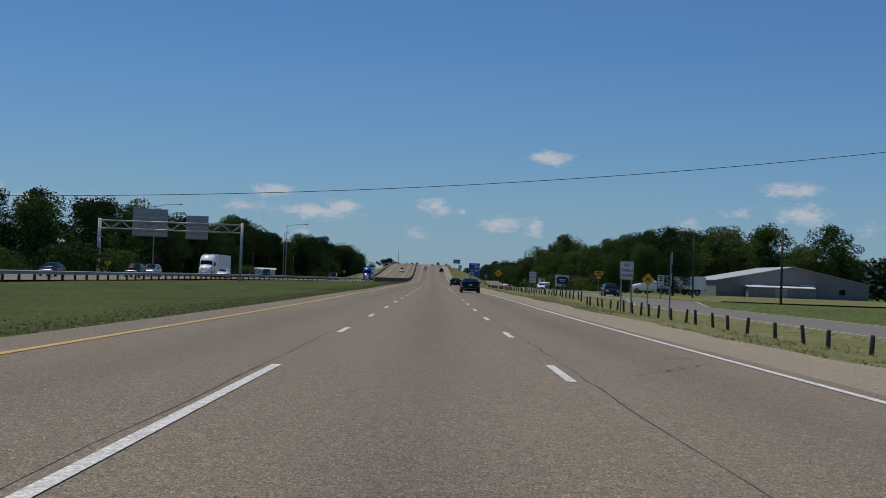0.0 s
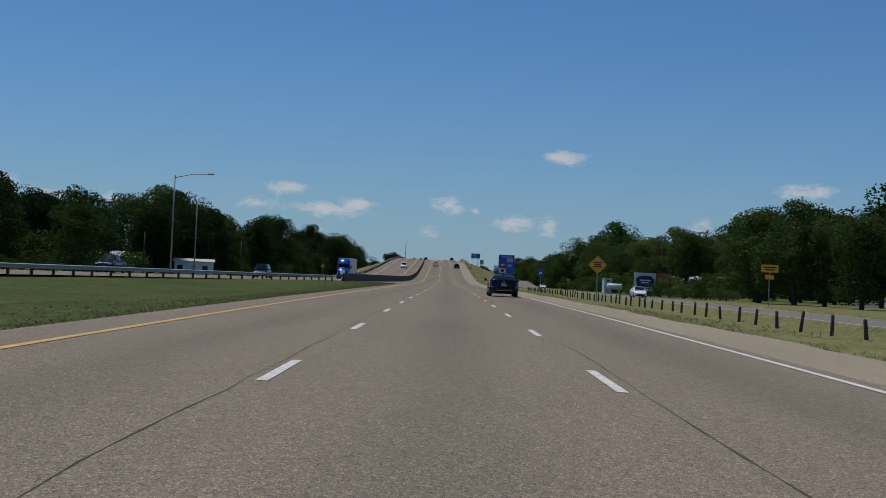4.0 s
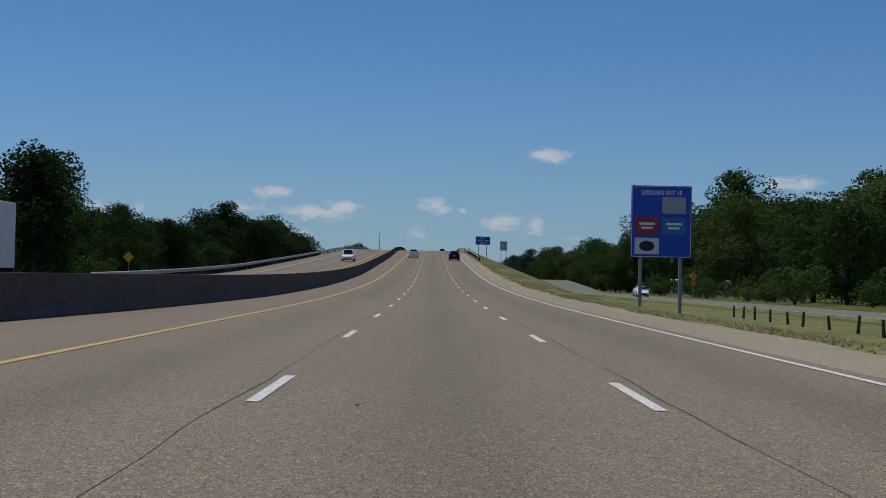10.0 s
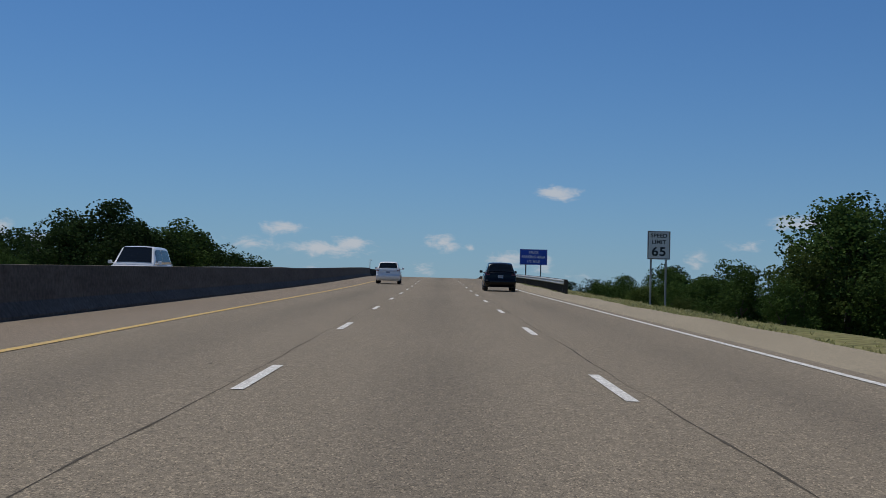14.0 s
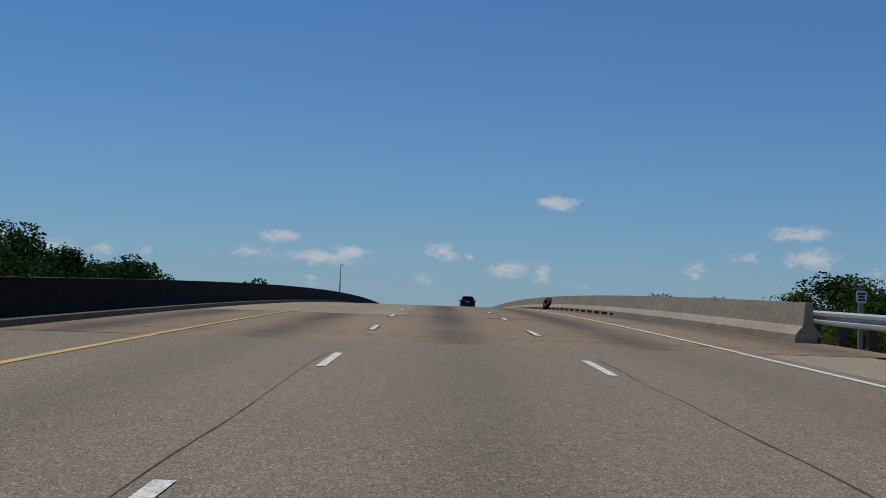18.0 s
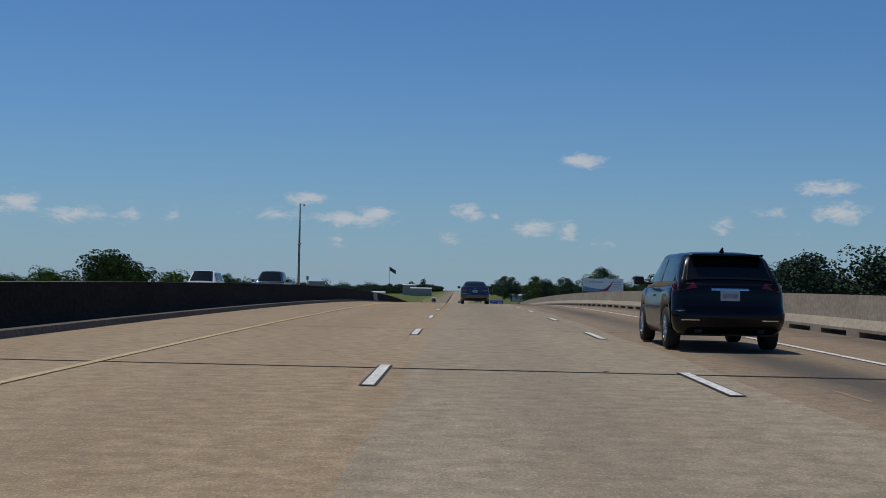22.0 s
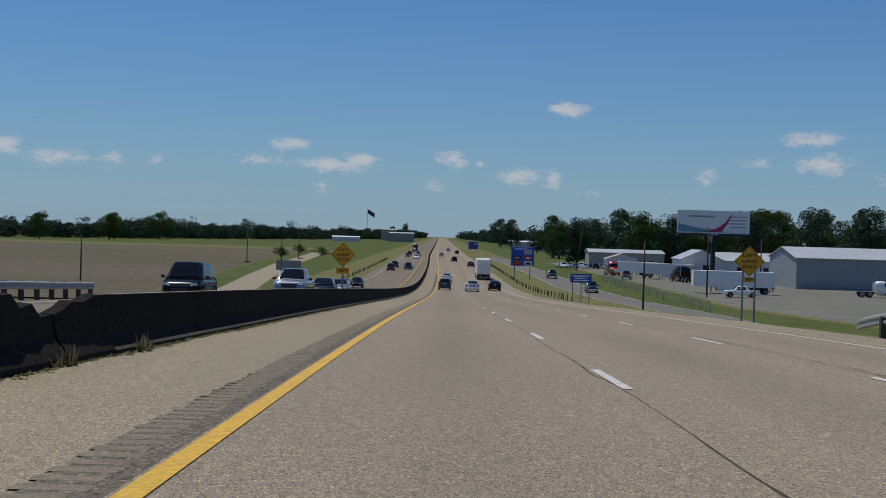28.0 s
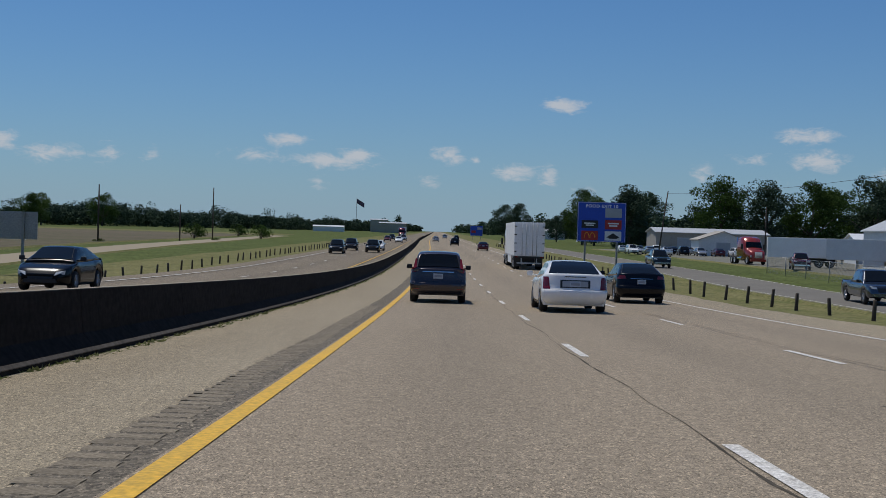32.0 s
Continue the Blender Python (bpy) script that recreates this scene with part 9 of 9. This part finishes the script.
# truck-yard buildings near the end
shed(1228, 84, 0, 36, 22, 6.2, 8.3, METAL_GREY, ROOF_METAL, "long blue-grey metal warehouse with a pale roof", [])
shed(1268, 70, -4, 22, 14, 4.6, 6.4, METAL_WHITE, ROOF_METAL, "white metal office building with narrow windows", [(-6, 1.2, 1.2, 2.0, "w"), (0, 1.2, 1.2, 2.0, "w"), (6, 1.2, 1.2, 2.0, "w")])
shed(1262, 54, -2, 9, 16, 4.8, 6.9, METAL_WHITE, ROOF_METAL, "white gabled metal workshop", [(1.0, 2.0, 1.4, 1.6, "w"), (-2.0, 0, 1.2, 2.2, "d")], ridge_along="y")
shed(1400, 57.5, 0, 25, 14, 4.4, 5.4, BLOCK, ROOF_METAL, "low tan block warehouse with roller doors", [(-6, 0, 3.6, 3.2, "d"), (2, 0, 3.6, 3.2, "d"), (8, 0.8, 1.4, 1.2, "w")], ribs=False)
shed(1352, 49, 0, 9, 8, 3.0, 4.6, METAL_WHITE, BLOCK, "small white gabled shop with a tan roof", [(0, 0, 2.6, 2.6, "d")], ridge_along="y")
shed(1310, 68, -6, 16, 9, 3.6, 4.6, METAL_WHITE, ROOF_WHITE, "white low store with a bright metal roof", [(0, 0, 3, 2.8, "d")])
# chapel spire-like white roof far off
shed(1900, 60, 0, 30, 12, 5, 6, METAL_WHITE, ROOF_WHITE, "far white store building by the highway", [])
shed(2350, -46, 0, 26, 12, 9, 10, BLOCK, ROOF_METAL, "far grey building on the horizon", [])
shed(2500, -66, 0, 18, 12, 13, 14, BLOCK, ROOF_METAL, "far grey block on the horizon", [])
shed(2200, -95, 0, 26, 10, 4, 5, METAL_WHITE, ROOF_WHITE, "far white roadside store", [])

# billboard
BB_WHITE = mat("billboard_white", (0.88, 0.89, 0.89), 0.5, fine=3, fine_amount=0.04)
BB_TEAL = mat("billboard_teal", (0.16, 0.38, 0.46), 0.5, fine=3, fine_amount=0.05)
BB_RED = mat("billboard_crimson", (0.42, 0.03, 0.09), 0.5, fine=3, fine_amount=0.05)
BB_GREY = mat("billboard_grey_text", (0.38, 0.40, 0.42), 0.5, fine=3, fine_amount=0.05)
STEEL_DARK = mat("dark_painted_steel", (0.03, 0.03, 0.035), 0.5, fine=8)
e = thing("billboard", pose(road_x(1238) + 51.3, 1238, gz(1238, 51.3)), "large white billboard with teal and crimson swoosh on a dark monopole", "billboard")
g0 = gz(1238, 51.3)
part("monopole", tube(bmesh.new(), [(0.2, 0.6, -0.5), (0.2, 0.6, 12.0 - g0)], 0.48, 18), STEEL_DARK, e)
part("walkway", boxbm(-7.4, 7.4, -0.9, -0.15, 11.55 - g0, 11.65 - g0), STEEL_DARK, e)
part("bottom_truss", boxbm(-7.5, 7.5, 0.1, 0.9, 11.5 - g0, 11.95 - g0), STEEL_DARK, e)
b = part("panel", boxbm(-7.5, 7.5, 0.0, 0.25, 12.0 - g0, 16.75 - g0, bevel=0.03), BB_WHITE, e)
bz = 12.0 - g0


def sheet(name, pts, m, parent, y=-0.012):
    bm = bmesh.new()
    n = len(pts) // 2
    lo = [bm.verts.new((x, y, bz + z)) for x, z in pts[:n]]
    hi = [bm.verts.new((x, y, bz + z)) for x, z in pts[n:]]
    for k in range(n - 1):
        bm.faces.new((lo[k], lo[k + 1], hi[k + 1], hi[k]))
    return part(name, bm, m, parent)


xs = [-7.3 + 9.3 * k / 14 for k in range(15)]
sheet("teal_swoosh", [(x, 0.25) for x in xs] + [(x, 2.0 - 1.15 * math.sin((x + 7.3) / 9.3 * 1.9) if True else 0) for x in xs], BB_TEAL, b)
xs = [-1.5 + 5.6 * k / 14 for k in range(15)]
sheet("crimson_swoosh", [(x, 0.3 + max(0.0, (x - 1.2) / 2.9) ** 1.6 * 4.2) for x in xs] + [(x, 0.55 + ((x + 1.5) / 5.6) ** 2.2 * 4.0) for x in xs], BB_RED, b, -0.02)
for k, (x0, x1, z) in enumerate(((-5.2, 0.2, 3.55), (2.9, 6.9, 3.5), (2.7, 6.9, 2.8), (2.6, 6.5, 2.1), (3.4, 6.9, 1.4))):
    part("writing_bar", boxbm(x0, x1, -0.015, -0.004, bz + z - 0.12 - (0.12 if k == 0 else 0), bz + z + 0.12), BB_GREY, b)
part("nameplate", boxbm(-0.6, 1.0, -0.02, 0.06, 11.6 - g0, 11.95 - g0), SIGN_WHITE, e)

# inn sign board
e = thing("sign_board", pose(road_x(377.7) + 38.3, 377.7, gz(377.7, 38.3)), "large white sign board with a dark blue hexagon emblem on posts", "sign")
g0 = gz(377.7, 38.3)
part("panel", boxbm(-2.1, 2.1, 0, 0.3, 1.2 - g0, 4.7 - g0, bevel=0.05), SIGN_WHITE, e)
for x in (-1.8, 1.8):
    part("post", boxbm(x - 0.12, x + 0.12, 0.3, 0.54, -0.3, 4.6 - g0), POLE_STEEL, e)
bm = bmesh.new()
bm.faces.new([bm.verts.new((x, -0.012, 2.95 - g0 + z)) for x, z in ((-1.8, 0.5), (-1.1, 1.2), (1.1, 1.2), (1.8, 0.5), (1.5, -0.9), (-1.5, -0.9))])
red = part("red_panel", boxbm(2.12, 5.4, 0, 0.3, 1.9 - g0, 4.6 - g0, bevel=0.05), SIGN_RED, e)
plate_bars(red, 3.75, 3.25 - g0, 2.4, 1.4, 1, LETTER_WHITE, -0.012)
part("post", boxbm(4.9, 5.14, 0.3, 0.54, -0.3, 4.5 - g0), POLE_STEEL, e)
hexa = part("emblem", bm, mat("dark_blue_emblem", (0.015, 0.03, 0.12), 0.5, fine=8), e)
plate_bars(hexa, 0, 2.95 - g0 + 0.1, 2.2, 0.9, 2, LETTER_WHITE, -0.022)

# chain-link yard fence
LINK = mat("chain_link_wire", (0.35, 0.36, 0.36), 0.5, metal=0.5, fine=8)
e = thing("chain_link_fence", Matrix(), "low chain-link fence round the truck yard", "fence")
for i in range(16):
    y = 1140 + i * 7
    u = 29.5 if y > 1165 else 31
    c = Vector((road_x(y) + u, y, gz(y, u)))
    part("post", tube(bmesh.new(), [c - Vector((0, 0, 0.3)), c + Vector((0, 0, 1.8))], 0.035, 8), LINK, e)
    if i:
        part("top_rail", tube(bmesh.new(), [prev + Vector((0, 0, 1.75)), c + Vector((0, 0, 1.75))], 0.02, 6), LINK, e)
        bm = bmesh.new()
        for k in range(20):
            a, bb = prev.lerp(c, k / 20), prev.lerp(c, min(1, (k + 3) / 20))
            tube(bm, [a + Vector((0, 0, 0.1)), bb + Vector((0, 0, 1.7))], 0.006, 3, cap=False)
            tube(bm, [bb + Vector((0, 0, 0.1)), a + Vector((0, 0, 1.7))], 0.006, 3, cap=False)
        part("mesh_panel", bm, LINK, e)
    prev = c
# flag far off
e = thing("flagpole", pose(road_x(2779) - 108, 2779, 1.2), "very tall flagpole with a large waving flag far off", "flagpole")
part("pole", tube(bmesh.new(), [(0, 0, 0), (0, 0, 44)], [0.4, 0.2], 10), POLE_STEEL, e)
bm = bmesh.new()
rows = []
for i in range(11):
    x = i * 1.0
    rows.append([bm.verts.new((x, 0.8 * math.sin(i * 0.9), 42 - j * 1.5 - i * 0.6)) for j in range(5)])
for a, b2 in zip(rows, rows[1:]):
    for j in range(4):
        bm.faces.new((a[j], b2[j], b2[j + 1], a[j + 1]))
bmesh.ops.solidify(bm, geom=list(bm.faces), thickness=0.03)
part("flag", bm, mat("faded_flag_cloth", (0.10, 0.09, 0.14), 0.8, color2=(0.25, 0.2, 0.22), scale=0.3, fine=2), e)
# white propane-like tank and board by the trees
e = thing("storage_tank", on_flat_z(394, 34.6, 4), "white horizontal storage tank on legs by the yard fence", "tank")
part("vessel", tube(bmesh.new(), [(-1.6, 0, 1.5), (-1.45, 0, 1.5), (1.45, 0, 1.5), (1.6, 0, 1.5)], [0.3, 0.62, 0.62, 0.3], 18), METAL_WHITE, e)
for x in (-1, 1):
    part("leg", boxbm(x - 0.1, x + 0.1, -0.4, 0.4, -0.3, 1.0), STEEL, e)

e = thing("storage_box", on_flat_z(407, 34.9, 12), "tall weathered white storage box beside the frontage road", "storage box")
part("body", boxbm(-0.85, 0.85, 0, 1.5, -0.2, 3.2, bevel=0.04), METAL_WHITE, e)
part("roof", boxbm(-0.95, 0.95, -0.1, 1.6, 3.203, 3.32, bevel=0.03), ROOF_METAL, e)
part("door", boxbm(-0.5, 0.5, -0.04, -0.002, 0.1, 2.3), DOOR_GREY, e)
part("vent", boxbm(-0.3, 0.3, -0.03, -0.002, 2.55, 2.9), STEEL_DARK, e)

church = thing("church", pose(road_x(1725) + 69.6, 1725, gz(1725, 69.6)), "far white church with a pointed steeple", "building")
part("nave", boxbm(-5, 5, 0, 16, 0, 4.6), METAL_WHITE, church)
part("tower", boxbm(-1.3, 1.3, -1.5, 1.0, 0, 6.6), METAL_WHITE, church)
part("steeple", tube(bmesh.new(), [(0, -0.25, 6.6), (0, -0.25, 11.0)], [1.5, 0.08], 8), METAL_WHITE, church)
